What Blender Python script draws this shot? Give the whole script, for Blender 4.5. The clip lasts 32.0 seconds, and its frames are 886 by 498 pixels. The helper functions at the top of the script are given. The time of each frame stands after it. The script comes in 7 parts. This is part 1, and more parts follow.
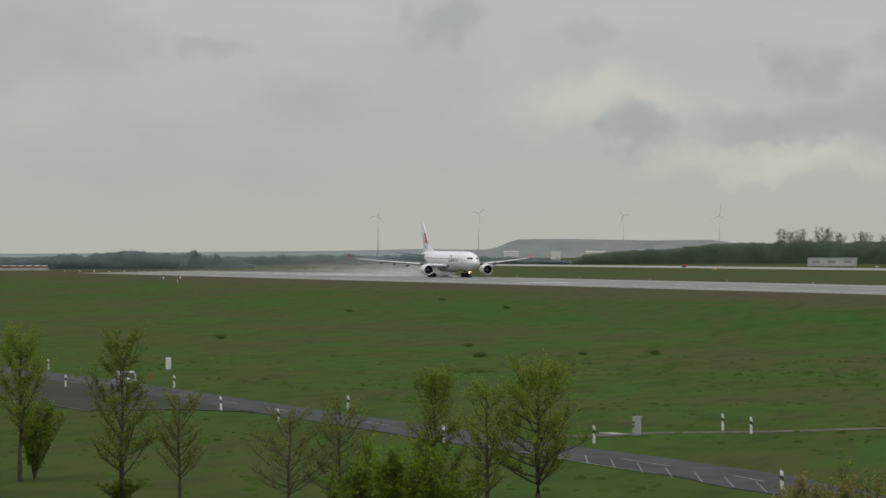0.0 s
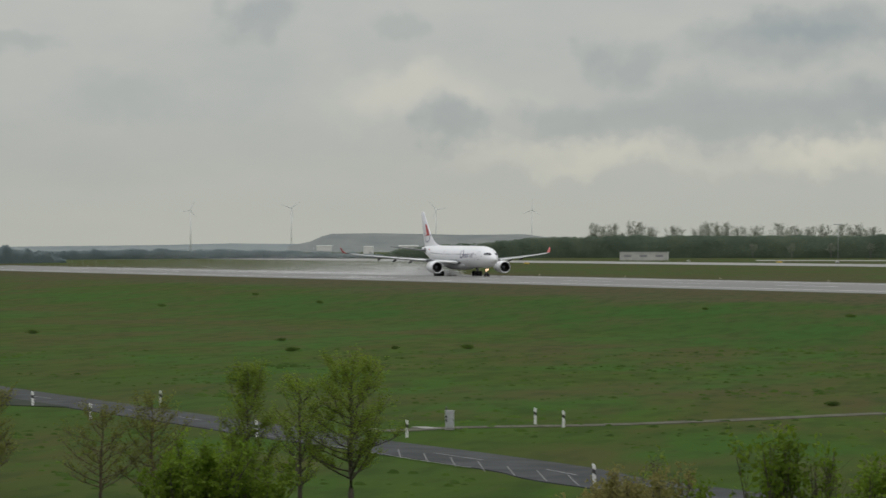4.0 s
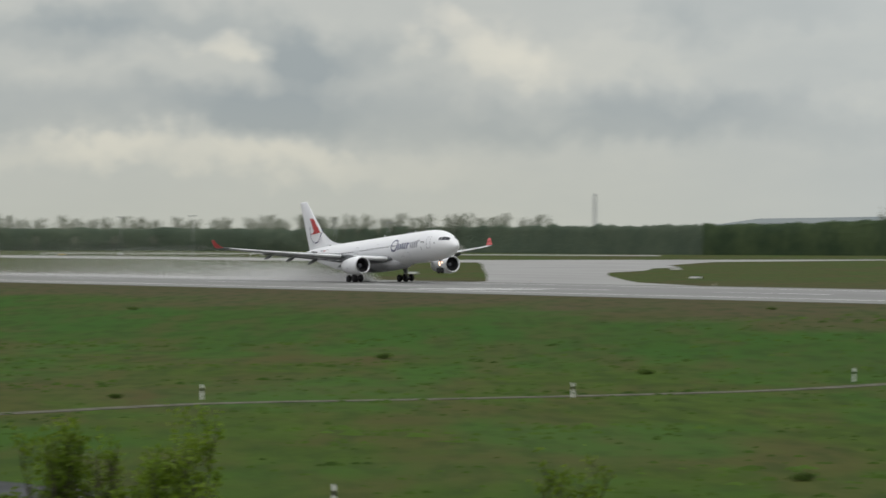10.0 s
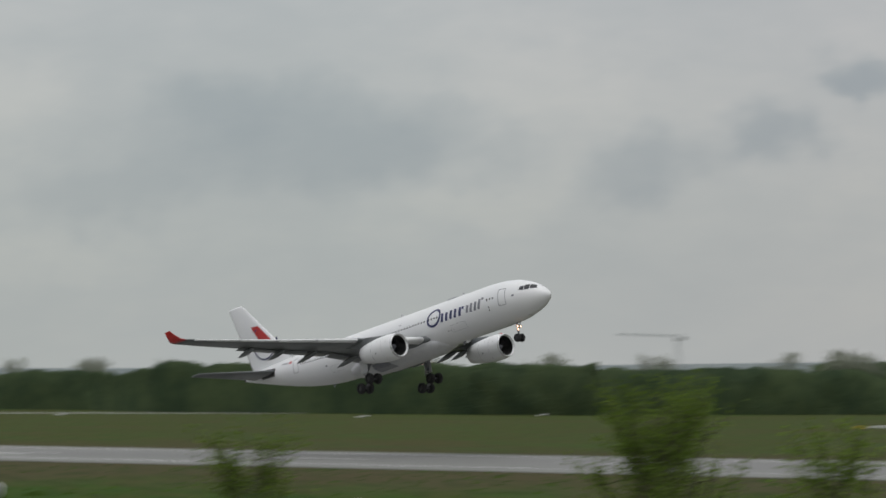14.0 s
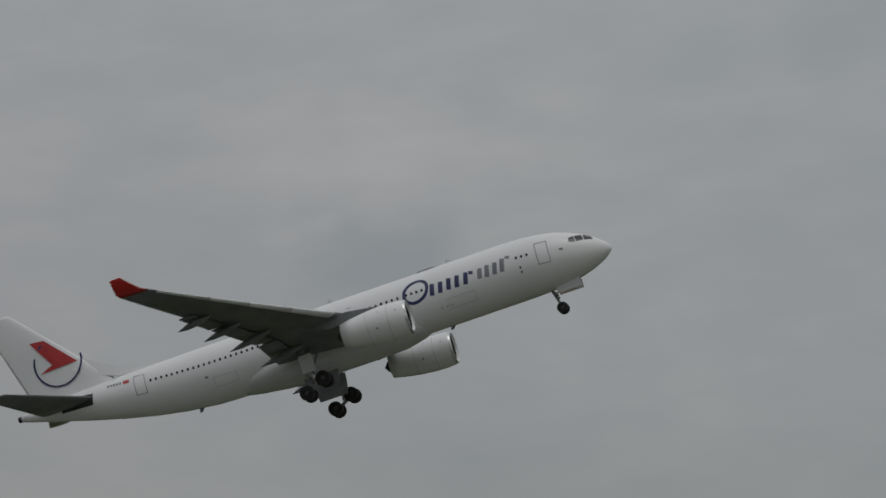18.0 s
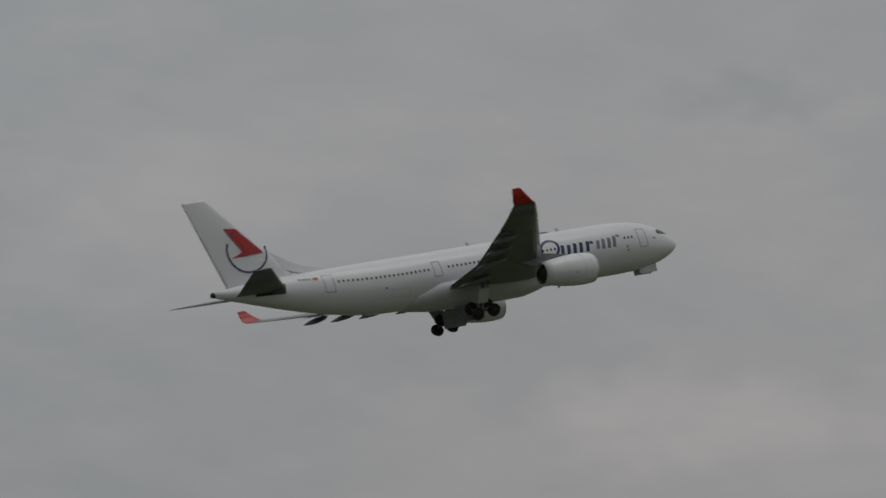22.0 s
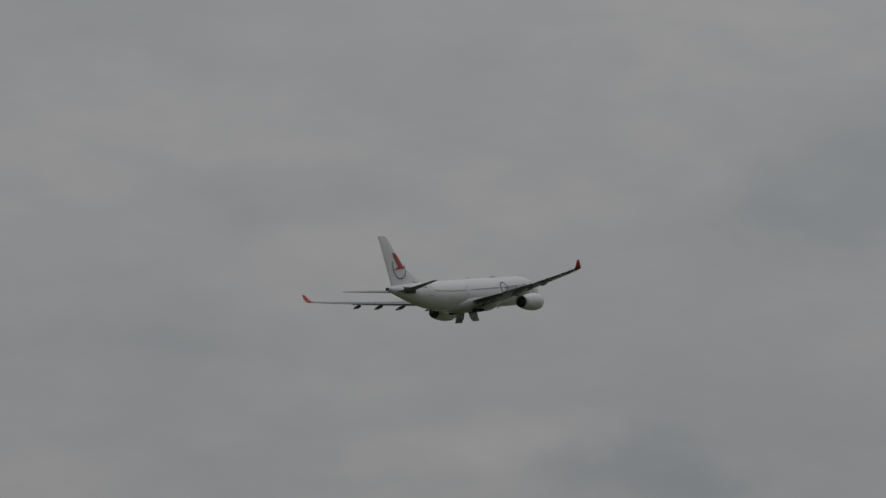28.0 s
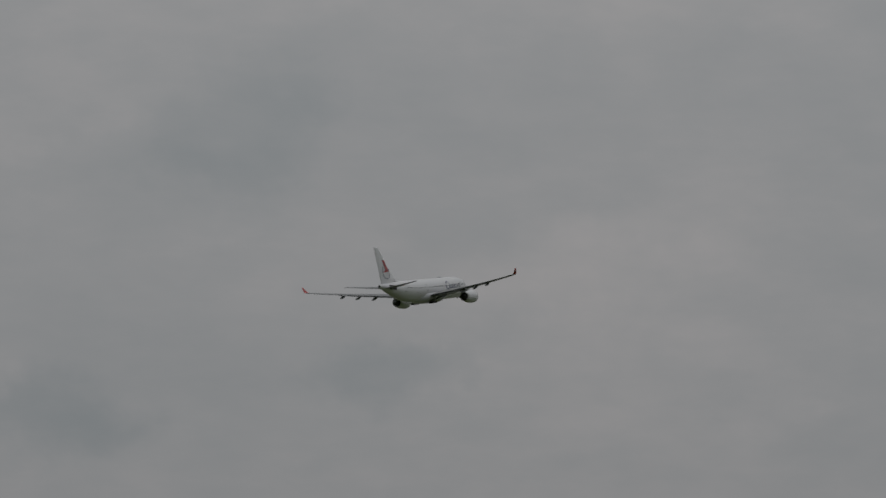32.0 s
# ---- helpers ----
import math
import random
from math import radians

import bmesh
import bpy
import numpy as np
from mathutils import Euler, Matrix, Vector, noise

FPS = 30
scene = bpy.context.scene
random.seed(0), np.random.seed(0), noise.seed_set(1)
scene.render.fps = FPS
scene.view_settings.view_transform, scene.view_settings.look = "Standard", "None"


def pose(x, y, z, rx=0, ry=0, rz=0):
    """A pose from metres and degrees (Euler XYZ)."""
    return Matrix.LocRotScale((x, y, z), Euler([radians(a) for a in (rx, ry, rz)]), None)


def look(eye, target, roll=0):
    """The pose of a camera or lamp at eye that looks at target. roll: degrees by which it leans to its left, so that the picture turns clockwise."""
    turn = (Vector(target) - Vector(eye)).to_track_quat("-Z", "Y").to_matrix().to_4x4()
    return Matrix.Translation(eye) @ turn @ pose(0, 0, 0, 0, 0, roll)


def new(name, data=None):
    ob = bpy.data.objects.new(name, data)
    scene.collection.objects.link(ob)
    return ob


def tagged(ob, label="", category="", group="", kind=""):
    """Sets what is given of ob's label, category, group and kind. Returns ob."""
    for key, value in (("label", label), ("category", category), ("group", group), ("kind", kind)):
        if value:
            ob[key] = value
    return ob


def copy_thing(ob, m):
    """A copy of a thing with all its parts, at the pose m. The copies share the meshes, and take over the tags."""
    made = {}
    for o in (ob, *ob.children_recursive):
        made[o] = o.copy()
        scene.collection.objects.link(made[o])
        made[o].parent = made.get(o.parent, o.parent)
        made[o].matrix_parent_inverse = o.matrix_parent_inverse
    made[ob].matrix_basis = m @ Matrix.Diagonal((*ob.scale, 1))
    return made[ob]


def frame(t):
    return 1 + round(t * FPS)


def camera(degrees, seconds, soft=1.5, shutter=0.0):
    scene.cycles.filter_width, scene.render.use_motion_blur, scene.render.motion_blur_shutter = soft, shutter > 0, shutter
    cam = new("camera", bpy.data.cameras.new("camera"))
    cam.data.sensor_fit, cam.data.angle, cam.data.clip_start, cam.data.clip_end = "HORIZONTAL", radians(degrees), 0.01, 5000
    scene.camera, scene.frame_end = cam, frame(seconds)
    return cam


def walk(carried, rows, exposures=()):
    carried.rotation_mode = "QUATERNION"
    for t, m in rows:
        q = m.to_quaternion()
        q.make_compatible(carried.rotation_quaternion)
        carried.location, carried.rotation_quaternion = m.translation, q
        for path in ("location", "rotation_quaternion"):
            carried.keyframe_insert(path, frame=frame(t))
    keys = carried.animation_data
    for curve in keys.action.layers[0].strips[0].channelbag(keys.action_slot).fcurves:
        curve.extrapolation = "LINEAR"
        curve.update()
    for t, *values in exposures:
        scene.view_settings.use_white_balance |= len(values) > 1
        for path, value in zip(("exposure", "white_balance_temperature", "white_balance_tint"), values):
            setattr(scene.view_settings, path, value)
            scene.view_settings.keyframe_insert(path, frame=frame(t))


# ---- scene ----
cam = camera(12.667, 32.0, soft=1.5, shutter=0.8)


def aim(yaw, pitch, roll=0.0):
    """The camera's pose on its stand: degrees to the right of +y, upwards, and its lean."""
    return pose(0, 0, 8.33, 90 + pitch, 0, -yaw) @ pose(0, 0, 0, 0, 0, roll)


walk(cam, [
    (0, aim(-73.357, 0.018, -0.01)),
    (0.5, aim(-73.122, 0.030, -0.00)),
    (1, aim(-72.827, 0.033, 0.01)),
    (1.5, aim(-72.418, 0.030, 0.02)),
    (2, aim(-72.078, -0.000, -0.02)),
    (2.5, aim(-71.755, -0.007, 0.03)),
    (4.5, aim(-70.136, -0.064, -0.03)),
    (5, aim(-69.501, -0.045, 0.05)),
    (5.5, aim(-68.904, -0.050, 0.09)),
    (6, aim(-68.186, -0.068, -0.00)),
    (6.5, aim(-67.455, -0.106, 0.01)),
    (7, aim(-66.674, -0.162, -0.03)),
    (7.5, aim(-65.850, -0.186, -0.02)),
    (8, aim(-64.992, -0.210, -0.02)),
    (8.5, aim(-64.131, -0.217, -0.05)),
    (9, aim(-63.016, -0.242, -0.07)),
    (9.5, aim(-61.871, -0.233, -0.08)),
    (10, aim(-60.404, -0.175, -0.01)),
    (10.5, aim(-58.983, -0.050, 0.02)),
    (11, aim(-57.411, 0.050, 0.01)),
    (11.5, aim(-55.943, 0.232, -0.03)),
    (12, aim(-54.224, 0.745, -0.07)),
    (12.5, aim(-52.481, 1.073, 0.02)),
    (13, aim(-50.545, 1.222, 0.02)),
    (13.5, aim(-48.428, 1.506, 0.10)),
    (14, aim(-45.595, 2.030, 0.11)),
    (14.5, aim(-42.622, 2.547, -0.08)),
    (15, aim(-38.827, 3.269, 0.02)),
    (15.5, aim(-34.830, 4.033, -0.00)),
    (17.5, aim(-16.657, 8.030, 0.01)),
    (18, aim(-11.392, 9.103, -0.03)),
    (18.5, aim(-5.849, 10.096, -0.00)),
    (19, aim(-0.232, 11.091, 0.00)),
    (19.5, aim(5.150, 11.951, -0.00)),
    (20, aim(10.580, 12.684, 0.05)),
    (20.5, aim(15.972, 13.483, -0.00)),
    (21, aim(20.679, 13.994, -0.05)),
    (21.5, aim(25.188, 14.299, -0.00)),
    (22, aim(29.750, 14.591, 0.05)),
    (22.5, aim(33.532, 14.733, -0.00)),
    (23, aim(37.454, 14.920, -0.02)),
    (23.5, aim(41.103, 14.976, -0.00)),
    (24, aim(44.065, 15.134, 0.01)),
    (24.5, aim(46.759, 15.046, -0.00)),
    (26.5, aim(55.542, 14.704, -0.09)),
    (27, aim(57.320, 14.657, 0.04)),
    (28, aim(60.554, 14.620, 0.05)),
    (29, aim(63.457, 14.249, 0.00)),
    (30, aim(65.598, 14.100, -0.02)),
    (31, aim(67.827, 14.049, -0.01)),
    (32, aim(69.356, 13.803, 0.01)),
], exposures=[(0, -0.05), (6, -0.05), (9, 0.04), (10, 0.09), (12, 0.1), (13, 0.04), (13.5, -0.06), (15, -0.38), (17.5, -0.9), (20, -1.02), (22, -1.18), (24, -1.24), (27, -1.3), (32, -1.3)])

# ---- world, sun ----
SUN_AZ, SUN_EL = radians(150), radians(74)
world = bpy.data.worlds.new("overcast_sky")
scene.world = world
world.use_nodes = True


# clouds of the overcast: heading, height, width, depth in degrees, and how much darker or brighter
CLOUDS = [
    (-73.2, 3.3, 0.7, 0.4, -0.7), (-77.1, 2.9, 0.6, 0.3, -0.5), (-71.4, 3.0, 0.5, 0.3, -0.4), (-75.3, 2.1, 1.5, 0.5, -0.3), (-71.2, 2.0, 2.4, 0.6, 0.3), (-79.2, 3.1, 1.9, 1.2, -0.5),
    (-77.3, 1.2, 3.2, 0.8, -0.15), (-67.9, 2.7, 0.7, 0.5, -0.7), (-66.0, 2.8, 1.6, 0.6, -0.8), (-64.7, 3.1, 2.4, 0.5, -0.8), (-62.6, 2.6, 1.1, 0.9, -0.8), (-70.5, 1.5, 0.6, 0.4, -0.7),
    (-68.9, 1.6, 1.0, 0.5, -0.6), (-67.2, 1.7, 1.8, 0.7, -0.7), (-64.0, 1.7, 2.9, 0.6, -0.8), (-63.7, 2.8, 1.0, 0.3, 0.9), (-68.9, 1.1, 2.1, 0.3, 0.5), (-65.6, 1.2, 1.1, 0.3, 0.6),
    (-71.3, 2.0, 1.2, 0.5, 0.3), (-63.0, 1.1, 1.9, 0.4, 0.4), (-62.0, 2.6, 1.6, 0.6, -0.8), (-59.7, 2.8, 1.3, 0.6, 1), (-62.1, 1.7, 3.7, 0.6, -0.7), (-57.6, 2.0, 1.6, 0.6, -0.5),
    (-66.1, 1.1, 4.3, 0.3, 0.5), (-62.1, 1.0, 3.2, 0.3, 0.4), (-58.8, 1.5, 2.1, 0.3, -0.4), (-58.0, 2.8, 1.6, 0.6, 0.35), (-57.2, 3.1, 0.7, 0.5, -0.4), (-56.1, 3.2, 1.8, 0.4, -0.3),
    (-54.1, 2.1, 1.6, 0.3, 0.3), (-57.7, 1.8, 3.2, 0.6, -0.35), (-57.4, 1.8, 2.4, 0.5, -0.3), (-52.2, 4.0, 1.5, 0.5, 0.2), (-54.8, 1.8, 3.0, 0.5, -0.3),
    (-45.2, 2.8, 1.8, 0.6, 0.25), (-51.2, 2.1, 2.4, 0.5, 0.2), (-48.6, 4.0, 1.9, 0.8, -0.65), (-46.8, 3.4, 2.4, 0.8, -0.65), (-49.9, 3.1, 2.3, 0.7, -0.45), (-42.6, 3.2, 1.5, 0.7, -0.7),
    (-40.8, 3.6, 1.0, 0.5, -0.45), (-39.8, 4.7, 0.7, 0.5, -0.35), (-44.7, 4.4, 1.5, 0.8, 0.2), (-39.5, 4.6, 0.8, 0.4, -0.55), (-37.4, 4.2, 1.8, 0.8, 0.15), (-34.8, 5.6, 1.3, 0.6, -0.7),
    (-33.2, 5.1, 0.7, 0.4, -0.6), (-32.7, 3.4, 1.0, 0.8, -0.9), (-30.0, 3.6, 1.2, 0.7, -0.9), (-35.9, 3.2, 1.0, 0.6, -0.8), (-39.7, 4.6, 0.8, 0.5, -0.4), (-40.6, 3.5, 0.9, 0.5, -0.4),
    (-31.3, 4.0, 0.7, 0.3, 0.6), (-12.4, 8.9, 1.5, 0.7, -0.5), (-12.8, 10.6, 2.4, 1.0, 0.3), (-19.0, 10.4, 3.0, 0.8, 0.15), (3.6, 13.4, 3.2, 1.4, 0.3), (-3.8, 12.6, 3.0, 1.6, -0.25),
    (5.2, 9.4, 2.4, 1.3, -0.25), (25.8, 15.1, 3.0, 1.9, 0.25), (16.6, 16.3, 3.7, 1.3, -0.2), (37.6, 11.9, 1.1, 0.6, -0.55), (34.2, 16.6, 1.8, 0.4, -0.35), (40.6, 17.8, 1.8, 0.8, -0.4),
    (39.3, 16.1, 2.4, 0.8, 0.25), (33.4, 12.1, 2.4, 0.9, 0.35), (66.6, 15.4, 1.5, 1.4, -0.3), (58.2, 15.5, 2.4, 0.8, -0.3), (61.5, 11.7, 2.4, 0.6, 0.25), (56.9, 13.6, 1.8, 0.8, -0.15),
    (68.8, 12.0, 1.7, 0.5, -0.4), (63.7, 11.3, 1.7, 0.8, -0.45), (71.3, 13.4, 2.4, 1.0, 0.25), (64.9, 14.9, 2.4, 0.6, -0.2), (40.0, 11.0, 15.0, 2.6, 0.42), (44.0, 18.4, 16.0, 2.2, -0.3),
]


def sky_world():
    nt = world.node_tree
    nt.nodes.clear()
    N, L = nt.nodes.new, nt.links.new
    out, bg = N("ShaderNodeOutputWorld"), N("ShaderNodeBackground")
    sky = N("ShaderNodeTexSky")
    sky.sky_type, sky.sun_disc = "NISHITA", False
    sky.sun_elevation, sky.sun_rotation = SUN_EL, SUN_AZ
    co = N("ShaderNodeTexCoord")
    sep = N("ShaderNodeSeparateXYZ")
    L(co.outputs["Generated"], sep.inputs[0])

    def maths(op, a, b=None, c=None):
        n = N("ShaderNodeMath")
        n.operation = op
        for k, v in enumerate((a, b, c)):
            if v is None:
                continue
            if isinstance(v, (int, float)):
                n.inputs[k].default_value = v
            else:
                L(v, n.inputs[k])
        return n.outputs[0]

    # heading and height of each direction, in degrees, ruffled by noise so that no cloud has a clean edge
    heading = maths("MULTIPLY", maths("ARCTAN2", sep.outputs["X"], sep.outputs["Y"]), 57.3)
    height = maths("MULTIPLY", maths("ARCSINE", sep.outputs["Z"]), 57.3)
    flat_co = N("ShaderNodeCombineXYZ")
    L(heading, flat_co.inputs[0])
    L(height, flat_co.inputs[1])
    ruffled = flat_co.outputs[0]
    for scale, amount, detail in ((0.30, (3.4, 1.5, 0), 3.0), (0.9, (1.7, 0.95, 0), 4.0), (3.2, (0.55, 0.36, 0), 5.0)):
        n, sub, mul, plus = N("ShaderNodeTexNoise"), N("ShaderNodeVectorMath"), N("ShaderNodeVectorMath"), N("ShaderNodeVectorMath")
        n.inputs["Scale"].default_value, n.inputs["Detail"].default_value = scale, detail
        L(flat_co.outputs[0], n.inputs["Vector"])
        sub.operation, mul.operation, plus.operation = "SUBTRACT", "MULTIPLY", "ADD"
        L(n.outputs["Color"], sub.inputs[0])
        sub.inputs[1].default_value = (0.5, 0.5, 0.5)
        L(sub.outputs[0], mul.inputs[0])
        mul.inputs[1].default_value = amount
        L(ruffled, plus.inputs[0])
        L(mul.outputs[0], plus.inputs[1])
        ruffled = plus.outputs[0]
    field = None
    for az, el, wide, high, amount in CLOUDS:
        sub, mul, ln = N("ShaderNodeVectorMath"), N("ShaderNodeVectorMath"), N("ShaderNodeVectorMath")
        sub.operation, mul.operation, ln.operation = "SUBTRACT", "MULTIPLY", "LENGTH"
        L(ruffled, sub.inputs[0])
        sub.inputs[1].default_value = (az, el, 0)
        L(sub.outputs[0], mul.inputs[0])
        mul.inputs[1].default_value = (1 / wide, 1 / high, 0)
        L(mul.outputs[0], ln.inputs[0])
        r = N("ShaderNodeMapRange")
        r.interpolation_type = "SMOOTHSTEP"
        r.inputs["From Min"].default_value, r.inputs["From Max"].default_value = 0.25, 1.08
        r.inputs["To Min"].default_value, r.inputs["To Max"].default_value = amount * 0.85, 0.0
        L(ln.outputs["Value"], r.inputs["Value"])
        field = r.outputs[0] if field is None else maths("ADD", field, r.outputs[0])
    # fine unevenness everywhere
    stretched = N("ShaderNodeMapping")
    stretched.inputs["Scale"].default_value = (1.0, 2.2, 1.0)
    L(flat_co.outputs[0], stretched.inputs["Vector"])
    for scale, amount in ((0.16, 0.8), (0.7, 0.45), (2.6, 0.12)):
        n = N("ShaderNodeTexNoise")
        n.inputs["Scale"].default_value, n.inputs["Detail"].default_value, n.inputs["Roughness"].default_value = scale, 5.0, 0.5
        L(stretched.outputs[0], n.inputs["Vector"])
        field = maths("ADD", field, maths("MULTIPLY_ADD", n.outputs["Fac"], amount, -0.5 * amount))
    ramp = N("ShaderNodeValToRGB")
    e = ramp.color_ramp.elements
    e[0].position, e[0].color = 0.0, (0.300, 0.335, 0.345, 1)
    e[1].position, e[1].color = 1.0, (0.66, 0.635, 0.545, 1)
    mid = e.new(0.5)
    mid.color = (0.450, 0.465, 0.440, 1)
    L(maths("MULTIPLY_ADD", field, 0.43, 0.5), ramp.inputs["Fac"])
    high_ramp = N("ShaderNodeValToRGB")
    e = high_ramp.color_ramp.elements
    e[0].position, e[0].color = 0.0, (0.365, 0.396, 0.398, 1)
    e[1].position, e[1].color = 1.0, (0.585, 0.565, 0.545, 1)
    mid = e.new(0.5)
    mid.color = (0.456, 0.467, 0.460, 1)
    L(maths("MULTIPLY_ADD", field, 0.9, 0.5), high_ramp.inputs["Fac"])
    # the layer thins towards the horizon, where it is paler and warmer

    def by_height(lo, hi, at_lo, at_hi):
        rng = N("ShaderNodeMapRange")
        rng.inputs["From Min"].default_value, rng.inputs["From Max"].default_value = lo, hi
        rng.inputs["To Min"].default_value, rng.inputs["To Max"].default_value = at_lo, at_hi
        L(sep.outputs["Z"], rng.inputs["Value"])
        return rng.outputs[0]

    def blend(fac, a, colour, kind="MIX"):
        mx = N("ShaderNodeMix")
        mx.data_type, mx.blend_type = "RGBA", kind
        L(fac, mx.inputs[0])
        L(a, mx.inputs[6])
        mx.inputs[7].default_value = colour
        return mx.outputs[2]

    band = by_height(-0.01, 0.035, 0.75, 0.0)
    pale = blend(band, ramp.outputs["Color"], (0.462, 0.472, 0.450, 1))
    warm = blend(band, ramp.outputs["Color"], (0.465, 0.475, 0.405, 1))
    west = N("ShaderNodeMapRange")
    west.inputs["From Min"].default_value, west.inputs["From Max"].default_value = -58.0, -50.0
    L(heading, west.inputs["Value"])
    both = N("ShaderNodeMix")
    both.data_type = "RGBA"
    L(west.outputs[0], both.inputs[0])
    L(warm, both.inputs[6])
    L(pale, both.inputs[7])
    tone = both.outputs[2]
    # higher up the sheet is even and more neutral
    thin = N("ShaderNodeMix")
    thin.data_type = "RGBA"
    L(by_height(0.045, 0.13, 0.0, 1.0), thin.inputs[0])
    L(tone, thin.inputs[6])
    L(high_ramp.outputs["Color"], thin.inputs[7])
    tone = thin.outputs[2]
    # away from the brighter west the light is cooler, then neutral
    for az0, az1, tint in ((-60.0, -53.0, (0.970, 1.0, 1.045, 1)), (-47.0, -40.0, (1.035, 1.0, 1.0, 1)), (-22.0, -8.0, (0.97, 1.0, 1.0, 1)), (18.0, 30.0, (1.04, 1.0, 0.985, 1)), (-95.0, -110.0, (1.0, 0.985, 1.08, 1))):
        cool = N("ShaderNodeMapRange")
        cool.inputs["From Min"].default_value, cool.inputs["From Max"].default_value = az0, az1
        L(heading, cool.inputs["Value"])
        tone = blend(cool.outputs[0], tone, tint, "MULTIPLY")
    # below the horizon the land goes on
    tone = blend(by_height(-0.022, -0.010, 1.0, 0.0), tone, (0.045, 0.050, 0.040, 1))
    # an overcast sky is brightest overhead
    low = N("ShaderNodeMix")
    low.data_type, low.blend_type = "RGBA", "MULTIPLY"
    low.inputs[0].default_value = 1.0
    L(tone, low.inputs[6])
    grey = N("ShaderNodeCombineXYZ")
    up = by_height(0.02, 1.0, 1.0, 2.45)
    for k in range(3):
        L(up, grey.inputs[k])
    L(grey.outputs[0], low.inputs[7])
    # a little of the blue above comes through
    sc = N("ShaderNodeMix")
    sc.data_type, sc.blend_type = "RGBA", "ADD"
    dim = N("ShaderNodeMix")
    dim.data_type, dim.blend_type = "RGBA", "MULTIPLY"
    dim.inputs[0].default_value = 1.0
    L(sky.outputs["Color"], dim.inputs[6])
    dim.inputs[7].default_value = (0.002, 0.002, 0.002, 1)
    sc.inputs[0].default_value = 1.0
    L(low.outputs[2], sc.inputs[6])
    L(dim.outputs[2], sc.inputs[7])
    L(sc.outputs[2], bg.inputs["Color"])
    bg.inputs["Strength"].default_value = 1.0
    L(bg.outputs[0], out.inputs["Surface"])


sky_world()
sun = new("sun", bpy.data.lights.new("sun", "SUN"))
sun.data.energy, sun.data.angle, sun.data.color = 0.5, radians(25), (1.0, 0.975, 0.95)
sun.matrix_world = look((math.sin(SUN_AZ) * math.cos(SUN_EL) * 500, math.cos(SUN_AZ) * math.cos(SUN_EL) * 500, math.sin(SUN_EL) * 500), (0, 0, 0))


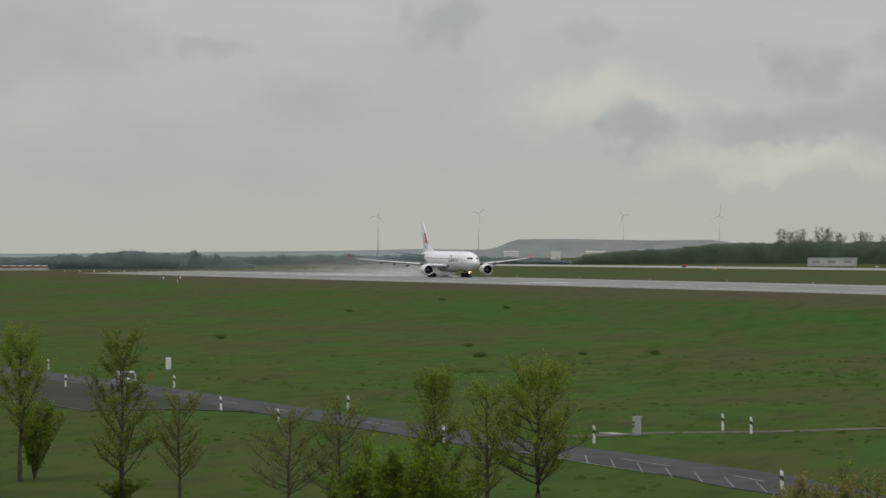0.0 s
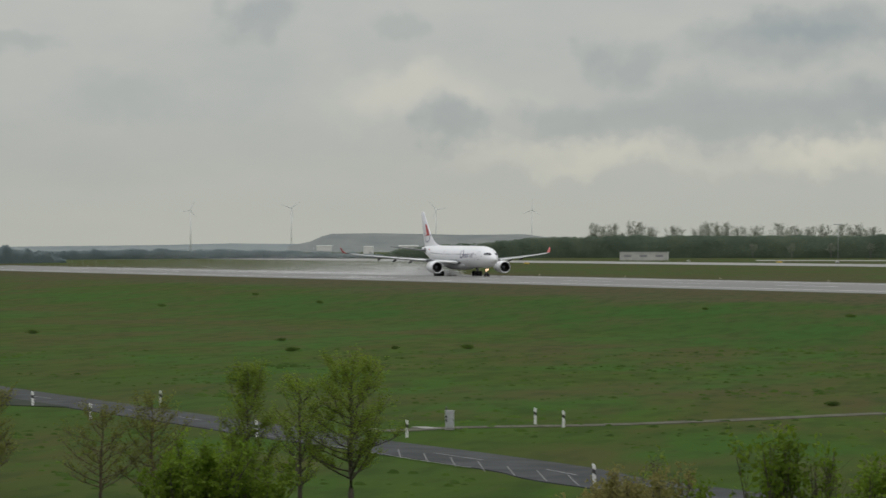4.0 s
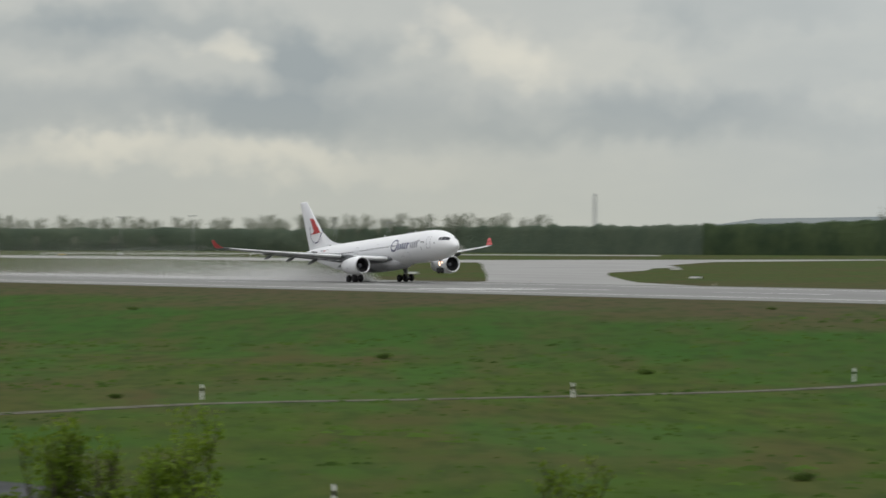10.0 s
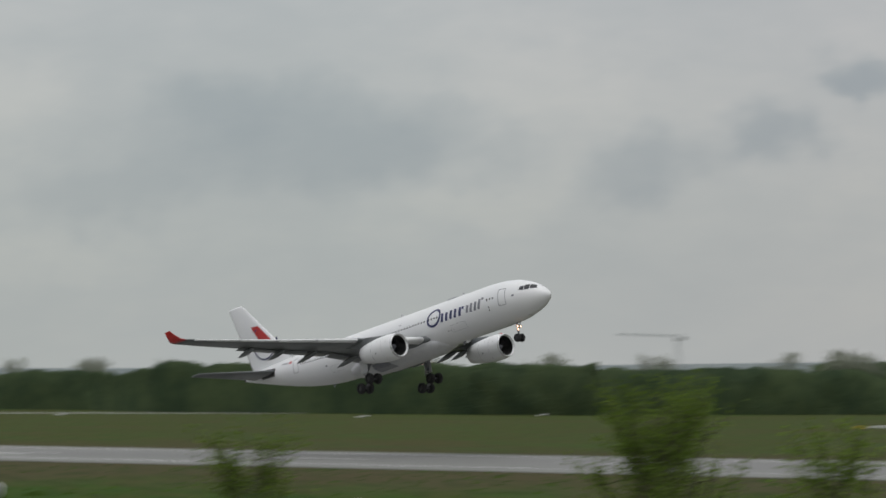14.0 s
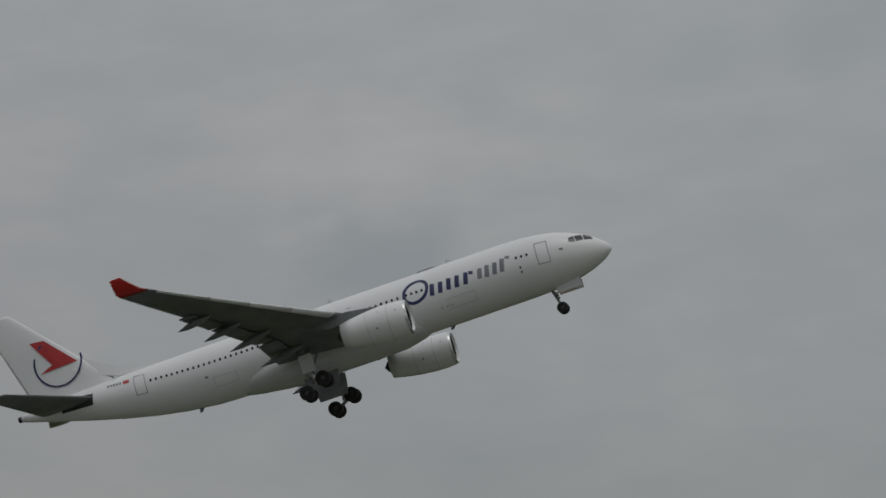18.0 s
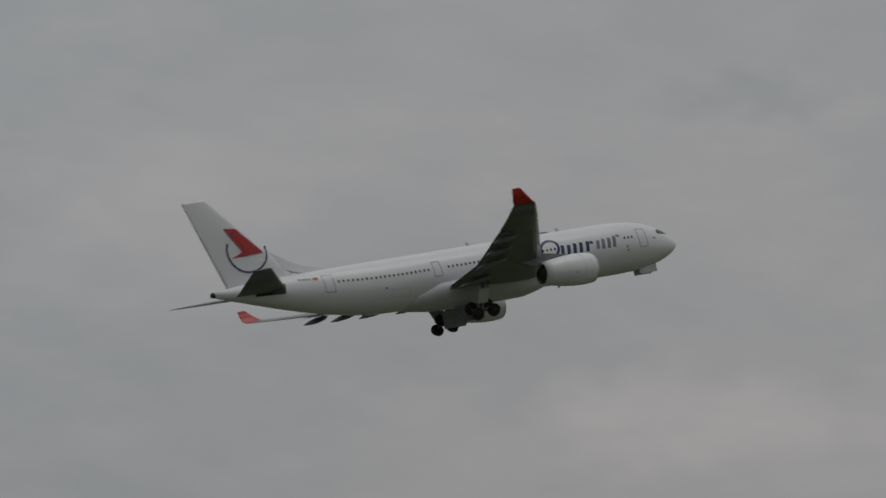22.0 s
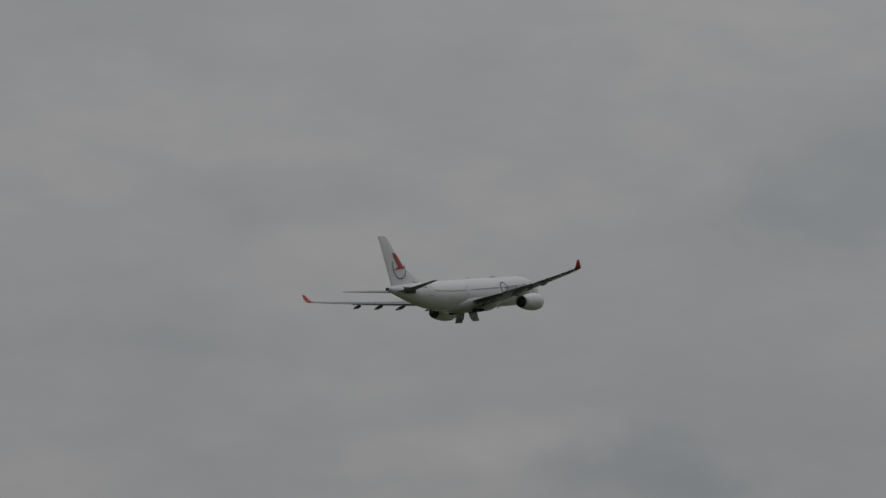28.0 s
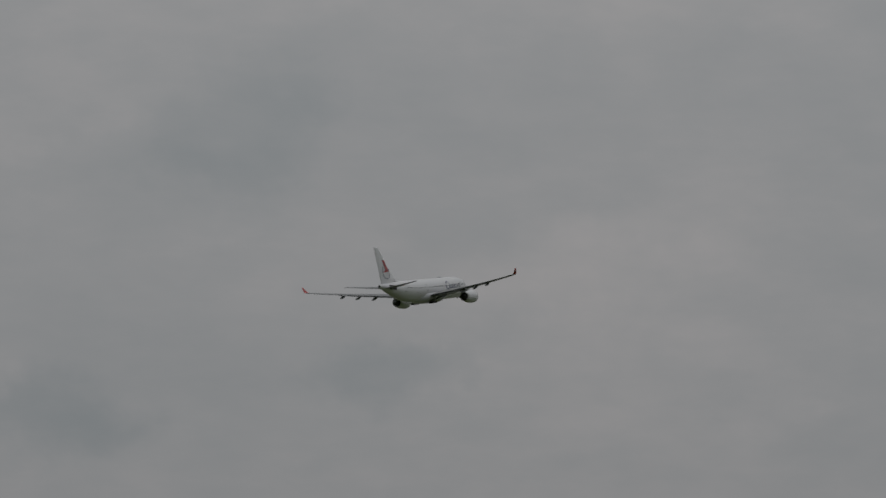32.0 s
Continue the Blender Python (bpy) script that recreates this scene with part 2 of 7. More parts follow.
# ---- materials ----
def surface(name, a, b, scale=1.0, rough=0.7, metal=0.0, bump=0.0, stretch=(1, 1, 1), fine=8.0, spread=(0.35, 0.65), glow=0.0, per_object=0.0, coat=0.0, leafy=False, uneven=0.08):
    """Two tones mixed by noise at two scales, in metres, with bump and uneven roughness."""
    m = bpy.data.materials.new(name)
    m.use_nodes = True
    nt = m.node_tree
    N, L = nt.nodes.new, nt.links.new
    p = nt.nodes["Principled BSDF"]
    co, mp = N("ShaderNodeTexCoord"), N("ShaderNodeMapping")
    mp.inputs["Scale"].default_value = stretch
    L(co.outputs["Object"], mp.inputs["Vector"])
    n1, n2 = N("ShaderNodeTexNoise"), N("ShaderNodeTexNoise")
    for n, s in ((n1, scale), (n2, scale * fine)):
        n.inputs["Scale"].default_value, n.inputs["Detail"].default_value = s, 4.0
        L(mp.outputs["Vector"], n.inputs["Vector"])
    add = N("ShaderNodeMath")
    add.operation = "MULTIPLY_ADD"
    L(n2.outputs["Fac"], add.inputs[0])
    add.inputs[1].default_value = 0.5
    L(n1.outputs["Fac"], add.inputs[2])
    rng = N("ShaderNodeMapRange")
    rng.inputs["From Min"].default_value, rng.inputs["From Max"].default_value = spread[0] + 0.25, spread[1] + 0.25
    L(add.outputs[0], rng.inputs["Value"])
    mix = N("ShaderNodeMix")
    mix.data_type = "RGBA"
    L(rng.outputs[0], mix.inputs[0])
    mix.inputs[6].default_value, mix.inputs[7].default_value = (*a, 1), (*b, 1)
    last = mix.outputs[2]
    if per_object:
        info = N("ShaderNodeObjectInfo")
        geo = N("ShaderNodeNewGeometry")
        sm = N("ShaderNodeMath")
        sm.operation = "ADD"
        L(info.outputs["Random"], sm.inputs[0])
        L(geo.outputs["Random Per Island"], sm.inputs[1])
        mr = N("ShaderNodeMapRange")
        mr.inputs["From Max"].default_value = 2.0
        mr.inputs["To Min"].default_value, mr.inputs["To Max"].default_value = 1 - per_object, 1 + per_object
        L(sm.outputs[0], mr.inputs["Value"])
        hsv = N("ShaderNodeHueSaturation")
        L(last, hsv.inputs["Color"])
        L(mr.outputs[0], hsv.inputs["Value"])
        last = hsv.outputs["Color"]
    L(last, p.inputs["Base Color"])
    rr = N("ShaderNodeMapRange")
    rr.inputs["To Min"].default_value, rr.inputs["To Max"].default_value = max(rough - uneven, 0.02), min(rough + uneven, 1)
    L(n2.outputs["Fac"], rr.inputs["Value"])
    L(rr.outputs[0], p.inputs["Roughness"])
    p.inputs["Metallic"].default_value = metal
    p.inputs["Coat Weight"].default_value = coat
    if bump:
        bp = N("ShaderNodeBump")
        bp.inputs["Strength"].default_value, bp.inputs["Distance"].default_value = 0.6, bump
        L(n2.outputs["Fac"], bp.inputs["Height"])
        L(bp.outputs[0], p.inputs["Normal"])
    if leafy:
        # thin sheets that let light through
        tr, ms = N("ShaderNodeBsdfTranslucent"), N("ShaderNodeMixShader")
        L(last, tr.inputs["Color"])
        ms.inputs[0].default_value = 0.5
        L(p.outputs[0], ms.inputs[1])
        L(tr.outputs[0], ms.inputs[2])
        L(ms.outputs[0], nt.nodes["Material Output"].inputs["Surface"])
        p.inputs["Specular IOR Level"].default_value = 0.2
    if glow:
        p.inputs["Emission Color"].default_value = (1.0, 0.62, 0.40, 1)
        p.inputs["Emission Strength"].default_value = glow
    return m


WHITE = surface("white_aircraft_paint", (0.785, 0.797, 0.805), (0.815, 0.822, 0.82), 0.12, 0.30, coat=0.2, fine=3.0, uneven=0.02)
WING_GREY = surface("grey_wing_paint", (0.125, 0.137, 0.140), (0.175, 0.185, 0.188), 0.5, 0.35)
BELLY = surface("pale_grey_paint", (0.56, 0.57, 0.59), (0.63, 0.635, 0.64), 0.3, 0.35)
RED = surface("red_paint", (0.43, 0.020, 0.019), (0.50, 0.030, 0.026), 0.8, 0.3)
NAVY = surface("navy_paint", (0.025, 0.03, 0.10), (0.04, 0.045, 0.14), 0.8, 0.35)
SILVER = surface("grey_paint", (0.20, 0.21, 0.24), (0.28, 0.28, 0.31), 0.8, 0.35)
GLASS_DARK = surface("dark_cabin_glass", (0.012, 0.014, 0.018), (0.03, 0.03, 0.035), 1.0, 0.1)
LINE = surface("dark_seam", (0.20, 0.21, 0.22), (0.30, 0.30, 0.32), 1.0, 0.6)
METAL = surface("bare_metal", (0.55, 0.55, 0.56), (0.68, 0.68, 0.68), 1.0, 0.28, 0.9)
DARK_METAL = surface("dark_metal", (0.03, 0.03, 0.032), (0.07, 0.07, 0.07), 1.5, 0.45, 0.5)
RUBBER = surface("tyre_rubber", (0.012, 0.012, 0.013), (0.03, 0.03, 0.03), 2.0, 0.8)
GEAR = surface("gear_steel", (0.16, 0.17, 0.18), (0.30, 0.31, 0.32), 2.0, 0.45, 0.3)
LAMP = surface("lit_lamp", (0.9, 0.9, 0.9), (0.9, 0.9, 0.9), 1.0, 0.3, glow=2.2)
SPRAY = surface("water_spray", (0.74, 0.74, 0.73), (0.82, 0.82, 0.80), 1.0, 0.6, leafy=True)


def ground_material():
    m = surface("meadow", (0.032, 0.054, 0.0076), (0.058, 0.095, 0.0138), 0.45, 0.97, bump=0.05, fine=5.0, stretch=(1, 0.55, 1), spread=(0.22, 0.78))
    nt = m.node_tree
    N, L = nt.nodes.new, nt.links.new
    p = nt.nodes["Principled BSDF"]
    base = p.inputs["Base Color"].links[0].from_socket
    p.inputs["Specular IOR Level"].default_value = 0.03
    grain = nt.nodes["Mapping"]
    grain.vector_type = "TEXTURE"
    grain.inputs["Rotation"].default_value, grain.inputs["Scale"].default_value = (0, 0, radians(62)), (1, 3.5, 1)
    geo = N("ShaderNodeNewGeometry")
    patches = []
    for scale, stretch, lo, hi in ((0.022, (1, 1.8, 1), 0.47, 0.60), (0.16, (1, 4, 1), 0.47, 0.62), (0.06, (1, 2.6, 1), 0.46, 0.58), (0.5, (1, 4.5, 1), 0.48, 0.66)):
        mp, n, r = N("ShaderNodeMapping"), N("ShaderNodeTexNoise"), N("ShaderNodeMapRange")
        mp.vector_type = "TEXTURE"
        mp.inputs["Rotation"].default_value = (0, 0, radians(62))
        mp.inputs["Scale"].default_value = stretch
        L(geo.outputs["Position"], mp.inputs["Vector"])
        L(mp.outputs["Vector"], n.inputs["Vector"])
        n.inputs["Scale"].default_value, n.inputs["Detail"].default_value = scale, 5.0
        r.inputs["From Min"].default_value, r.inputs["From Max"].default_value = lo, hi
        L(n.outputs["Fac"], r.inputs["Value"])
        patches.append(r.outputs[0])
    # bands along the runway with wavering edges: a deeper green strip on the slope, then a dry, mown one
    sep, waver, shift = N("ShaderNodeSeparateXYZ"), N("ShaderNodeTexNoise"), N("ShaderNodeMath")
    L(geo.outputs["Position"], sep.inputs[0])
    L(geo.outputs["Position"], waver.inputs["Vector"])
    waver.inputs["Scale"].default_value, waver.inputs["Detail"].default_value = 0.035, 5.0
    shift.operation = "MULTIPLY_ADD"
    L(waver.outputs["Fac"], shift.inputs[0])
    shift.inputs[1].default_value = 70.0
    L(sep.outputs["Y"], shift.inputs[2])

    def along(y0, y1, v0, v1):
        r = N("ShaderNodeMapRange")
        r.inputs["From Min"].default_value, r.inputs["From Max"].default_value = y0 + 35, y1 + 35
        r.inputs["To Min"].default_value, r.inputs["To Max"].default_value = v0, v1
        L(shift.outputs[0], r.inputs["Value"])
        return r.outputs[0]

    def times(p0, p1):
        m2 = N("ShaderNodeMath")
        m2.operation = "MULTIPLY"
        L(p0, m2.inputs[0])
        L(p1, m2.inputs[1])
        return m2.outputs[0]
    dry = times(along(240, 262, 0.0, 1.0), along(372, 420, 1.0, 0.40))
    green_strip = times(along(176, 204, 0.0, 1.0), along(236, 262, 1.0, 0.0))
    east = N("ShaderNodeMapRange")
    east.inputs["From Min"].default_value, east.inputs["From Max"].default_value = -850.0, -620.0
    east.inputs["To Min"].default_value = 0.15
    L(sep.outputs["X"], east.inputs["Value"])
    green_strip = times(green_strip, east.outputs[0])
    verge = along(78, 118, 1.0, 0.0)
    for fac, col, amount in ((patches[0], (0.072, 0.060, 0.026), 0.72), (patches[2], (0.034, 0.092, 0.0125), 0.68), (green_strip, (0.027, 0.078, 0.0112), 0.68), (verge, (0.038, 0.076, 0.0105), 0.55), (patches[1], (0.068, 0.059, 0.0215), 0.55), (dry, (0.070, 0.059, 0.033), 0.80), (patches[3], (0.023, 0.042, 0.009), 0.55)):
        k = N("ShaderNodeMath")
        k.operation = "MULTIPLY"
        L(fac, k.inputs[0])
        k.inputs[1].default_value = amount
        mx = N("ShaderNodeMix")
        mx.data_type = "RGBA"
        L(k.outputs[0], mx.inputs[0])
        L(base, mx.inputs[6])
        mx.inputs[7].default_value = (*col, 1)
        base = mx.outputs[2]
    L(base, p.inputs["Base Color"])
    return m


MEADOW = ground_material()
WET_CONCRETE = surface("wet_concrete", (0.136, 0.136, 0.126), (0.194, 0.194, 0.180), 0.05, 0.55, stretch=(0.10, 1, 1), fine=6.0, uneven=0.05, spread=(0.25, 0.75))
WET_CONCRETE.node_tree.nodes["Principled BSDF"].inputs["Specular IOR Level"].default_value = 0.16
CONCRETE = surface("pale_concrete", (0.19, 0.185, 0.175), (0.265, 0.26, 0.245), 0.06, 0.45, stretch=(0.3, 1, 1), fine=6.0, uneven=0.05)
CONCRETE.node_tree.nodes["Principled BSDF"].inputs["Specular IOR Level"].default_value = 0.16
MARKING = surface("worn_white_marking", (0.45, 0.45, 0.44), (0.72, 0.72, 0.70), 0.4, 0.45, stretch=(0.2, 1, 1))
RUBBER_MARK = surface("rubber_streaks", (0.085, 0.083, 0.08), (0.16, 0.155, 0.15), 0.08, 0.55, stretch=(0.08, 1, 1))
ASPHALT = surface("grey_asphalt", (0.042, 0.045, 0.045), (0.068, 0.072, 0.072), 0.35, 0.75, bump=0.01)
MOSSY_ASPHALT = surface("mossy_asphalt", (0.023, 0.030, 0.019), (0.040, 0.048, 0.032), 0.35, 0.8, bump=0.01)
MOSSY_ASPHALT.node_tree.nodes["Principled BSDF"].inputs["Specular IOR Level"].default_value = 0.05
ROAD_PAINT = surface("worn_road_paint", (0.08, 0.08, 0.08), (0.20, 0.20, 0.195), 0.9, 0.6)
GRAVEL = surface("pale_gravel", (0.078, 0.076, 0.057), (0.134, 0.130, 0.102), 0.8, 0.9, bump=0.02)
POST_WHITE = surface("post_white", (0.62, 0.62, 0.6), (0.78, 0.78, 0.76), 2.0, 0.5)
POST_BLACK = surface("post_black", (0.02, 0.02, 0.02), (0.04, 0.04, 0.04), 2.0, 0.5)
CABINET = surface("grey_cabinet_paint", (0.34, 0.35, 0.35), (0.46, 0.47, 0.47), 1.0, 0.5)
BARK = surface("young_bark", (0.045, 0.038, 0.026), (0.09, 0.078, 0.055), 3.0, 0.9, bump=0.02)
# bark for far trees only, paled in its colour as if through haze
FAR_BARK = surface("hazed_bark", (0.17, 0.175, 0.15), (0.22, 0.225, 0.19), 0.5, 0.95)
TWIG_RED = surface("reddish_twigs", (0.07, 0.052, 0.035), (0.115, 0.085, 0.055), 3.0, 0.9)
LEAF = surface("spring_leaves", (0.148, 0.212, 0.024), (0.225, 0.295, 0.042), 1.2, 0.6, per_object=0.35, leafy=True)
LEAF_FRESH = surface("fresh_leaves", (0.115, 0.180, 0.026), (0.180, 0.26, 0.045), 1.2, 0.6, per_object=0.3, leafy=True)
LEAF_DARK = surface("bush_leaves", (0.105, 0.170, 0.015), (0.172, 0.250, 0.026), 1.2, 0.6, per_object=0.35, leafy=True)
BLOSSOM = surface("faded_blossom_leaves", (0.185, 0.180, 0.050), (0.275, 0.245, 0.090), 1.5, 0.7, per_object=0.2, leafy=True)
LEAF_BROWN = surface("budding_leaves", (0.15, 0.168, 0.030), (0.21, 0.222, 0.046), 1.2, 0.7, per_object=0.3, leafy=True)
FOREST = surface("forest_leaves", (0.074, 0.110, 0.062), (0.116, 0.158, 0.078), 0.05, 0.9, per_object=0.10, leafy=True, fine=5.0)
# crowns of the far trees, haze lightened into the leaf colour
FAR_CROWN = surface("hazed_crowns", (0.205, 0.225, 0.170), (0.265, 0.285, 0.215), 0.1, 0.9, per_object=0.2)
# horizon woods and hill: these pale base colours carry the haze
HAZED_WOODS = surface("distant_woods", (0.180, 0.208, 0.208), (0.215, 0.240, 0.235), 0.01, 0.95)
HAZED_HILL = surface("distant_hill", (0.15, 0.17, 0.165), (0.21, 0.225, 0.21), 0.004, 0.95)
FIELD = surface("spring_field", (0.024, 0.058, 0.018), (0.036, 0.080, 0.026), 0.02, 0.95)
DULL_RED = surface("faded_red_paint", (0.22, 0.035, 0.035), (0.28, 0.05, 0.05), 0.8, 0.6)
CABIN = surface("white_cladding", (0.42, 0.42, 0.39), (0.52, 0.52, 0.48), 0.3, 0.6)
STEEL = surface("galvanised_steel", (0.30, 0.31, 0.32), (0.42, 0.43, 0.44), 0.5, 0.5, 0.3)
PALE_STEEL = surface("pale_mast_paint", (0.36, 0.38, 0.39), (0.44, 0.46, 0.46), 0.5, 0.6)
YELLOW = surface("yellow_sign_face", (0.5, 0.36, 0.04), (0.6, 0.45, 0.07), 1.0, 0.5)


# ---- mesh helpers ----
def part(name, bm, material, parent=None, label="", smooth=False):
    me = bpy.data.meshes.new(name)
    bm.normal_update()
    bm.to_mesh(me)
    bm.free()
    me.materials.append(material)
    if smooth:
        for f in me.polygons:
            f.use_smooth = True
    ob = new(name, me)
    ob.parent = parent
    if label:
        ob["label"] = label
    return ob


def shared(name, mesh, parent, m=None, label=""):
    ob = new(name, mesh)
    ob.parent = parent
    if m is not None:
        ob.matrix_basis = m
    if label:
        ob["label"] = label
    return ob


def loft(bm, rings, closed=True, cap=True):
    vs = [[bm.verts.new(p) for p in r] for r in rings]
    n = len(vs[0])
    for a, b in zip(vs, vs[1:]):
        for i in range(n if closed else n - 1):
            j = (i + 1) % n
            bm.faces.new((a[i], a[j], b[j], b[i]))
    if cap:
        bm.faces.new(vs[0][::-1])
        bm.faces.new(vs[-1])
    return vs


def box(bm, cx, cy, cz, sx, sy, sz, m=None, bevel=0.0):
    r = bmesh.ops.create_cube(bm, size=1.0)["verts"]
    for v in r:
        v.co = Vector((cx + v.co.x * sx, cy + v.co.y * sy, cz + v.co.z * sz))
    if bevel:
        es = {e for v in r for e in v.link_edges}
        r = bmesh.ops.bevel(bm, geom=list(es), offset=bevel, segments=1, affect="EDGES")["verts"]
    if m is not None:
        for v in r:
            v.co = m @ v.co


def tube(bm, pts, radii, n=8, cap=True):
    rings = []
    pts = [Vector(p) for p in pts]
    for i, p in enumerate(pts):
        d = (pts[min(i + 1, len(pts) - 1)] - pts[max(i - 1, 0)]).normalized()
        q = d.to_track_quat("Z", "Y")
        r = radii[i] if isinstance(radii, (list, tuple)) else radii
        rings.append([p + q @ Vector((math.cos(a) * r, math.sin(a) * r, 0)) for a in [2 * math.pi * k / n for k in range(n)]])
    loft(bm, rings, cap=cap)


def turned(bm, profile, axis_m=None, n=24, cap=False):
    """A body of revolution about x: profile is (x, radius)."""
    rings = []
    for x, r in profile:
        ring = [Vector((x, math.cos(a) * r, math.sin(a) * r)) for a in [2 * math.pi * k / n for k in range(n)]]
        rings.append([axis_m @ q for q in ring] if axis_m is not None else ring)
    loft(bm, rings, cap=cap)


def ground_z(y):
    k = min(max((y - 170) / 115, 0), 1)
    return -3.5 * (1 - k * k * (3 - 2 * k))


# ---- ground, runway, roads ----
def ground():
    bm = bmesh.new()
    ys = [-4000, -1500, -400, -100, 0, 50, 90, 120, 150, 165] + [170 + 5 * i for i in range(25)] + [300, 330, 370, 450, 600, 900, 1400, 2200, 3400, 5000]
    xs = [-5000, -4200, -3400, -2800, -2300, -1900, -1600, -1350, -1150] + [-1000 + 100 * i for i in range(11)] + [200, 500, 1000, 1800, 3000, 5000]
    grid = [[bm.verts.new((x, y, ground_z(y))) for x in xs] for y in ys]
    for a, b in zip(grid, grid[1:]):
        for i in range(len(xs) - 1):
            bm.faces.new((a[i], a[i + 1], b[i + 1], b[i]))
    tagged(part("ground", bm, MEADOW, smooth=True), "wide airfield meadow of green and dry brown grass", "grass", kind="structure")


def flat(name, outline, z, material, label, category, thick=0.12):
    """A slab with the given outline and its top at z."""
    bm = bmesh.new()
    top = [bm.verts.new((x, y, z)) for x, y in outline]
    low = [bm.verts.new((x, y, z - thick)) for x, y in outline]
    bm.faces.new(top)
    n = len(top)
    for i in range(n):
        bm.faces.new((top[i], low[i], low[(i + 1) % n], top[(i + 1) % n]))
    bmesh.ops.recalc_face_normals(bm, faces=bm.faces)
    bmesh.ops.triangulate(bm, faces=[f for f in bm.faces if len(f.verts) > 4])
    return tagged(part(name, bm, material), label, category, kind="structure")


def ribbon(name, line, width, material, label, category, lift=0.05):
    """A strip that follows the ground along a line of (x, y)."""
    pts = [Vector((*p, 0)) for p in line]
    fine = []
    for i in range(len(pts) - 1):
        p0, p1, p2, p3 = pts[max(i - 1, 0)], pts[i], pts[i + 1], pts[min(i + 2, len(pts) - 1)]
        for k in range(8):
            u = k / 8
            fine.append(0.5 * (2 * p1 + (p2 - p0) * u + (2 * p0 - 5 * p1 + 4 * p2 - p3) * u * u + (3 * p1 - p0 - 3 * p2 + p3) * u ** 3))
    fine.append(pts[-1])
    bm = bmesh.new()
    rows = []
    for i, p in enumerate(fine):
        d = (fine[min(i + 1, len(fine) - 1)] - fine[max(i - 1, 0)]).normalized()
        s = Vector((-d.y, d.x, 0)) * width / 2
        row = []
        for q, dz in ((p + s, -0.1), (p + s, lift), (p, lift + 0.02), (p - s, lift), (p - s, -0.1)):
            row.append(bm.verts.new((q.x, q.y, ground_z(q.y) + dz)))
        rows.append(row)
    for a, b in zip(rows, rows[1:]):
        for i in range(4):
            bm.faces.new((a[i], b[i], b[i + 1], a[i + 1]))
    return tagged(part(name, bm, material), label, category, kind="structure")


RW0, RW1 = 291.0, 369.0
ground()
flat("runway", [(-1440, RW0), (3000, RW0), (3000, RW1), (-1580, RW1)], 0.04, WET_CONCRETE, "long wet grey concrete runway with white edge lines", "runway")
flat("taxiway", [(-2450, 640), (-1120, 640), (-1150, 720), (-2450, 720)], 0.04, CONCRETE, "pale concrete taxiway parallel to the runway", "taxiway")

ROAD = [(-640, 74), (-480, 70), (-420, 70.2), (-380, 71.2), (-361.7, 72.2), (-334.0, 72.5), (-304.2, 72.6), (-276.0, 73.0), (-250.6, 73.3), (-231.17, 73.26), (-212.57, 74.04), (-194.98, 74.15), (-183.48, 73.34), (-150, 76), (-90, 80), (0, 84), (200, 90)]
ribbon("road", ROAD, 5.8, ASPHALT, "grey asphalt service road with faint white lines", "road")
TRACK = [(-239.22, 79.55), (-242.75, 86.48), (-243.09, 96.38), (-247.0, 108.0), (-254.0, 125.5), (-252.8, 144.0), (-253.04, 166.32), (-258.57, 199.69), (-254.18, 214.51), (-245.99, 231.22), (-233.13, 239.60)]
ribbon("gravel_track", TRACK, 2.3, GRAVEL, "narrow pale gravel track across the meadow", "track", 0.04)


# ---- airliner ----
S0, GH = 28.85, 5.2   # station of the main gear, height of the fuselage axis


def body(s, y, z):
    return Vector((S0 - s, y, z + GH))


FUSE = [(0.2, 0.03, -0.66), (0.30, 0.28, -0.65), (0.52, 0.52, -0.62), (0.95, 0.87, -0.57), (1.5, 1.22, -0.50), (2.3, 1.64, -0.40), (3.4, 2.06, -0.28), (4.8, 2.45, -0.16), (6.4, 2.68, -0.08), (8.2, 2.79, -0.02), (10, 2.82, 0.0),
        (20, 2.82, 0.0), (30, 2.82, 0.0), (36, 2.82, 0.0), (39, 2.77, 0.05), (42, 2.60, 0.21), (45, 2.32, 0.46), (48, 1.95, 0.80), (51, 1.50, 1.18), (54, 0.98, 1.55), (56.3, 0.55, 1.82), (57.5, 0.30, 1.95)]


def fuse_at(s):
    for (a, ra, za), (b, rb, zb) in zip(FUSE, FUSE[1:]):
        if a <= s <= b:
            k = (s - a) / (b - a)
            return ra + (rb - ra) * k, za + (zb - za) * k
    return FUSE[-1][1:]


def skin(s, h, side, out=0.015):
    """A point on the fuselage side at station s, h metres of arc above its widest line. side: -1 starboard, 1 port."""
    r, z = fuse_at(s)
    a = h / r
    return body(s, side * (r + out) * math.cos(a), z + (r + out) * math.sin(a))


def decal(bm, outline, side, out=0.015):
    pts = []
    n = len(outline)
    for i in range(n):
        (a, b), (c, d) = outline[i], outline[(i + 1) % n]
        k = max(1, int(abs(d - b) / 0.4), int(abs(c - a) / 1.0))
        for j in range(k):
            pts.append((a + (c - a) * j / k, b + (d - b) * j / k))
    vs = [bm.verts.new(skin(s, h, side, out)) for s, h in pts]
    f = bm.faces.new(vs)
    bmesh.ops.triangulate(bm, faces=[f])


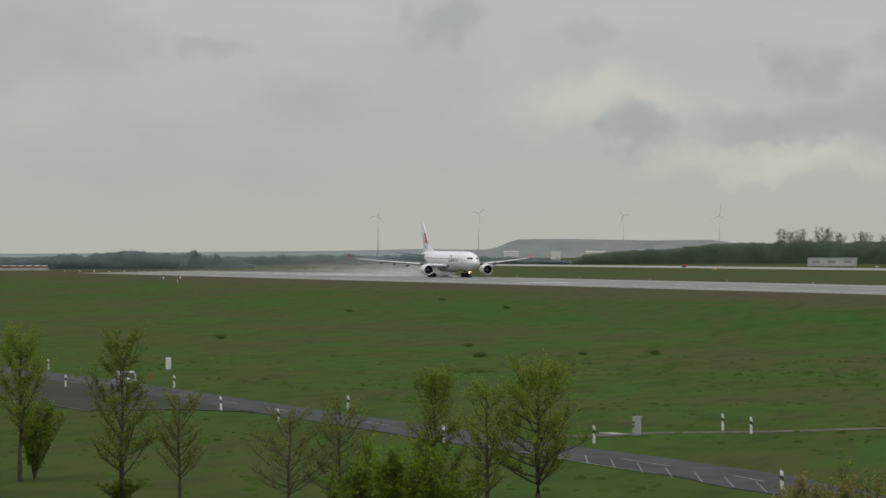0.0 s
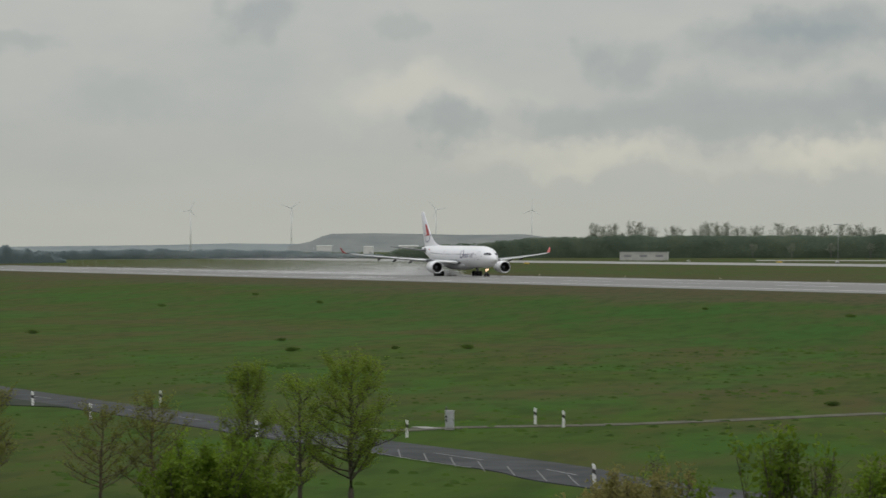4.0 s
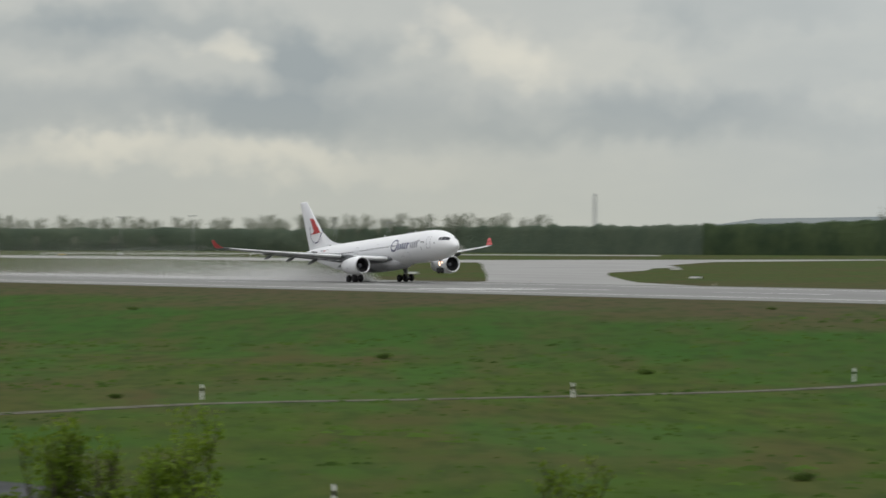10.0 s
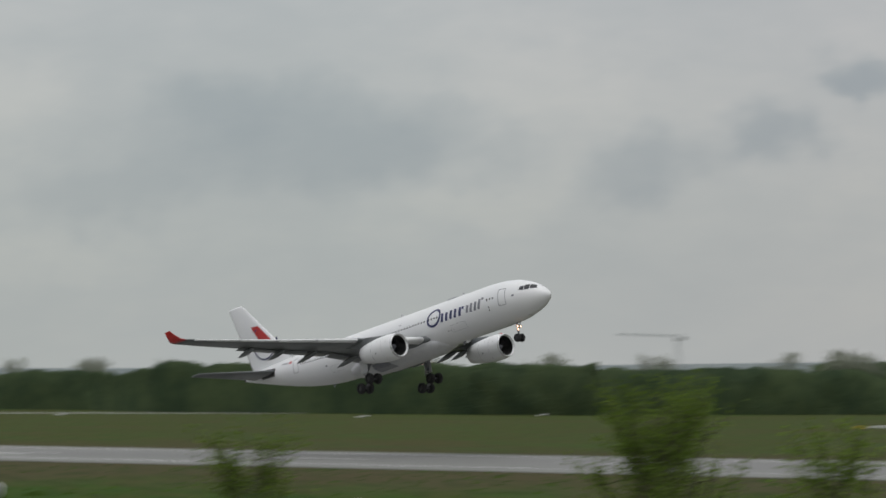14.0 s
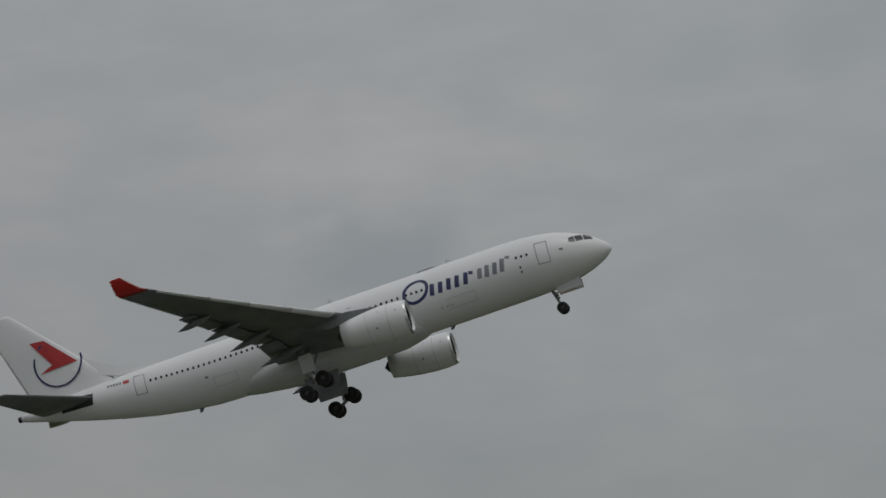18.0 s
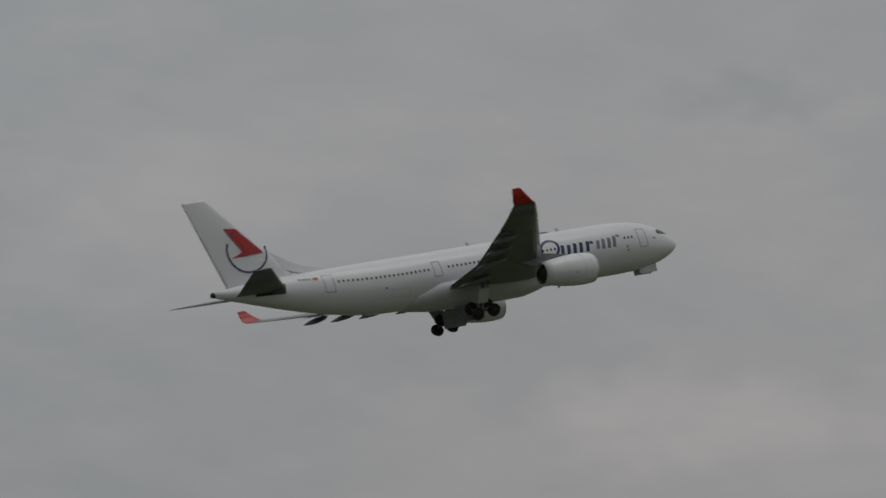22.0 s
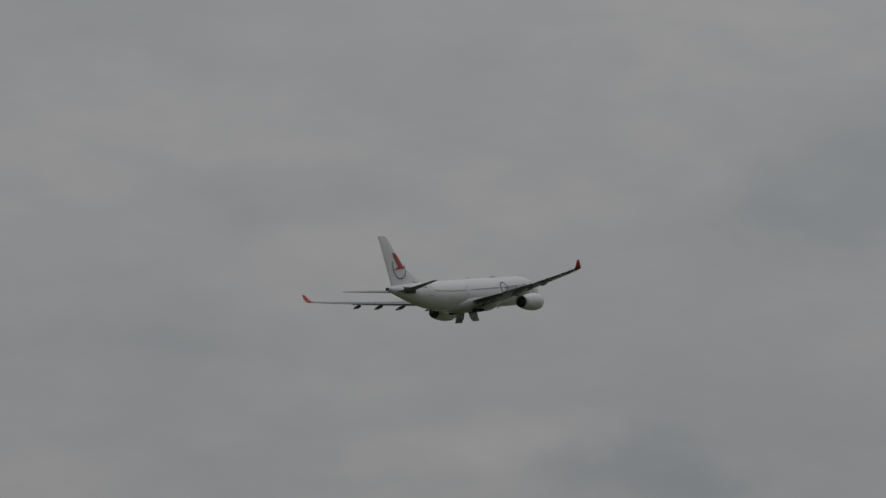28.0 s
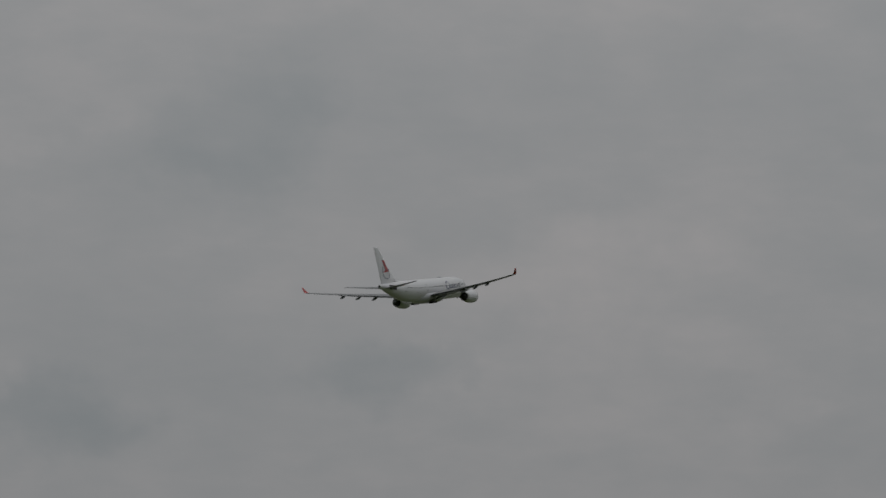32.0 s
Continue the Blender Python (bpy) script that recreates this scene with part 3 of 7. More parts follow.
def patch(bm, quad, side, out=0.02, n=6):
    """A four-cornered field of (s, h) that follows the curve of the skin."""
    (a, b), (c, d), (e, f), (g, h) = quad
    rows = []
    for i in range(n + 1):
        u = i / n
        row = []
        for j in range(n + 1):
            w = j / n
            row.append(bm.verts.new(skin((a * (1 - u) + c * u) * (1 - w) + (g * (1 - u) + e * u) * w, (b * (1 - u) + d * u) * (1 - w) + (h * (1 - u) + f * u) * w, side, out)))
        rows.append(row)
    for p, q in zip(rows, rows[1:]):
        for j in range(n):
            bm.faces.new((p[j], p[j + 1], q[j + 1], q[j]))


def decal_strip(bm, line, wide, side, out=0.015):
    """A painted band of the given width along points (s, h)."""
    rows = []
    n = len(line)
    for i, p in enumerate(line):
        a, b = Vector(line[max(i - 1, 0)]), Vector(line[min(i + 1, n - 1)])
        d = (b - a).normalized()
        q = Vector((-d.y, d.x)) * wide / 2
        p = Vector(p)
        rows.append([bm.verts.new(skin(*(p + q), side, out)), bm.verts.new(skin(*(p - q), side, out))])
    for a, b in zip(rows, rows[1:]):
        bm.faces.new((a[0], a[1], b[1], b[0]))


def foil(n=9, t=0.11):
    """Closed aerofoil section: x 0..1 along the chord, z its half thickness."""
    up = []
    for i in range(n):
        x = (1 - math.cos(math.pi * i / (n - 1))) / 2
        y = 5 * t * (0.2969 * math.sqrt(x) - 0.126 * x - 0.3516 * x * x + 0.2843 * x ** 3 - 0.1015 * x ** 4)
        up.append((x, y))
    return [(x, y + 0.02 * t) for x, y in up] + [(x, -y * 0.85) for x, y in up[-2:0:-1]]


def surface_loft(bm, stations, upright=False):
    """stations: (span, leading station, chord, height, thickness). upright: the span is z."""
    rings = []
    for y, s, c, z, t in stations:
        ring = []
        for x, h in foil(9, t):
            ring.append(body(s + x * c, h * c, y) if upright else body(s + x * c, y, z + h * c))
        rings.append(ring)
    loft(bm, rings)
    bmesh.ops.recalc_face_normals(bm, faces=bm.faces)


# wing sections: span, leading station, chord, height, thickness
WING = ((0.5, 18.6, 13.2, -1.75, 0.13), (2.7, 20.0, 11.6, -1.55, 0.13), (9.4, 24.1, 7.9, -0.75, 0.11), (18.0, 29.4, 5.3, 0.30, 0.10), (25.0, 33.7, 3.5, 1.25, 0.10), (28.5, 35.95, 2.55, 1.80, 0.10))


def wing_at(y):
    for a, b in zip(WING, WING[1:]):
        if a[0] <= y <= b[0]:
            k = (y - a[0]) / (b[0] - a[0])
            return [p + (q - p) * k for p, q in zip(a[1:], b[1:])]


def wheel_mesh(r, w, n=20):
    bm = bmesh.new()
    prof = [(-0.5 * w, 0.45 * r), (-0.5 * w, 0.86 * r), (-0.38 * w, 0.97 * r), (0, r), (0.38 * w, 0.97 * r), (0.5 * w, 0.86 * r), (0.5 * w, 0.45 * r)]
    turned(bm, prof, pose(0, 0, 0, 0, 0, 90), n)
    bmesh.ops.recalc_face_normals(bm, faces=bm.faces)
    me = bpy.data.meshes.new("tyre")
    bm.to_mesh(me)
    bm.free()
    me.materials.append(RUBBER)
    bm = bmesh.new()
    turned(bm, [(-0.36 * w, 0.02), (-0.44 * w, 0.2 * r), (-0.36 * w, 0.46 * r), (0.36 * w, 0.46 * r), (0.44 * w, 0.2 * r), (0.36 * w, 0.02)], pose(0, 0, 0, 0, 0, 90), 14, cap=True)
    bmesh.ops.recalc_face_normals(bm, faces=bm.faces)
    hub = bpy.data.meshes.new("hub")
    bm.to_mesh(hub)
    bm.free()
    hub.materials.append(DARK_METAL)
    for m in (me, hub):
        for f in m.polygons:
            f.use_smooth = True
    return me, hub


MOVING = {}


def airliner():
    plane = tagged(new("airliner"), "white twin-engine airliner with red winglets and tail emblem", "airplane")
    # fuselage
    bm = bmesh.new()
    rings = []
    dense = []
    for (a, ra, za), (b, rb, zb) in zip(FUSE, FUSE[1:]):
        k = max(1, int((b - a) / 1.5))
        dense += [(a + (b - a) * i / k, ra + (rb - ra) * i / k, za + (zb - za) * i / k) for i in range(k)]
    dense.append(FUSE[-1])
    for s, r, z in dense:
        rings.append([body(s, r * math.cos(a), z + r * math.sin(a)) for a in [2 * math.pi * i / 36 for i in range(36)]])
    loft(bm, rings)
    bmesh.ops.recalc_face_normals(bm, faces=bm.faces)
    fus = part("fuselage", bm, WHITE, plane, smooth=True)
    bm = bmesh.new()
    turned(bm, [(0, 0.30), (-0.35, 0.26), (-0.36, 0.18)], Matrix.Translation(body(57.5, 0, 1.95)), 16, cap=True)
    part("tail_exhaust", bm, DARK_METAL, plane, "dark exhaust outlet at the tail cone", smooth=True)
    # belly fairing
    bm = bmesh.new()
    rings = []
    for s, w, h, z in ((17.5, 0.4, 0.2, -2.3), (19.0, 1.9, 0.9, -2.15), (21.0, 2.75, 1.5, -1.95), (24.0, 3.1, 1.75, -1.75), (29.0, 3.15, 1.8, -1.7), (32.5, 3.0, 1.65, -1.72), (35.0, 2.2, 1.1, -1.95), (37.2, 0.5, 0.3, -2.35)):
        rings.append([body(s, w * math.cos(a), z + h * math.sin(a)) for a in [2 * math.pi * i / 24 for i in range(24)]])
    loft(bm, rings)
    bmesh.ops.recalc_face_normals(bm, faces=bm.faces)
    part("belly_fairing", bm, BELLY, plane, smooth=True)
    # wings
    for side in (-1, 1):
        bm = bmesh.new()
        surface_loft(bm, [(side * y, s, c, z, t) for y, s, c, z, t in WING])
        wing = part("wing", bm, WING_GREY, plane, "grey swept wing", smooth=True)
        MOVING["wing", side] = wing
        bm = bmesh.new()
        surface_loft(bm, [(side * 28.5, 35.95, 2.55, 1.80, 0.09), (side * 28.85, 36.5, 2.25, 2.03, 0.09), (side * 29.15, 37.2, 1.60, 2.65, 0.08), (side * 29.38, 37.85, 1.00, 3.30, 0.08)])
        part("winglet", bm, RED, wing, "red upturned winglet", smooth=True)
        # slats along the leading edge
        for y0, y1 in ((3.2, 8.4), (10.3, 14.4), (14.5, 18.6), (18.7, 22.6), (22.7, 27.6)):
            bm = bmesh.new()
            rings = []
            for y in [y0 + (y1 - y0) * i / 3 for i in range(4)]:
                s, c, z, t = wing_at(y)
                ring = []
                for x, face in ((0.15, 1), (0.09, 1), (0.05, 1), (0.02, 1), (0.005, 1), (0.0, 0), (0.005, -1), (0.02, -1), (0.05, -1), (0.08, -1)):
                    h = 5 * t * (0.2969 * math.sqrt(x) - 0.126 * x - 0.3516 * x * x + 0.2843 * x ** 3) * (1.0 if face > 0 else 0.85)
                    ring.append(body(s + (x * 1.03 - 0.022) * c, side * y, z + (face * h * 1.06 - 0.008) * c))
                rings.append(ring)
            loft(bm, rings)
            bmesh.ops.recalc_face_normals(bm, faces=bm.faces)
            part("slat", bm, WHITE, wing, "pale slat along the leading edge", smooth=True)
        # flaps: drooped panels behind the wing
        for a, b in ((0.03, 0.25), (0.27, 0.52), (0.53, 0.70)):
            bm = bmesh.new()
            st = []
            for k in (a, b):
                y = 2.7 + k * 25.8
                te = 31.6 + max(0, (y - 9.4)) * 0.352 + min(y - 2.7, 6.7) * 0.06
                ch = 2.3 - 1.3 * k
                st.append((side * y, te - 0.8 - ch * 0.45, ch, -1.62 + k * 3.35 - 0.22 - 0.1 * (1 - k), 0.10))
            surface_loft(bm, st)
            part("flap", bm, WING_GREY, wing, "lowered grey flap", smooth=True)
        # flap track fairings
        for y, ln in ((6.6, 4.4), (12.3, 4.2), (16.2, 3.7), (20.0, 3.2)):
            k = (y - 2.7) / 25.8
            te = 31.6 + max(0, (y - 9.4)) * 0.352 + min(y - 2.7, 6.7) * 0.06
            bm = bmesh.new()
            m = Matrix.Translation(body(te - 0.75 - ln * 0.55, side * y, -1.6 + k * 3.35 - 0.5)) @ pose(0, 0, 0, 0, -9, 0)
            turned(bm, [(0, 0.03), (-0.15 * ln, 0.24), (-0.45 * ln, 0.33), (-0.75 * ln, 0.24), (-ln, 0.03)], m, 10, cap=True)
            part("flap_track_fairing", bm, WING_GREY, wing, smooth=True)
        # engine
        c = Matrix.Translation(body(18.15, side * 9.4, -2.80)) @ pose(0, 0, 0, 0, 2, 0)
        bm = bmesh.new()
        turned(bm, [(-0.25, 1.28), (-0.05, 1.36), (0.0, 1.43), (-0.06, 1.50), (-0.35, 1.58), (-1.2, 1.66), (-2.4, 1.66), (-3.8, 1.55), (-5.2, 1.34), (-6.3, 1.12), (-6.3, 1.07), (-5.5, 1.10)], c, 32)
        bmesh.ops.recalc_face_normals(bm, faces=bm.faces)
        nac = part("engine_nacelle", bm, WHITE, plane, "white engine cowling", smooth=True)
        bm = bmesh.new()
        turned(bm, [(-0.30, 1.285), (-0.06, 1.355), (0.012, 1.43), (-0.06, 1.512), (-0.22, 1.556)], c, 32)
        part("intake_lip", bm, METAL, nac, "bare metal intake lip", smooth=True)
        bm = bmesh.new()
        turned(bm, [(-0.25, 1.28), (-1.0, 1.26), (-1.35, 1.25), (-1.36, 0.3)], c, 28)
        part("intake_duct", bm, DARK_METAL, nac, "dark intake duct", smooth=True)
        bm = bmesh.new()
        for i in range(22):
            a = 2 * math.pi * i / 22
            r0, r1 = 0.36, 1.22
            q = []
            for r, tw in ((r0, 0.08), (r1, 0.15)):
                for e in (-1, 1):
                    q.append(c @ Vector((-1.2 + e * 0.12, math.cos(a + e * tw) * r, math.sin(a + e * tw) * r)))
            bm.faces.new([bm.verts.new(p) for p in (q[0], q[1], q[3], q[2])])
        part("fan_blades", bm, DARK_METAL, nac, "dark fan blades")
        bm = bmesh.new()
        turned(bm, [(-0.75, 0.02), (-0.9, 0.17), (-1.15, 0.32), (-1.3, 0.38)], c, 16, cap=True)
        part("spinner", bm, SILVER, nac, "grey spinner cone", smooth=True)
        bm = bmesh.new()
        turned(bm, [(-5.2, 1.05), (-5.9, 0.95), (-6.25, 0.75), (-6.6, 0.45), (-6.9, 0.05)], c, 24, cap=True)
        part("exhaust_core", bm, DARK_METAL, nac, "dark exhaust core", smooth=True)
        # pylon coloured dark wing grey to imitate the shade under the wing
        bm = bmesh.new()
        loft(bm, [[body(s, side * 9.4 + w, z) for s, w, z in ((19.0, -0.08, -1.25), (21.0, -0.22, -1.1), (25.5, -0.2, -1.6), (26.5, -0.05, -1.3), (26.5, 0.05, -1.3), (25.5, 0.2, -1.6), (21.0, 0.22, -1.1), (19.0, 0.08, -1.25))],
                  [body(s, side * 9.4 + w, z) for s, w, z in ((22.6, -0.08, -0.75), (23.6, -0.2, -0.55), (27.5, -0.2, -0.75), (28.8, -0.05, -0.8), (28.8, 0.05, -0.8), (27.5, 0.2, -0.75), (23.6, 0.2, -0.55), (22.6, 0.08, -0.75))]])
        bmesh.ops.recalc_face_normals(bm, faces=bm.faces)
        part("engine_pylon", bm, WING_GREY, plane, "engine pylon, darkened to wing grey for shade")
        for xx, rr in ((-1.75, 1.672), (-3.75, 1.560)):
            bm = bmesh.new()
            turned(bm, [(xx, rr), (xx - 0.02, rr)], c, 32)
            part("cowling_seam", bm, LINE, nac, "thin dark cowling seam")
        for xx, rr, ang, sz in ((-2.9, 1.645, -18, 0.09), (-0.9, 1.652, 22, 0.05), (-2.6, 1.66, 35, 0.05)):
            a = radians(ang)
            bm = bmesh.new()
            m = c @ Matrix.Translation((xx, -math.cos(a) * rr, math.sin(a) * rr)) @ pose(0, 0, 0, -ang, 0, 0)
            bm.faces.new([bm.verts.new(m @ Vector((sz * math.cos(k * 0.785), -0.02, sz * math.sin(k * 0.785)))) for k in range(8)])
            part("cowling_port", bm, DARK_METAL, nac, "small dark round port")
        # tailplane
        bm = bmesh.new()
        surface_loft(bm, [(side * 0.6, 49.4, 6.0, 1.35, 0.10), (side * 1.6, 50.1, 5.5, 1.45, 0.10), (side * 9.5, 55.75, 2.05, 2.45, 0.09)])
        part("tailplane", bm, WING_GREY, plane, "dark grey tailplane", smooth=True)
    # fin
    bm = bmesh.new()
    surface_loft(bm, [(1.2, 46.8, 9.0, 0, 0.095), (2.6, 47.7, 8.3, 0, 0.095), (7.2, 51.9, 5.55, 0, 0.09), (11.55, 56.0, 2.85, 0, 0.09), (11.8, 56.35, 2.45, 0, 0.05)], upright=True)
    crest = [(41.6, 2.70), (44.2, 2.98), (46.3, 3.42), (48.0, 4.12), (49.3, 4.95), (50.3, 5.6)]
    for e in (-1, 1):
        edge = [bm.verts.new(body(s, 0, z)) for s, z in crest]
        foot = [bm.verts.new(body(s + 0.9 + 0.1 * k, e * (0.06 + 0.055 * k), z - 0.35 - 0.1 * k)) for k, (s, z) in enumerate(crest)]
        for k in range(len(crest) - 1):
            bm.faces.new((edge[k], edge[k + 1], foot[k + 1], foot[k]))
    bmesh.ops.recalc_face_normals(bm, faces=bm.faces)
    fin = part("tail_fin", bm, WHITE, plane, smooth=True)

    def fin_y(s, z):
        k = (z - 2.6) / 9.0
        le, ch = 47.7 + k * 8.3, 8.3 - k * 5.45
        x = min(max((s - le) / ch, 0.0), 1.0)
        t = 0.095 - 0.005 * k
        return ch * 5 * t * (0.2969 * math.sqrt(x) - 0.126 * x - 0.3516 * x * x + 0.2843 * x ** 3 - 0.1015 * x ** 4) + 0.03

    for side in (-1, 1):
        bm = bmesh.new()
        for tri in (((54.9, 8.5), (53.5, 8.35), (53.3, 5.87)), ((53.5, 8.35), (50.9, 5.5), (53.3, 5.87)), ((50.9, 5.5), (54.65, 5.35), (53.3, 5.87))):
            n = 8
            rows = []
            for i in range(n + 1):
                row = []
                for j in range(n + 1 - i):
                    u, w = i / n, j / n
                    s = tri[0][0] * (1 - u - w) + tri[1][0] * u + tri[2][0] * w
                    z = tri[0][1] * (1 - u - w) + tri[1][1] * u + tri[2][1] * w
                    row.append(bm.verts.new(body(s, side * fin_y(s, z), z)))
                rows.append(row)
            for i in range(n):
                for j in range(n - i):
                    bm.faces.new((rows[i][j], rows[i][j + 1], rows[i + 1][j]))
                    if j < n - i - 1:
                        bm.faces.new((rows[i][j + 1], rows[i + 1][j + 1], rows[i + 1][j]))
        part("tail_emblem_blade", bm, RED, fin, "red swept emblem shape")
        bm = bmesh.new()
        for first, sweep, n in ((154, 212, 36), (118, 13, 4)):
            ring = []
            for i in range(n + 1):
                a = radians(first + i * sweep / n)
                row = []
                for r in (2.36, 2.18):
                    s, z = 52.75 - math.cos(a) * r, 5.95 + math.sin(a) * r
                    row.append(bm.verts.new(body(s, side * (fin_y(s, z) + 0.004), z)))
                ring.append(row)
            for a, b in zip(ring, ring[1:]):
                bm.faces.new((a[0], a[1], b[1], b[0]))
        part("tail_emblem_ring", bm, NAVY, fin, "open navy ring round the emblem")
        # registration and flag as plain bars
        bm = bmesh.new()
        for k in range(5):
            decal(bm, [(48.5 - 0.3 * k, 0.95), (48.3 - 0.3 * k, 0.95), (48.3 - 0.3 * k, 1.25), (48.5 - 0.3 * k, 1.25)], side)
        part("marking_bars", bm, SILVER, fus, "small dark marking bars")
        bm = bmesh.new()
        decal(bm, [(46.9, 0.95), (46.3, 0.95), (46.3, 1.3), (46.9, 1.3)], side)
        part("flag_patch", bm, RED, fus, "small red flag patch")
        bm = bmesh.new()
        patch(bm, [(50.2, -0.35), (53.4, -0.50), (53.4, 0.75), (50.0, 0.75)], side, 0.025, 10)
        part("tailplane_root_panel", bm, DARK_METAL, fus, "dark panel round the tailplane root")
        # titles as plain slanted shapes
        def slanted(s, h):
            return (s - 0.22 * h, h)
        bm = bmesh.new()
        decal_strip(bm, [slanted(18.35 + 1.12 * math.cos(radians(6 * i)), 0.70 + 1.02 * math.sin(radians(6 * i))) for i in range(61)], 0.30, side)
        part("title_ring", bm, NAVY, fus, "navy slanted ring of the airline title")
        for s, lo, hi, mat in ((16.75, -0.62, 0.48, NAVY), (15.95, -0.62, 0.42, NAVY), (15.15, -0.58, 0.48, NAVY), (14.35, -0.62, 0.48, NAVY), (13.5, -0.62, 0.48, NAVY), (13.0, 0.12, 0.44, NAVY),
                               (12.15, -0.55, 0.40, SILVER), (11.45, -0.62, 0.48, SILVER), (10.7, -0.62, 0.48, SILVER), (10.0, -0.62, 0.62, SILVER), (9.5, 0.42, 0.72, SILVER)):
            bm = bmesh.new()
            decal_strip(bm, [slanted(s, 0.42 + lo + (hi - lo) * i / 4) for i in range(5)], 0.42, side)
            part("title_bar", bm, mat, fus, "navy slanted title bar" if mat is NAVY else "grey slanted title bar")
        # doors
        for s, h0, h1, wd in ((6.1, -0.55, 1.55, 1.1), (32.5, -0.2, 1.45, 0.9), (45.3, -0.45, 1.5, 1.05)):
            bm = bmesh.new()
            for line in ([(s - wd / 2, h0), (s - wd / 2, h1)], [(s + wd / 2, h0), (s + wd / 2, h1)], [(s - wd / 2, h1), (s + wd / 2, h1)], [(s - wd / 2, h0), (s + wd / 2, h0)]):
                (a, b), (c2, d) = line
                decal_strip(bm, [(a + (c2 - a) * i / 4, b + (d - b) * i / 4) for i in range(5)], 0.07, side)
            part("cabin_door", bm, LINE, fus, "cabin door outline")
        # windows
        bm = bmesh.new()
        pts = [(0.115 * math.cos(radians(a)), 0.16 * math.sin(radians(a))) for a in range(0, 360, 45)]
        bm.faces.new([bm.verts.new((x, 0, z)) for x, z in pts])
        pane = bpy.data.meshes.new("cabin_window")
        bm.to_mesh(pane)
        bm.free()
        pane.materials.append(GLASS_DARK)
        stations = [7.5, 8.0, 8.5] + [17.6, 18.1, 18.6, 19.1] + [19.95 + 0.53 * i for i in range(22)] + [33.6 + 0.53 * i for i in range(21)]
        for s in stations:
            p = skin(s, 0.62, side, 0.025)
            r, zc = fuse_at(s)
            shared("cabin_window", pane, fus, Matrix.Translation(p) @ Matrix.Rotation(-side * -0.62 / r, 4, "X"))
        # cockpit glazing
        for pane4 in (((1.50, 1.02), (2.25, 0.97), (2.35, 1.83), (1.72, 1.72)), ((2.33, 0.96), (2.95, 0.86), (3.00, 1.66), (2.43, 1.80)), ((3.03, 0.86), (3.60, 0.92), (3.55, 1.40), (3.08, 1.62))):
            bm = bmesh.new()
            patch(bm, pane4, side, 0.02)
            part("cockpit_window", bm, GLASS_DARK, fus, "dark cockpit window")
        # small ports, plates and the emblem beside the door
        for s, h, w, e, mat, nm in ((8.35, -0.35, 0.16, 0.22, DARK_METAL, "pressure_port"), (8.35, -0.75, 0.16, 0.2, DARK_METAL, "pressure_port"), (4.4, 0.35, 0.34, 0.22, SILVER, "crew_emblem"), (15.3, -1.55, 0.13, 0.13, LINE, "drain_port"), (15.8, -1.55, 0.13, 0.13, LINE, "drain_port"), (16.3, -1.55, 0.13, 0.13, LINE, "drain_port"), (24.6, 1.35, 0.5, 0.06, LINE, "placard"), (39.0, -0.6, 0.3, 0.2, LINE, "service_panel")):
            bm = bmesh.new()
            decal(bm, [(s - w / 2, h - e / 2), (s + w / 2, h - e / 2), (s + w / 2, h + e / 2), (s - w / 2, h + e / 2)], side, 0.018)
            part(nm, bm, mat, fus)
        for s0, s1, h0, h1 in ((13.0, 15.6, -1.9, -0.95), (36.2, 38.4, -1.75, -0.85)):
            bm = bmesh.new()
            for (a, h), (c2, d) in (((s0, h0), (s0, h1)), ((s1, h0), (s1, h1)), ((s0, h1), (s1, h1)), ((s0, h0), (s1, h0))):
                decal_strip(bm, [(a + (c2 - a) * i / 4, h + (d - h) * i / 4) for i in range(5)], 0.022, side)
            part("cargo_door", bm, LINE, fus, "cargo door outline")
    bm = bmesh.new()
    r, z = fuse_at(17.0)
    loft(bm, [[body(s + a, w, z + r + h) for a, w in ((0, 0), (0.5, 0.28), (1.7, 0.28), (2.1, 0), (1.7, -0.28), (0.5, -0.28))] for s, h in ((16.0, -0.06), (16.05, 0.10))] + [[body(16.3 + a * 0.75, w * 0.5, z + r + 0.17) for a, w in ((0, 0), (0.5, 0.28), (1.7, 0.28), (2.1, 0), (1.7, -0.28), (0.5, -0.28))]])
    part("antenna_dome", bm, SILVER, fus, "flat grey antenna dome")
    for s in (15.9, 40.5):
        bm = bmesh.new()
        r, z = fuse_at(s)
        loft(bm, [[body(s + a, w, z - r + 0.05) for a, w in ((0, 0), (0.25, 0.04), (0.5, 0), (0.25, -0.04))], [body(s + 0.3 + a * 0.6, w * 0.5, z - r - 0.35) for a, w in ((0, 0), (0.25, 0.04), (0.5, 0), (0.25, -0.04))]])
        part("belly_antenna", bm, SILVER, fus)
    for s, h in ((14.5, 0.35), (26.0, 0.4)):
        bm = bmesh.new()
        r, z = fuse_at(s)
        loft(bm, [[body(s + a, b, z + r - 0.05) for a, b in ((0, 0), (0.3, 0.05), (0.6, 0), (0.3, -0.05))], [body(s + 0.35 + a * 0.6, b * 0.5, z + r + h) for a, b in ((0, 0), (0.3, 0.05), (0.6, 0), (0.3, -0.05))]])
        part("antenna", bm, BELLY, fus)
    # landing gear
    tyre, hub = wheel_mesh(0.70, 0.50)
    ntyre, nhub = wheel_mesh(0.53, 0.38)
    for side in (-1, 1):
        piv = body(28.85, side * 4.9, -2.0)
        bm = bmesh.new()
        tube(bm, [(0, 0, 0.3), (0, side * 0.2, -0.9), (0, side * 0.44, -1.5)], [0.24, 0.24, 0.22], 12)
        tube(bm, [(0.9, side * -0.2, 0.1), (0.12, side * 0.42, -1.6)], 0.09, 8)
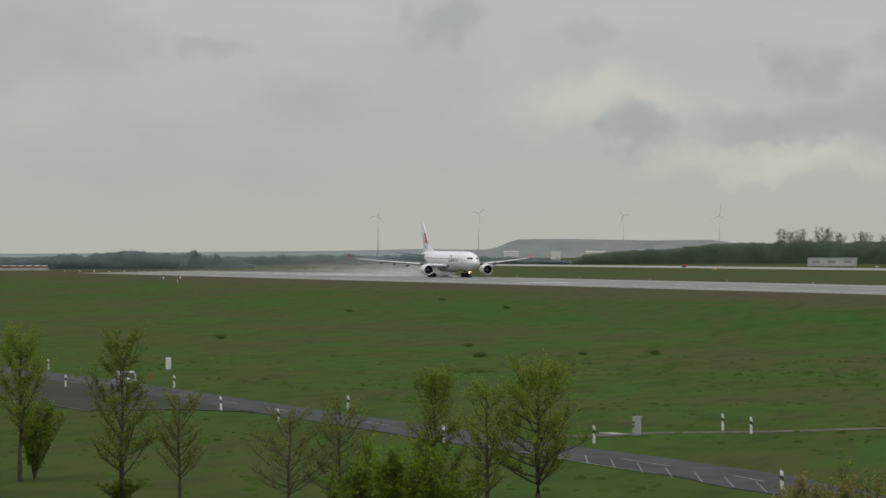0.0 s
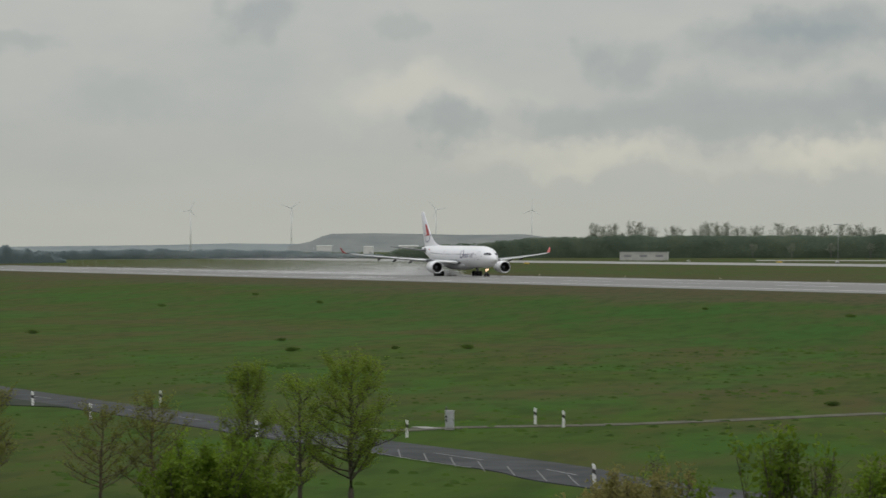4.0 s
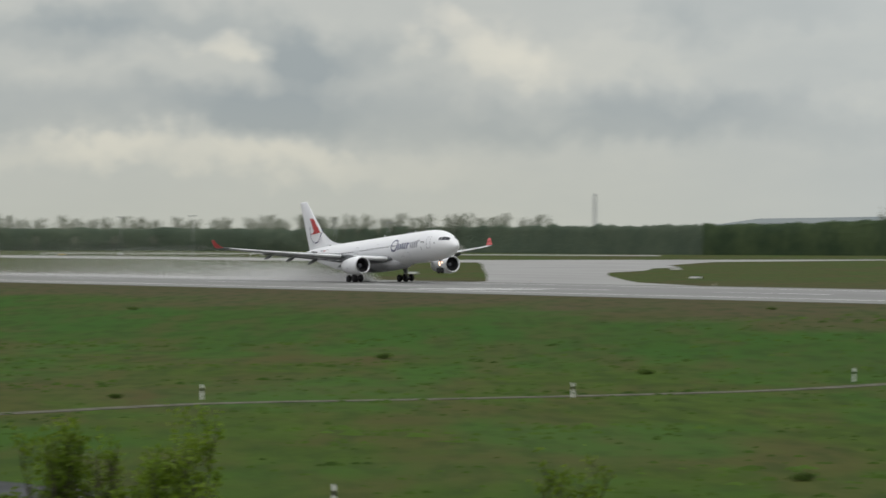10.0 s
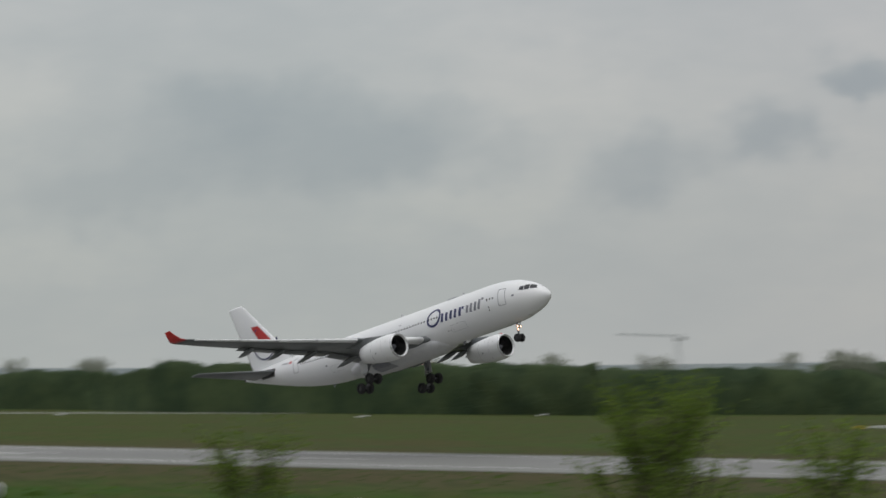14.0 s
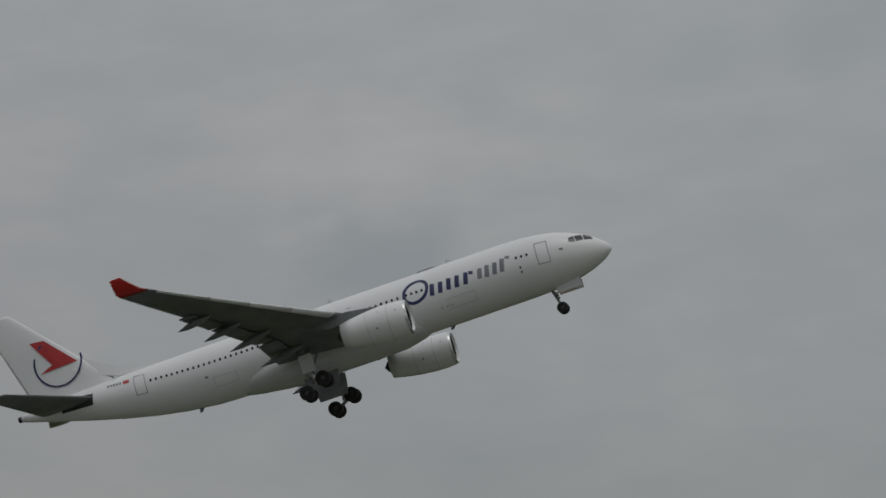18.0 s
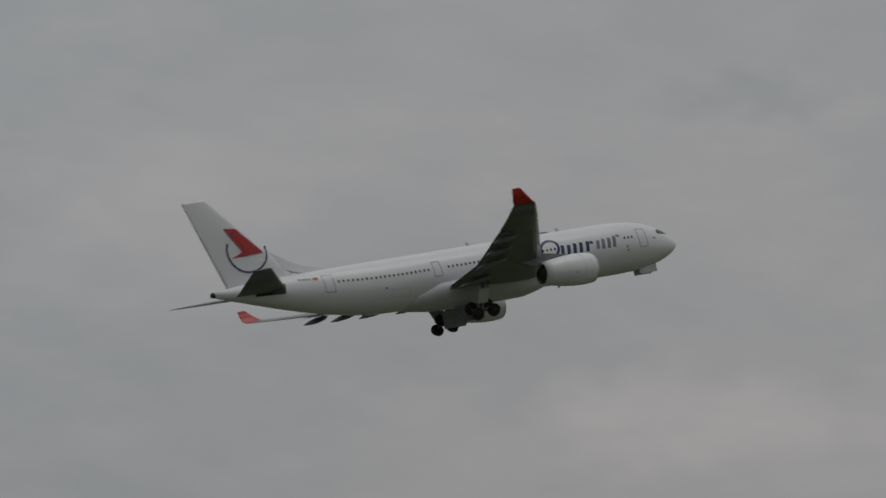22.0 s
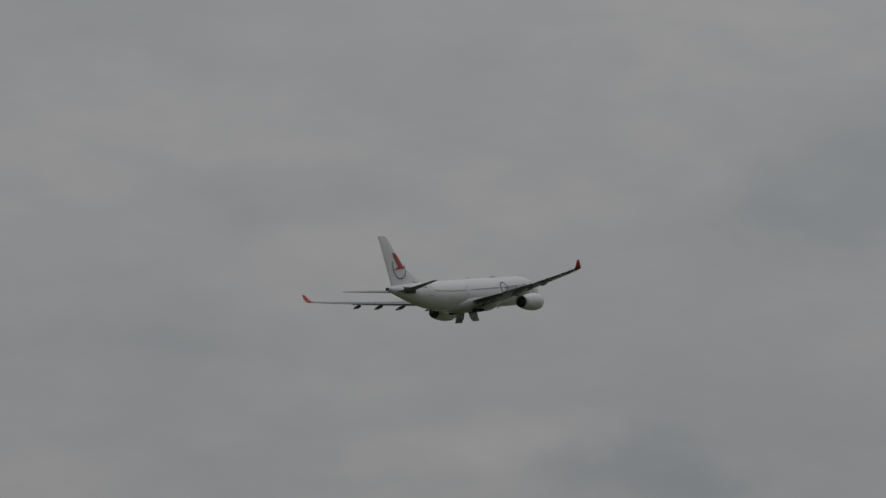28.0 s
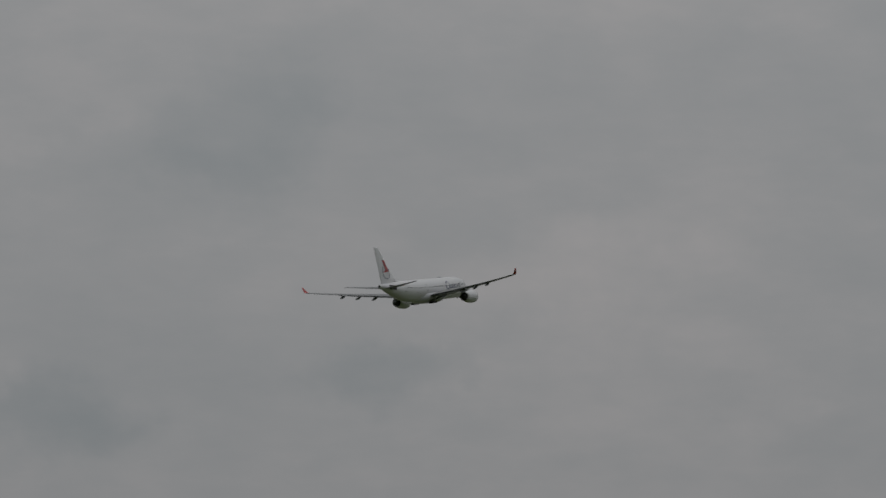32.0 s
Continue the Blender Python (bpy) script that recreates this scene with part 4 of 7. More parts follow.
        tube(bm, [(-0.25, side * 0.45, -1.3), (-0.7, side * 0.45, -1.9), (-0.2, side * 0.44, -2.45)], 0.07, 6)
        leg = part("main_gear_leg", bm, GEAR, plane, "steel main landing gear leg", smooth=True)
        leg.matrix_basis = Matrix.Translation(piv)
        bm = bmesh.new()
        box(bm, -0.25, side * 0.72, -1.0, 1.3, 0.06, 1.7, bevel=0.02)
        part("leg_door", bm, BELLY, leg, "pale grey leg door")
        bm = bmesh.new()
        tube(bm, [(1.0, 0, 0), (-1.0, 0, 0)], 0.15, 10)
        for x in (-0.99, 0.99):
            tube(bm, [(x, -0.7, 0), (x, 0.7, 0)], 0.09, 8)
        bogie = part("bogie", bm, GEAR, plane, "steel bogie beam with four wheels", smooth=True)
        bogie.matrix_basis = Matrix.Translation(body(28.85, side * 5.34, -GH + 0.7))
        for x in (-0.99, 0.99):
            for y in (-0.70, 0.70):
                w = shared("tyre", tyre, bogie, Matrix.Translation((x, y, 0)))
                shared("wheel_hub", hub, bogie, Matrix.Translation((x, y, 0)))
        bm = bmesh.new()
        loft(bm, [[Vector((x, side * y, z)) for x, y, z in ((1.6, 0, 0), (1.6, 0.06, 0.05), (-1.7, 0.06, 0.05), (-1.7, 0, 0))], [Vector((x, side * y, z)) for x, y, z in ((1.5, 1.0, -0.12), (1.5, 1.06, -0.07), (-1.65, 1.06, -0.07), (-1.65, 1.0, -0.12))],
                  [Vector((x, side * y, z)) for x, y, z in ((1.2, 1.9, 0.02), (1.2, 1.95, 0.07), (-1.45, 1.95, 0.07), (-1.45, 1.9, 0.02))]])
        bmesh.ops.recalc_face_normals(bm, faces=bm.faces)
        # darker grey than the belly paint: the door's shade is in its colour
        gd = part("main_gear_door", bm, SILVER, plane, "belly gear door, greyed for the shade it hangs in")
        gd.matrix_basis = Matrix.Translation(body(28.9, side * 1.3, -3.40)) @ pose(0, 0, 0, side * 24, 0, 0)
        bm = bmesh.new()
        tube(bm, [(0, 0, 1.75), (0, 0, 0)], 0.15, 12)
        piston = part("oleo_piston", bm, METAL, plane, "bright sliding gear piston", smooth=True)
        MOVING[side] = (leg, bogie, gd, piston)
    npiv = body(6.65, 0, -2.5)
    bm = bmesh.new()
    tube(bm, [(0, 0, 0.3), (0, 0, -1.2), (0, 0, -2.15)], [0.13, 0.13, 0.09], 10)
    tube(bm, [(0.9, 0, 0.1), (0.05, 0, -1.1)], 0.06, 8)
    tube(bm, [(0, -0.38, -2.15), (0, 0.38, -2.15)], 0.07, 8)
    nose_leg = part("nose_gear_leg", bm, GEAR, plane, "steel nose landing gear leg", smooth=True)
    nose_leg.matrix_basis = Matrix.Translation(npiv)
    for y in (-0.36, 0.36):
        shared("nose_tyre", ntyre, nose_leg, Matrix.Translation((0, y, -2.17)))
        shared("nose_hub", nhub, nose_leg, Matrix.Translation((0, y, -2.17)))
    for y, z in ((-0.26, -0.75), (0.26, -0.75), (-0.2, -1.15)):
        bm = bmesh.new()
        turned(bm, [(0.16, 0.165), (0.16, 0.175), (0.0, 0.17), (-0.1, 0.08), (-0.1, 0.02)], Matrix.Translation((0.12, y, z)), 12)
        lamp = part("taxi_light", bm, GEAR, nose_leg, "take-off light in a round housing")
        bm = bmesh.new()
        turned(bm, [(0.09, 0.01), (0.09, 0.165)], Matrix.Translation((0.12, y, z)), 12, cap=True)
        part("lens", bm, LAMP, lamp, "bright lit lens")
    for side in (-1, 1):
        bm = bmesh.new()
        box(bm, 0.0, side * 0.0, -0.42, 2.3, 0.05, 0.85, bevel=0.015)
        nd = part("nose_gear_door", bm, BELLY, plane, "pale nose gear door")
        MOVING["nose_door", side] = nd
    MOVING["plane"], MOVING["nose"] = plane, nose_leg
    return plane


airliner()

for matte in (FIELD, HAZED_HILL, HAZED_WOODS, FOREST, FAR_CROWN, GRAVEL, ASPHALT):
    matte.node_tree.nodes["Principled BSDF"].inputs["Specular IOR Level"].default_value = 0.04


# ---- runway furniture and paving ----
for y, nm in ((305.0, "near"), (357.0, "far")):
    flat("runway_edge_line", [(-1400, y - 0.45), (2980, y - 0.45), (2980, y + 0.45), (-1400, y + 0.45)], 0.046, MARKING, "long white painted runway edge line", "road marking", 0.005)
for k in range(13, 46):
    x = -2300 + 60 * k
    flat("runway_centre_line", [(x, 330.55), (x + 30, 330.55), (x + 30, 331.45), (x, 331.45)], 0.046, MARKING, "white painted runway centre dash", "road marking", 0.005)
for x0 in (-980, -560, -430):
    for k in range(3):
        y = 312 + 5 * k
        flat("touchdown_mark", [(x0, y), (x0 + 22.5, y), (x0 + 22.5, y + 2.5), (x0, y + 2.5)], 0.047, MARKING, "white painted touchdown zone bar", "road marking", 0.005)
for y0, y1 in ((321, 325), (337, 342), (346, 351)):
    flat("tyre_streak", [(-700, y0 + 1), (-500, y0), (900, y0), (900, y1), (-500, y1), (-700, y1 - 1)], 0.044, RUBBER_MARK, "dark rubber streaks along the runway", "stain", 0.003)
flat("taxiway_exit", [(-1235, 720), (-1125, 652), (-1055, 613), (-922, 536), (-757, 441), (-642, 374), (-636, 368.5), (-560, 368.5), (-612, 388), (-662, 416), (-731, 456), (-785, 490), (-802, 506), (-822, 523), (-853, 545), (-884, 565), (-905, 588), (-978, 631), (-1098, 726), (-1145, 835), (-1050, 960), (-1075, 985), (-1185, 850)], 0.048, CONCRETE,
     "pale concrete taxiway curving off the runway", "taxiway")


def sign(x, y, z, wide, high, face, label, legs=0.25):
    """A low airfield sign on short legs, facing the runway."""
    top = tagged(new("airfield_sign"), label, "sign", group="airfield signs")
    top.matrix_basis = pose(x, y, z)
    bm = bmesh.new()
    box(bm, 0, 0, legs + high / 2, wide, 0.25, high, bevel=0.04)
    part("sign_case", bm, POST_BLACK, top)
    bm = bmesh.new()
    box(bm, 0, -0.14, legs + high / 2, wide - 0.1, 0.03, high - 0.1, bevel=0.01)
    part("sign_face", bm, face, top)
    for e in (-0.35, 0.35):
        bm = bmesh.new()
        tube(bm, [(e * wide, 0, 0), (e * wide, 0, legs + 0.05)], 0.05, 6)
        part("leg", bm, STEEL, top)


WS, YS = "long white airfield sign board in the grass", "yellow airfield sign board in the grass"
for p, w, h, face, lab in (((-754.81, 421.24, -0.00), 4.8, 0.55, POST_WHITE, WS), ((-667.16, 371.46, -0.00), 3.2, 0.5, POST_WHITE, WS), ((-818.42, 530.28, -0.00), 4.6, 0.45, POST_WHITE, WS), ((-645.57, 422.79, -0.00), 4.0, 0.45, POST_WHITE, WS),
                           ((-1608.81, 721.29, -0.00), 6.0, 0.7, YELLOW, YS), ((-1598.98, 744.73, -0.00), 3.0, 0.9, POST_WHITE, WS), ((-1625.02, 823.35, -0.00), 3.0, 0.9, POST_WHITE, WS), ((-1541.09, 577.38, -0.00), 6.5, 0.7, YELLOW, YS),
                           ((-1077.75, 800.98, -0.00), 3.5, 0.5, POST_WHITE, WS), ((-1001.23, 809.75, -0.00), 4.5, 0.45, POST_WHITE, WS), ((-877.66, 825.68, -0.00), 4.6, 0.5, POST_WHITE, WS), ((-903.01, 929.62, -0.00), 3.6, 0.5, POST_WHITE, WS),
                           ((-549.80, 664.16, -0.00), 3.4, 0.7, YELLOW, YS), ((-562.86, 687.22, -0.00), 6.2, 0.5, POST_WHITE, WS), ((-1084.17, 247.20, -0.89), 1.3, 0.8, POST_WHITE, WS), ((-1784.42, 752.00, -0.00), 4.0, 0.5, POST_WHITE, WS)):
    sign(*p, w, h, face, lab)


def edge_light(x, y):
    top = tagged(new("runway_edge_light"), "small lit runway edge light on a short stem", "lamp", group="runway edge lights")
    top.matrix_basis = pose(x, y, 0.02)
    bm = bmesh.new()
    tube(bm, [(0, 0, 0), (0, 0, 0.28)], 0.06, 6)
    part("stem", bm, STEEL, top)
    bm = bmesh.new()
    turned(bm, [(0.0, 0.12), (0.1, 0.13), (0.2, 0.08), (0.22, 0.01)], Matrix.Translation((0, 0, 0.26)) @ pose(0, 0, 0, 0, -90, 0), 8, cap=True)
    part("lens", bm, DIM_LAMP, top, "glowing lens")
    return top


DIM_LAMP = surface("lit_edge_lamp", (0.35, 0.33, 0.3), (0.4, 0.38, 0.33), 1.0, 0.4, glow=0.12)
first_light = edge_light(-1520, RW1 + 1.5)
for k in range(9, 26):
    copy_thing(first_light, pose(-2000 + 60 * k, RW1 + 1.5, 0.02))


def threshold_light(x, y):
    top = tagged(new("threshold_light"), "bright lit threshold light at the runway end", "lamp", group="threshold lights")
    top.matrix_basis = pose(x, y, 0.0)
    bm = bmesh.new()
    tube(bm, [(0, 0, 0), (0, 0, 0.3)], 0.07, 6)
    part("stem", bm, STEEL, top)
    bm = bmesh.new()
    turned(bm, [(0.0, 0.07), (0.06, 0.11), (0.15, 0.08), (0.17, 0.02)], Matrix.Translation((0, 0, 0.28)) @ pose(0, 0, 0, 0, -90, 0), 10, cap=True)
    part("lens", bm, LAMP, top, "bright glowing lens")
    return top


first_light = threshold_light(-1526, 297)
for k in range(1, 7):
    copy_thing(first_light, pose(-1526 + 0.8 * k, 297 + 5.7 * k, 0.0))


def approach_light(x, y):
    """A lamp on an orange pole beside the runway."""
    top = tagged(new("approach_light"), "small lit lamp on a slim orange pole", "lamp", group="approach lights")
    top.matrix_basis = pose(x, y, ground_z(y))
    bm = bmesh.new()
    tube(bm, [(0, 0, 0), (0, 0, 2.0)], [0.09, 0.06], 6)
    part("pole", bm, DULL_RED, top, "faded orange pole")
    bm = bmesh.new()
    box(bm, 0, 0, 0.35, 0.5, 0.5, 0.7, bevel=0.05)
    part("lamp_box", bm, CABINET, top)
    bm = bmesh.new()
    turned(bm, [(0.0, 0.07), (0.05, 0.09), (0.11, 0.02)], Matrix.Translation((0.27, -0.05, 0.5)), 10, cap=True)
    part("lens", bm, LAMP, top, "bright glowing lens")


approach_light(-1171, 262.5)
approach_light(-1166, 266.5)


def red_cart():
    top = tagged(new("utility_cart"), "small red utility cart on the taxiway", "vehicle")
    top.matrix_basis = pose(-1790, 655, 0.05, 0, 0, 30)
    bm = bmesh.new()
    box(bm, 0, 0, 0.75, 2.0, 1.2, 0.7, bevel=0.08)
    box(bm, 0.35, 0, 1.35, 0.9, 1.1, 0.6, bevel=0.1)
    part("body", bm, RED, top)
    for a in (-0.65, 0.65):
        for b in (-0.6, 0.6):
            bm = bmesh.new()
            tube(bm, [(a, b - 0.1, 0.3), (a, b + 0.1, 0.3)], 0.3, 12)
            part("wheel", bm, RUBBER, top)


red_cart()


# ---- meadow: posts, cabinet, drum ----
def marker_post(x, y, z, lean=0.0):
    """A one metre delineator post with a slanted black band."""
    top = tagged(new("marker_post"), "white plastic road marker post with a black band", "post", group="marker posts")
    top.matrix_basis = pose(x, y, z, lean, lean * 0.5, 70)

    def ring(h, dx=0.0, g=1.0):
        return [Vector((a * 0.075 * g, b * 0.06 * g, h + dx * a)) for a, b in ((-1, -1), (1, -1), (1.2, 0), (1, 1), (-1, 1))]
    bm = bmesh.new()
    loft(bm, [ring(0), ring(0.60, -0.05)])
    part("post_foot", bm, POST_WHITE, top)
    bm = bmesh.new()
    loft(bm, [ring(0.60, -0.05, 1.03), ring(0.82, -0.05, 1.03)])
    part("black_band", bm, POST_BLACK, top, "slanted black band")
    bm = bmesh.new()
    loft(bm, [ring(0.82, -0.05), ring(1.04, -0.04), ring(1.08, -0.04, 0.7)])
    part("post_head", bm, POST_WHITE, top)


for p, lean in (((-335.27, 76.10, -3.50), 1), ((-286.02, 68.45, -3.50), -4), ((-284.28, 77.67, -3.50), 1), ((-339.36, 67.45, -3.50), 0), ((-389.61, 75.73, -3.50), 0), ((-234.34, 70.09, -3.50), -3), ((-231.73, 78.92, -3.50), 1), ((-181.99, 71.68, -3.50), -3), ((-262.63, 66.83, -3.50), 0),
                ((-245.91, 92.68, -3.50), 0), ((-240.87, 92.73, -3.50), 0), ((-260.97, 128.06, -3.50), 0), ((-250.53, 153.28, -3.50), 0), ((-262.15, 186.81, -3.30), 2), ((-172.16, 77.25, -3.50), 0), ((-152.80, 81.34, -3.50), 0), ((-256.43, 216.34, -2.25), 1), ((-242.43, 227.42, -1.75), 1)):
    marker_post(*p, lean)


def cabinet():
    top = tagged(new("switch_cabinet"), "weathered grey switch cabinet standing in the grass", "cabinet")
    x, y, z = (-240.02, 84.63, -3.50)
    top.matrix_basis = pose(x, y, z, 0, 0, 68)
    bm = bmesh.new()
    box(bm, 0, 0, 0.08, 0.62, 0.42, 0.16, bevel=0.02)
    part("plinth", bm, CONCRETE, top)
    bm = bmesh.new()
    box(bm, 0, 0, 0.68, 0.54, 0.34, 1.04, bevel=0.02)
    part("body", bm, CABINET, top)
    bm = bmesh.new()
    box(bm, 0, 0, 1.23, 0.60, 0.40, 0.06, bevel=0.02)
    part("cap", bm, CABINET, top)
    bm = bmesh.new()
    box(bm, 0.05, -0.18, 0.70, 0.40, 0.02, 0.92, bevel=0.008)
    door = part("door", bm, CABINET, top)
    bm = bmesh.new()
    box(bm, 0.21, -0.20, 0.7, 0.02, 0.03, 0.16)
    part("handle", bm, POST_BLACK, door)
    bm = bmesh.new()
    box(bm, -0.20, -0.185, 0.62, 0.09, 0.02, 0.17)
    box(bm, -0.20, -0.185, 0.86, 0.09, 0.02, 0.17)
    part("warning_plate", bm, POST_BLACK, top, "two dark plates")
    bm = bmesh.new()
    tube(bm, [(-0.2, 0.05, 1.2), (-0.2, 0.05, 1.5)], 0.05, 8)
    part("vent_pipe", bm, DARK_METAL, top, smooth=True)


cabinet()
for p, w, l in (((-241.93, 83.70), 1.4, 0.5), ((-241.57, 79.77), 0.9, 0.4)):
    flat("concrete_slab", [(p[0] - w, p[1] - l), (p[0] + w, p[1] - l), (p[0] + w, p[1] + l), (p[0] - w, p[1] + l)], -3.40, CONCRETE, "pale concrete slab in the grass", "slab", 0.2)


def white_panel():
    top = tagged(new("panel_sign"), "upright white panel sign on two posts", "sign")
    x, y, z = (-382.50, 86.25, -3.50)
    top.matrix_basis = pose(x, y, z, 0, 0, 75)
    bm = bmesh.new()
    box(bm, 0, 0, 0.75, 0.5, 0.06, 1.15, bevel=0.015)
    part("panel", bm, POST_WHITE, top)
    for e in (-0.18, 0.18):
        bm = bmesh.new()
        tube(bm, [(e, 0.05, 0), (e, 0.05, 1.3)], 0.03, 6)
        part("post", bm, STEEL, top)


def stake():
    top = tagged(new("stake"), "short red stake in the grass", "stake")
    x, y, z = (-356.33, 78.61, -3.50)
    top.matrix_basis = pose(x, y, z)
    bm = bmesh.new()
    tube(bm, [(0, 0, 0), (0, 0, 0.75)], [0.05, 0.04], 6)
    part("shaft", bm, RED, top)


def drum():
    top = tagged(new("marker_drum"), "black and white banded drum with a flat cap", "drum")
    x, y, z = (-291.90, 228.02, -1.73)
    top.matrix_basis = pose(x, y, z, 0, 0, 80)
    for a, b, mat, nm in ((-0.62, -0.25, DARK_METAL, "band"), (-0.25, 0.02, MID_GREY, "band"), (0.02, 0.32, POST_BLACK, "band"), (0.32, 0.62, POST_WHITE, "band")):
        bm = bmesh.new()
        r = 0.70
        turned(bm, [(a, 0.1), (a, r - 0.04), (a + 0.04, r), (b - 0.04, r), (b, r - 0.04), (b, 0.1)], Matrix.Translation((0, 0, 0.78)), 20, cap=True)
        bmesh.ops.recalc_face_normals(bm, faces=bm.faces)
        part(nm, bm, mat, top, smooth=False)
    bm = bmesh.new()
    box(bm, -0.1, 0, 1.66, 1.15, 0.7, 0.06, bevel=0.02)
    tube(bm, [(0, 0, 1.4), (0, 0, 1.65)], 0.05, 6)
    part("cap_plate", bm, DARK_METAL, top)
    bm = bmesh.new()
    box(bm, 0, 0, 0.05, 1.0, 0.9, 0.12, bevel=0.02)
    part("base", bm, CONCRETE, top)


MID_GREY = surface("mid_grey_paint", (0.22, 0.22, 0.23), (0.30, 0.30, 0.31), 1.0, 0.6)
white_panel()
stake()
drum()


# ---- a small off-roader on the service road ----
def off_roader():
    car = tagged(new("off_roader"), "small silver off-road car with a spare wheel on its tail", "car")
    # lower body: outline along the length, front towards +x
    bm = bmesh.new()
    rings = []
    for x, w, lo, hi in ((-1.78, 0.70, 0.50, 0.92), (-1.72, 0.78, 0.42, 0.98), (-0.6, 0.80, 0.38, 1.0), (0.55, 0.80, 0.38, 1.0), (1.2, 0.79, 0.40, 0.97), (1.68, 0.74, 0.46, 0.90), (1.78, 0.66, 0.52, 0.80)):
        rings.append([Vector((x, e * w * k, z)) for e, k, z in ((-1, 0.92, lo), (1, 0.92, lo), (1, 1.0, lo + 0.16), (1, 1.0, hi - 0.10), (1, 0.95, hi), (-1, 0.95, hi), (-1, 1.0, hi - 0.10), (-1, 1.0, lo + 0.16))])
    loft(bm, rings)
    bmesh.ops.recalc_face_normals(bm, faces=bm.faces)
    shell = part("body", bm, CAR_SILVER, car)
    bm = bmesh.new()
    rings = []
    for z, x0, x1, w in ((0.97, -1.74, 0.72, 0.76), (1.30, -1.70, 0.45, 0.72), (1.58, -1.62, 0.18, 0.67), (1.68, -1.50, 0.0, 0.60)):
        rings.append([Vector((x, y, z)) for x, y in ((x0, -w), (x1, -w), (x1 + 0.06, 0), (x1, w), (x0, w))])
    loft(bm, rings)
    bmesh.ops.recalc_face_normals(bm, faces=bm.faces)
    cabin = part("cabin", bm, CAR_SILVER, car)
    bm = bmesh.new()
    bm.faces.new([bm.verts.new(p) for p in ((-1.755, -0.58, 1.05), (-1.755, 0.58, 1.05), (-1.665, 0.53, 1.53), (-1.665, -0.53, 1.53))])
    part("rear_window", bm, CAR_GLASS, cabin, "dark rear window")
    bm = bmesh.new()
    bm.faces.new([bm.verts.new(p) for p in ((0.71, -0.62, 1.05), (0.71, 0.62, 1.05), (0.30, 0.56, 1.54), (0.30, -0.56, 1.54))])
    part("windscreen", bm, CAR_GLASS, cabin)
    for e in (-1, 1):
        for x0, x1 in ((-1.55, -0.72), (-0.62, 0.32)):
            bm = bmesh.new()
            bm.faces.new([bm.verts.new((x, e * y, z)) for x, y, z in ((x0, 0.763, 1.04), (x1, 0.763, 1.04), (x1 - 0.10, 0.69, 1.53), (x0 + 0.04, 0.69, 1.53))])
            part("side_window", bm, CAR_GLASS, cabin)
        bm = bmesh.new()
        box(bm, 0.42, e * 0.86, 1.08, 0.12, 0.18, 0.14, bevel=0.03)
        part("mirror", bm, POST_BLACK, cabin)
        bm = bmesh.new()
        box(bm, -1.79, e * 0.64, 0.74, 0.05, 0.13, 0.26, bevel=0.015)
        part("tail_light", bm, RED, shell, "red tail light")
        bm = bmesh.new()
        box(bm, 1.77, e * 0.5, 0.72, 0.06, 0.24, 0.15, bevel=0.02)
        part("headlight", bm, METAL, shell)
    for x, nm in ((-1.84, "rear_bumper"), (1.84, "front_bumper")):
        bm = bmesh.new()
        box(bm, x, 0, 0.52, 0.16, 1.50, 0.18, bevel=0.04)
        part(nm, bm, POST_BLACK, shell)
    bm = bmesh.new()
    box(bm, -1.925, -0.42, 0.56, 0.02, 0.46, 0.11)
    part("plate", bm, POST_WHITE, shell, "plain pale number plate bar")
    # spare wheel on the tailgate
    m = Matrix.Translation((-1.86, 0.06, 0.92)) @ pose(0, 0, 0, 0, 0, 180)
    bm = bmesh.new()
    turned(bm, [(-0.08, 0.20), (-0.08, 0.31), (0.0, 0.335), (0.08, 0.31), (0.10, 0.24)], m, 22)
    spare = part("spare_wheel", bm, RUBBER, shell, "spare wheel on the tailgate", smooth=True)
    bm = bmesh.new()
    turned(bm, [(0.06, 0.26), (0.11, 0.25), (0.13, 0.15), (0.13, 0.01)], m, 22, cap=True)
    part("spare_cover", bm, POST_WHITE, spare, "white spare wheel cover")
    tyre, hub = wheel_mesh(0.34, 0.21, 16)
    wheels = []
    for x in (-1.12, 1.12):
        for y in (-0.70, 0.70):
            w = shared("wheel", tyre, car, Matrix.Translation((x, y, 0.34)))
            shared("rim", hub, w)
            wheels.append((w, x, y))
    MOVING["car"], MOVING["car_wheels"] = car, wheels


CAR_SILVER = surface("silver_car_paint", (0.25, 0.26, 0.25), (0.31, 0.32, 0.31), 1.0, 0.35, 0.25, coat=0.4)
CAR_GLASS = surface("dark_car_glass", (0.03, 0.035, 0.035), (0.05, 0.055, 0.055), 1.0, 0.12)
off_roader()

# faint lines on the service road
for i in range(2, len(ROAD) - 3):
    a, b = Vector(ROAD[i]), Vector(ROAD[i + 1])
    n = max(1, int((b - a).length / 12))
    for k in range(n):
        p, q = a + (b - a) * (k / n), a + (b - a) * ((k + 0.45) / n)
        d = (b - a).normalized()
        s = Vector((-d.y, d.x)) * 0.07
        flat("road_dash", [tuple(p + s), tuple(q + s), tuple(q - s), tuple(p - s)], -3.42, ROAD_PAINT, "worn white centre dash on the asphalt road", "road marking", 0.004)

# slanted bay marks across the near half of the road, and the edge line beside them
for k in range(7):
    x = -217.0 + 4.5 * k
    flat("bay_mark", [(x, 73.35), (x + 0.2, 73.35), (x + 9.0, 70.55), (x + 8.8, 70.55)], -3.418, ROAD_PAINT, "worn white slanted bay mark on the asphalt road", "road marking", 0.004)
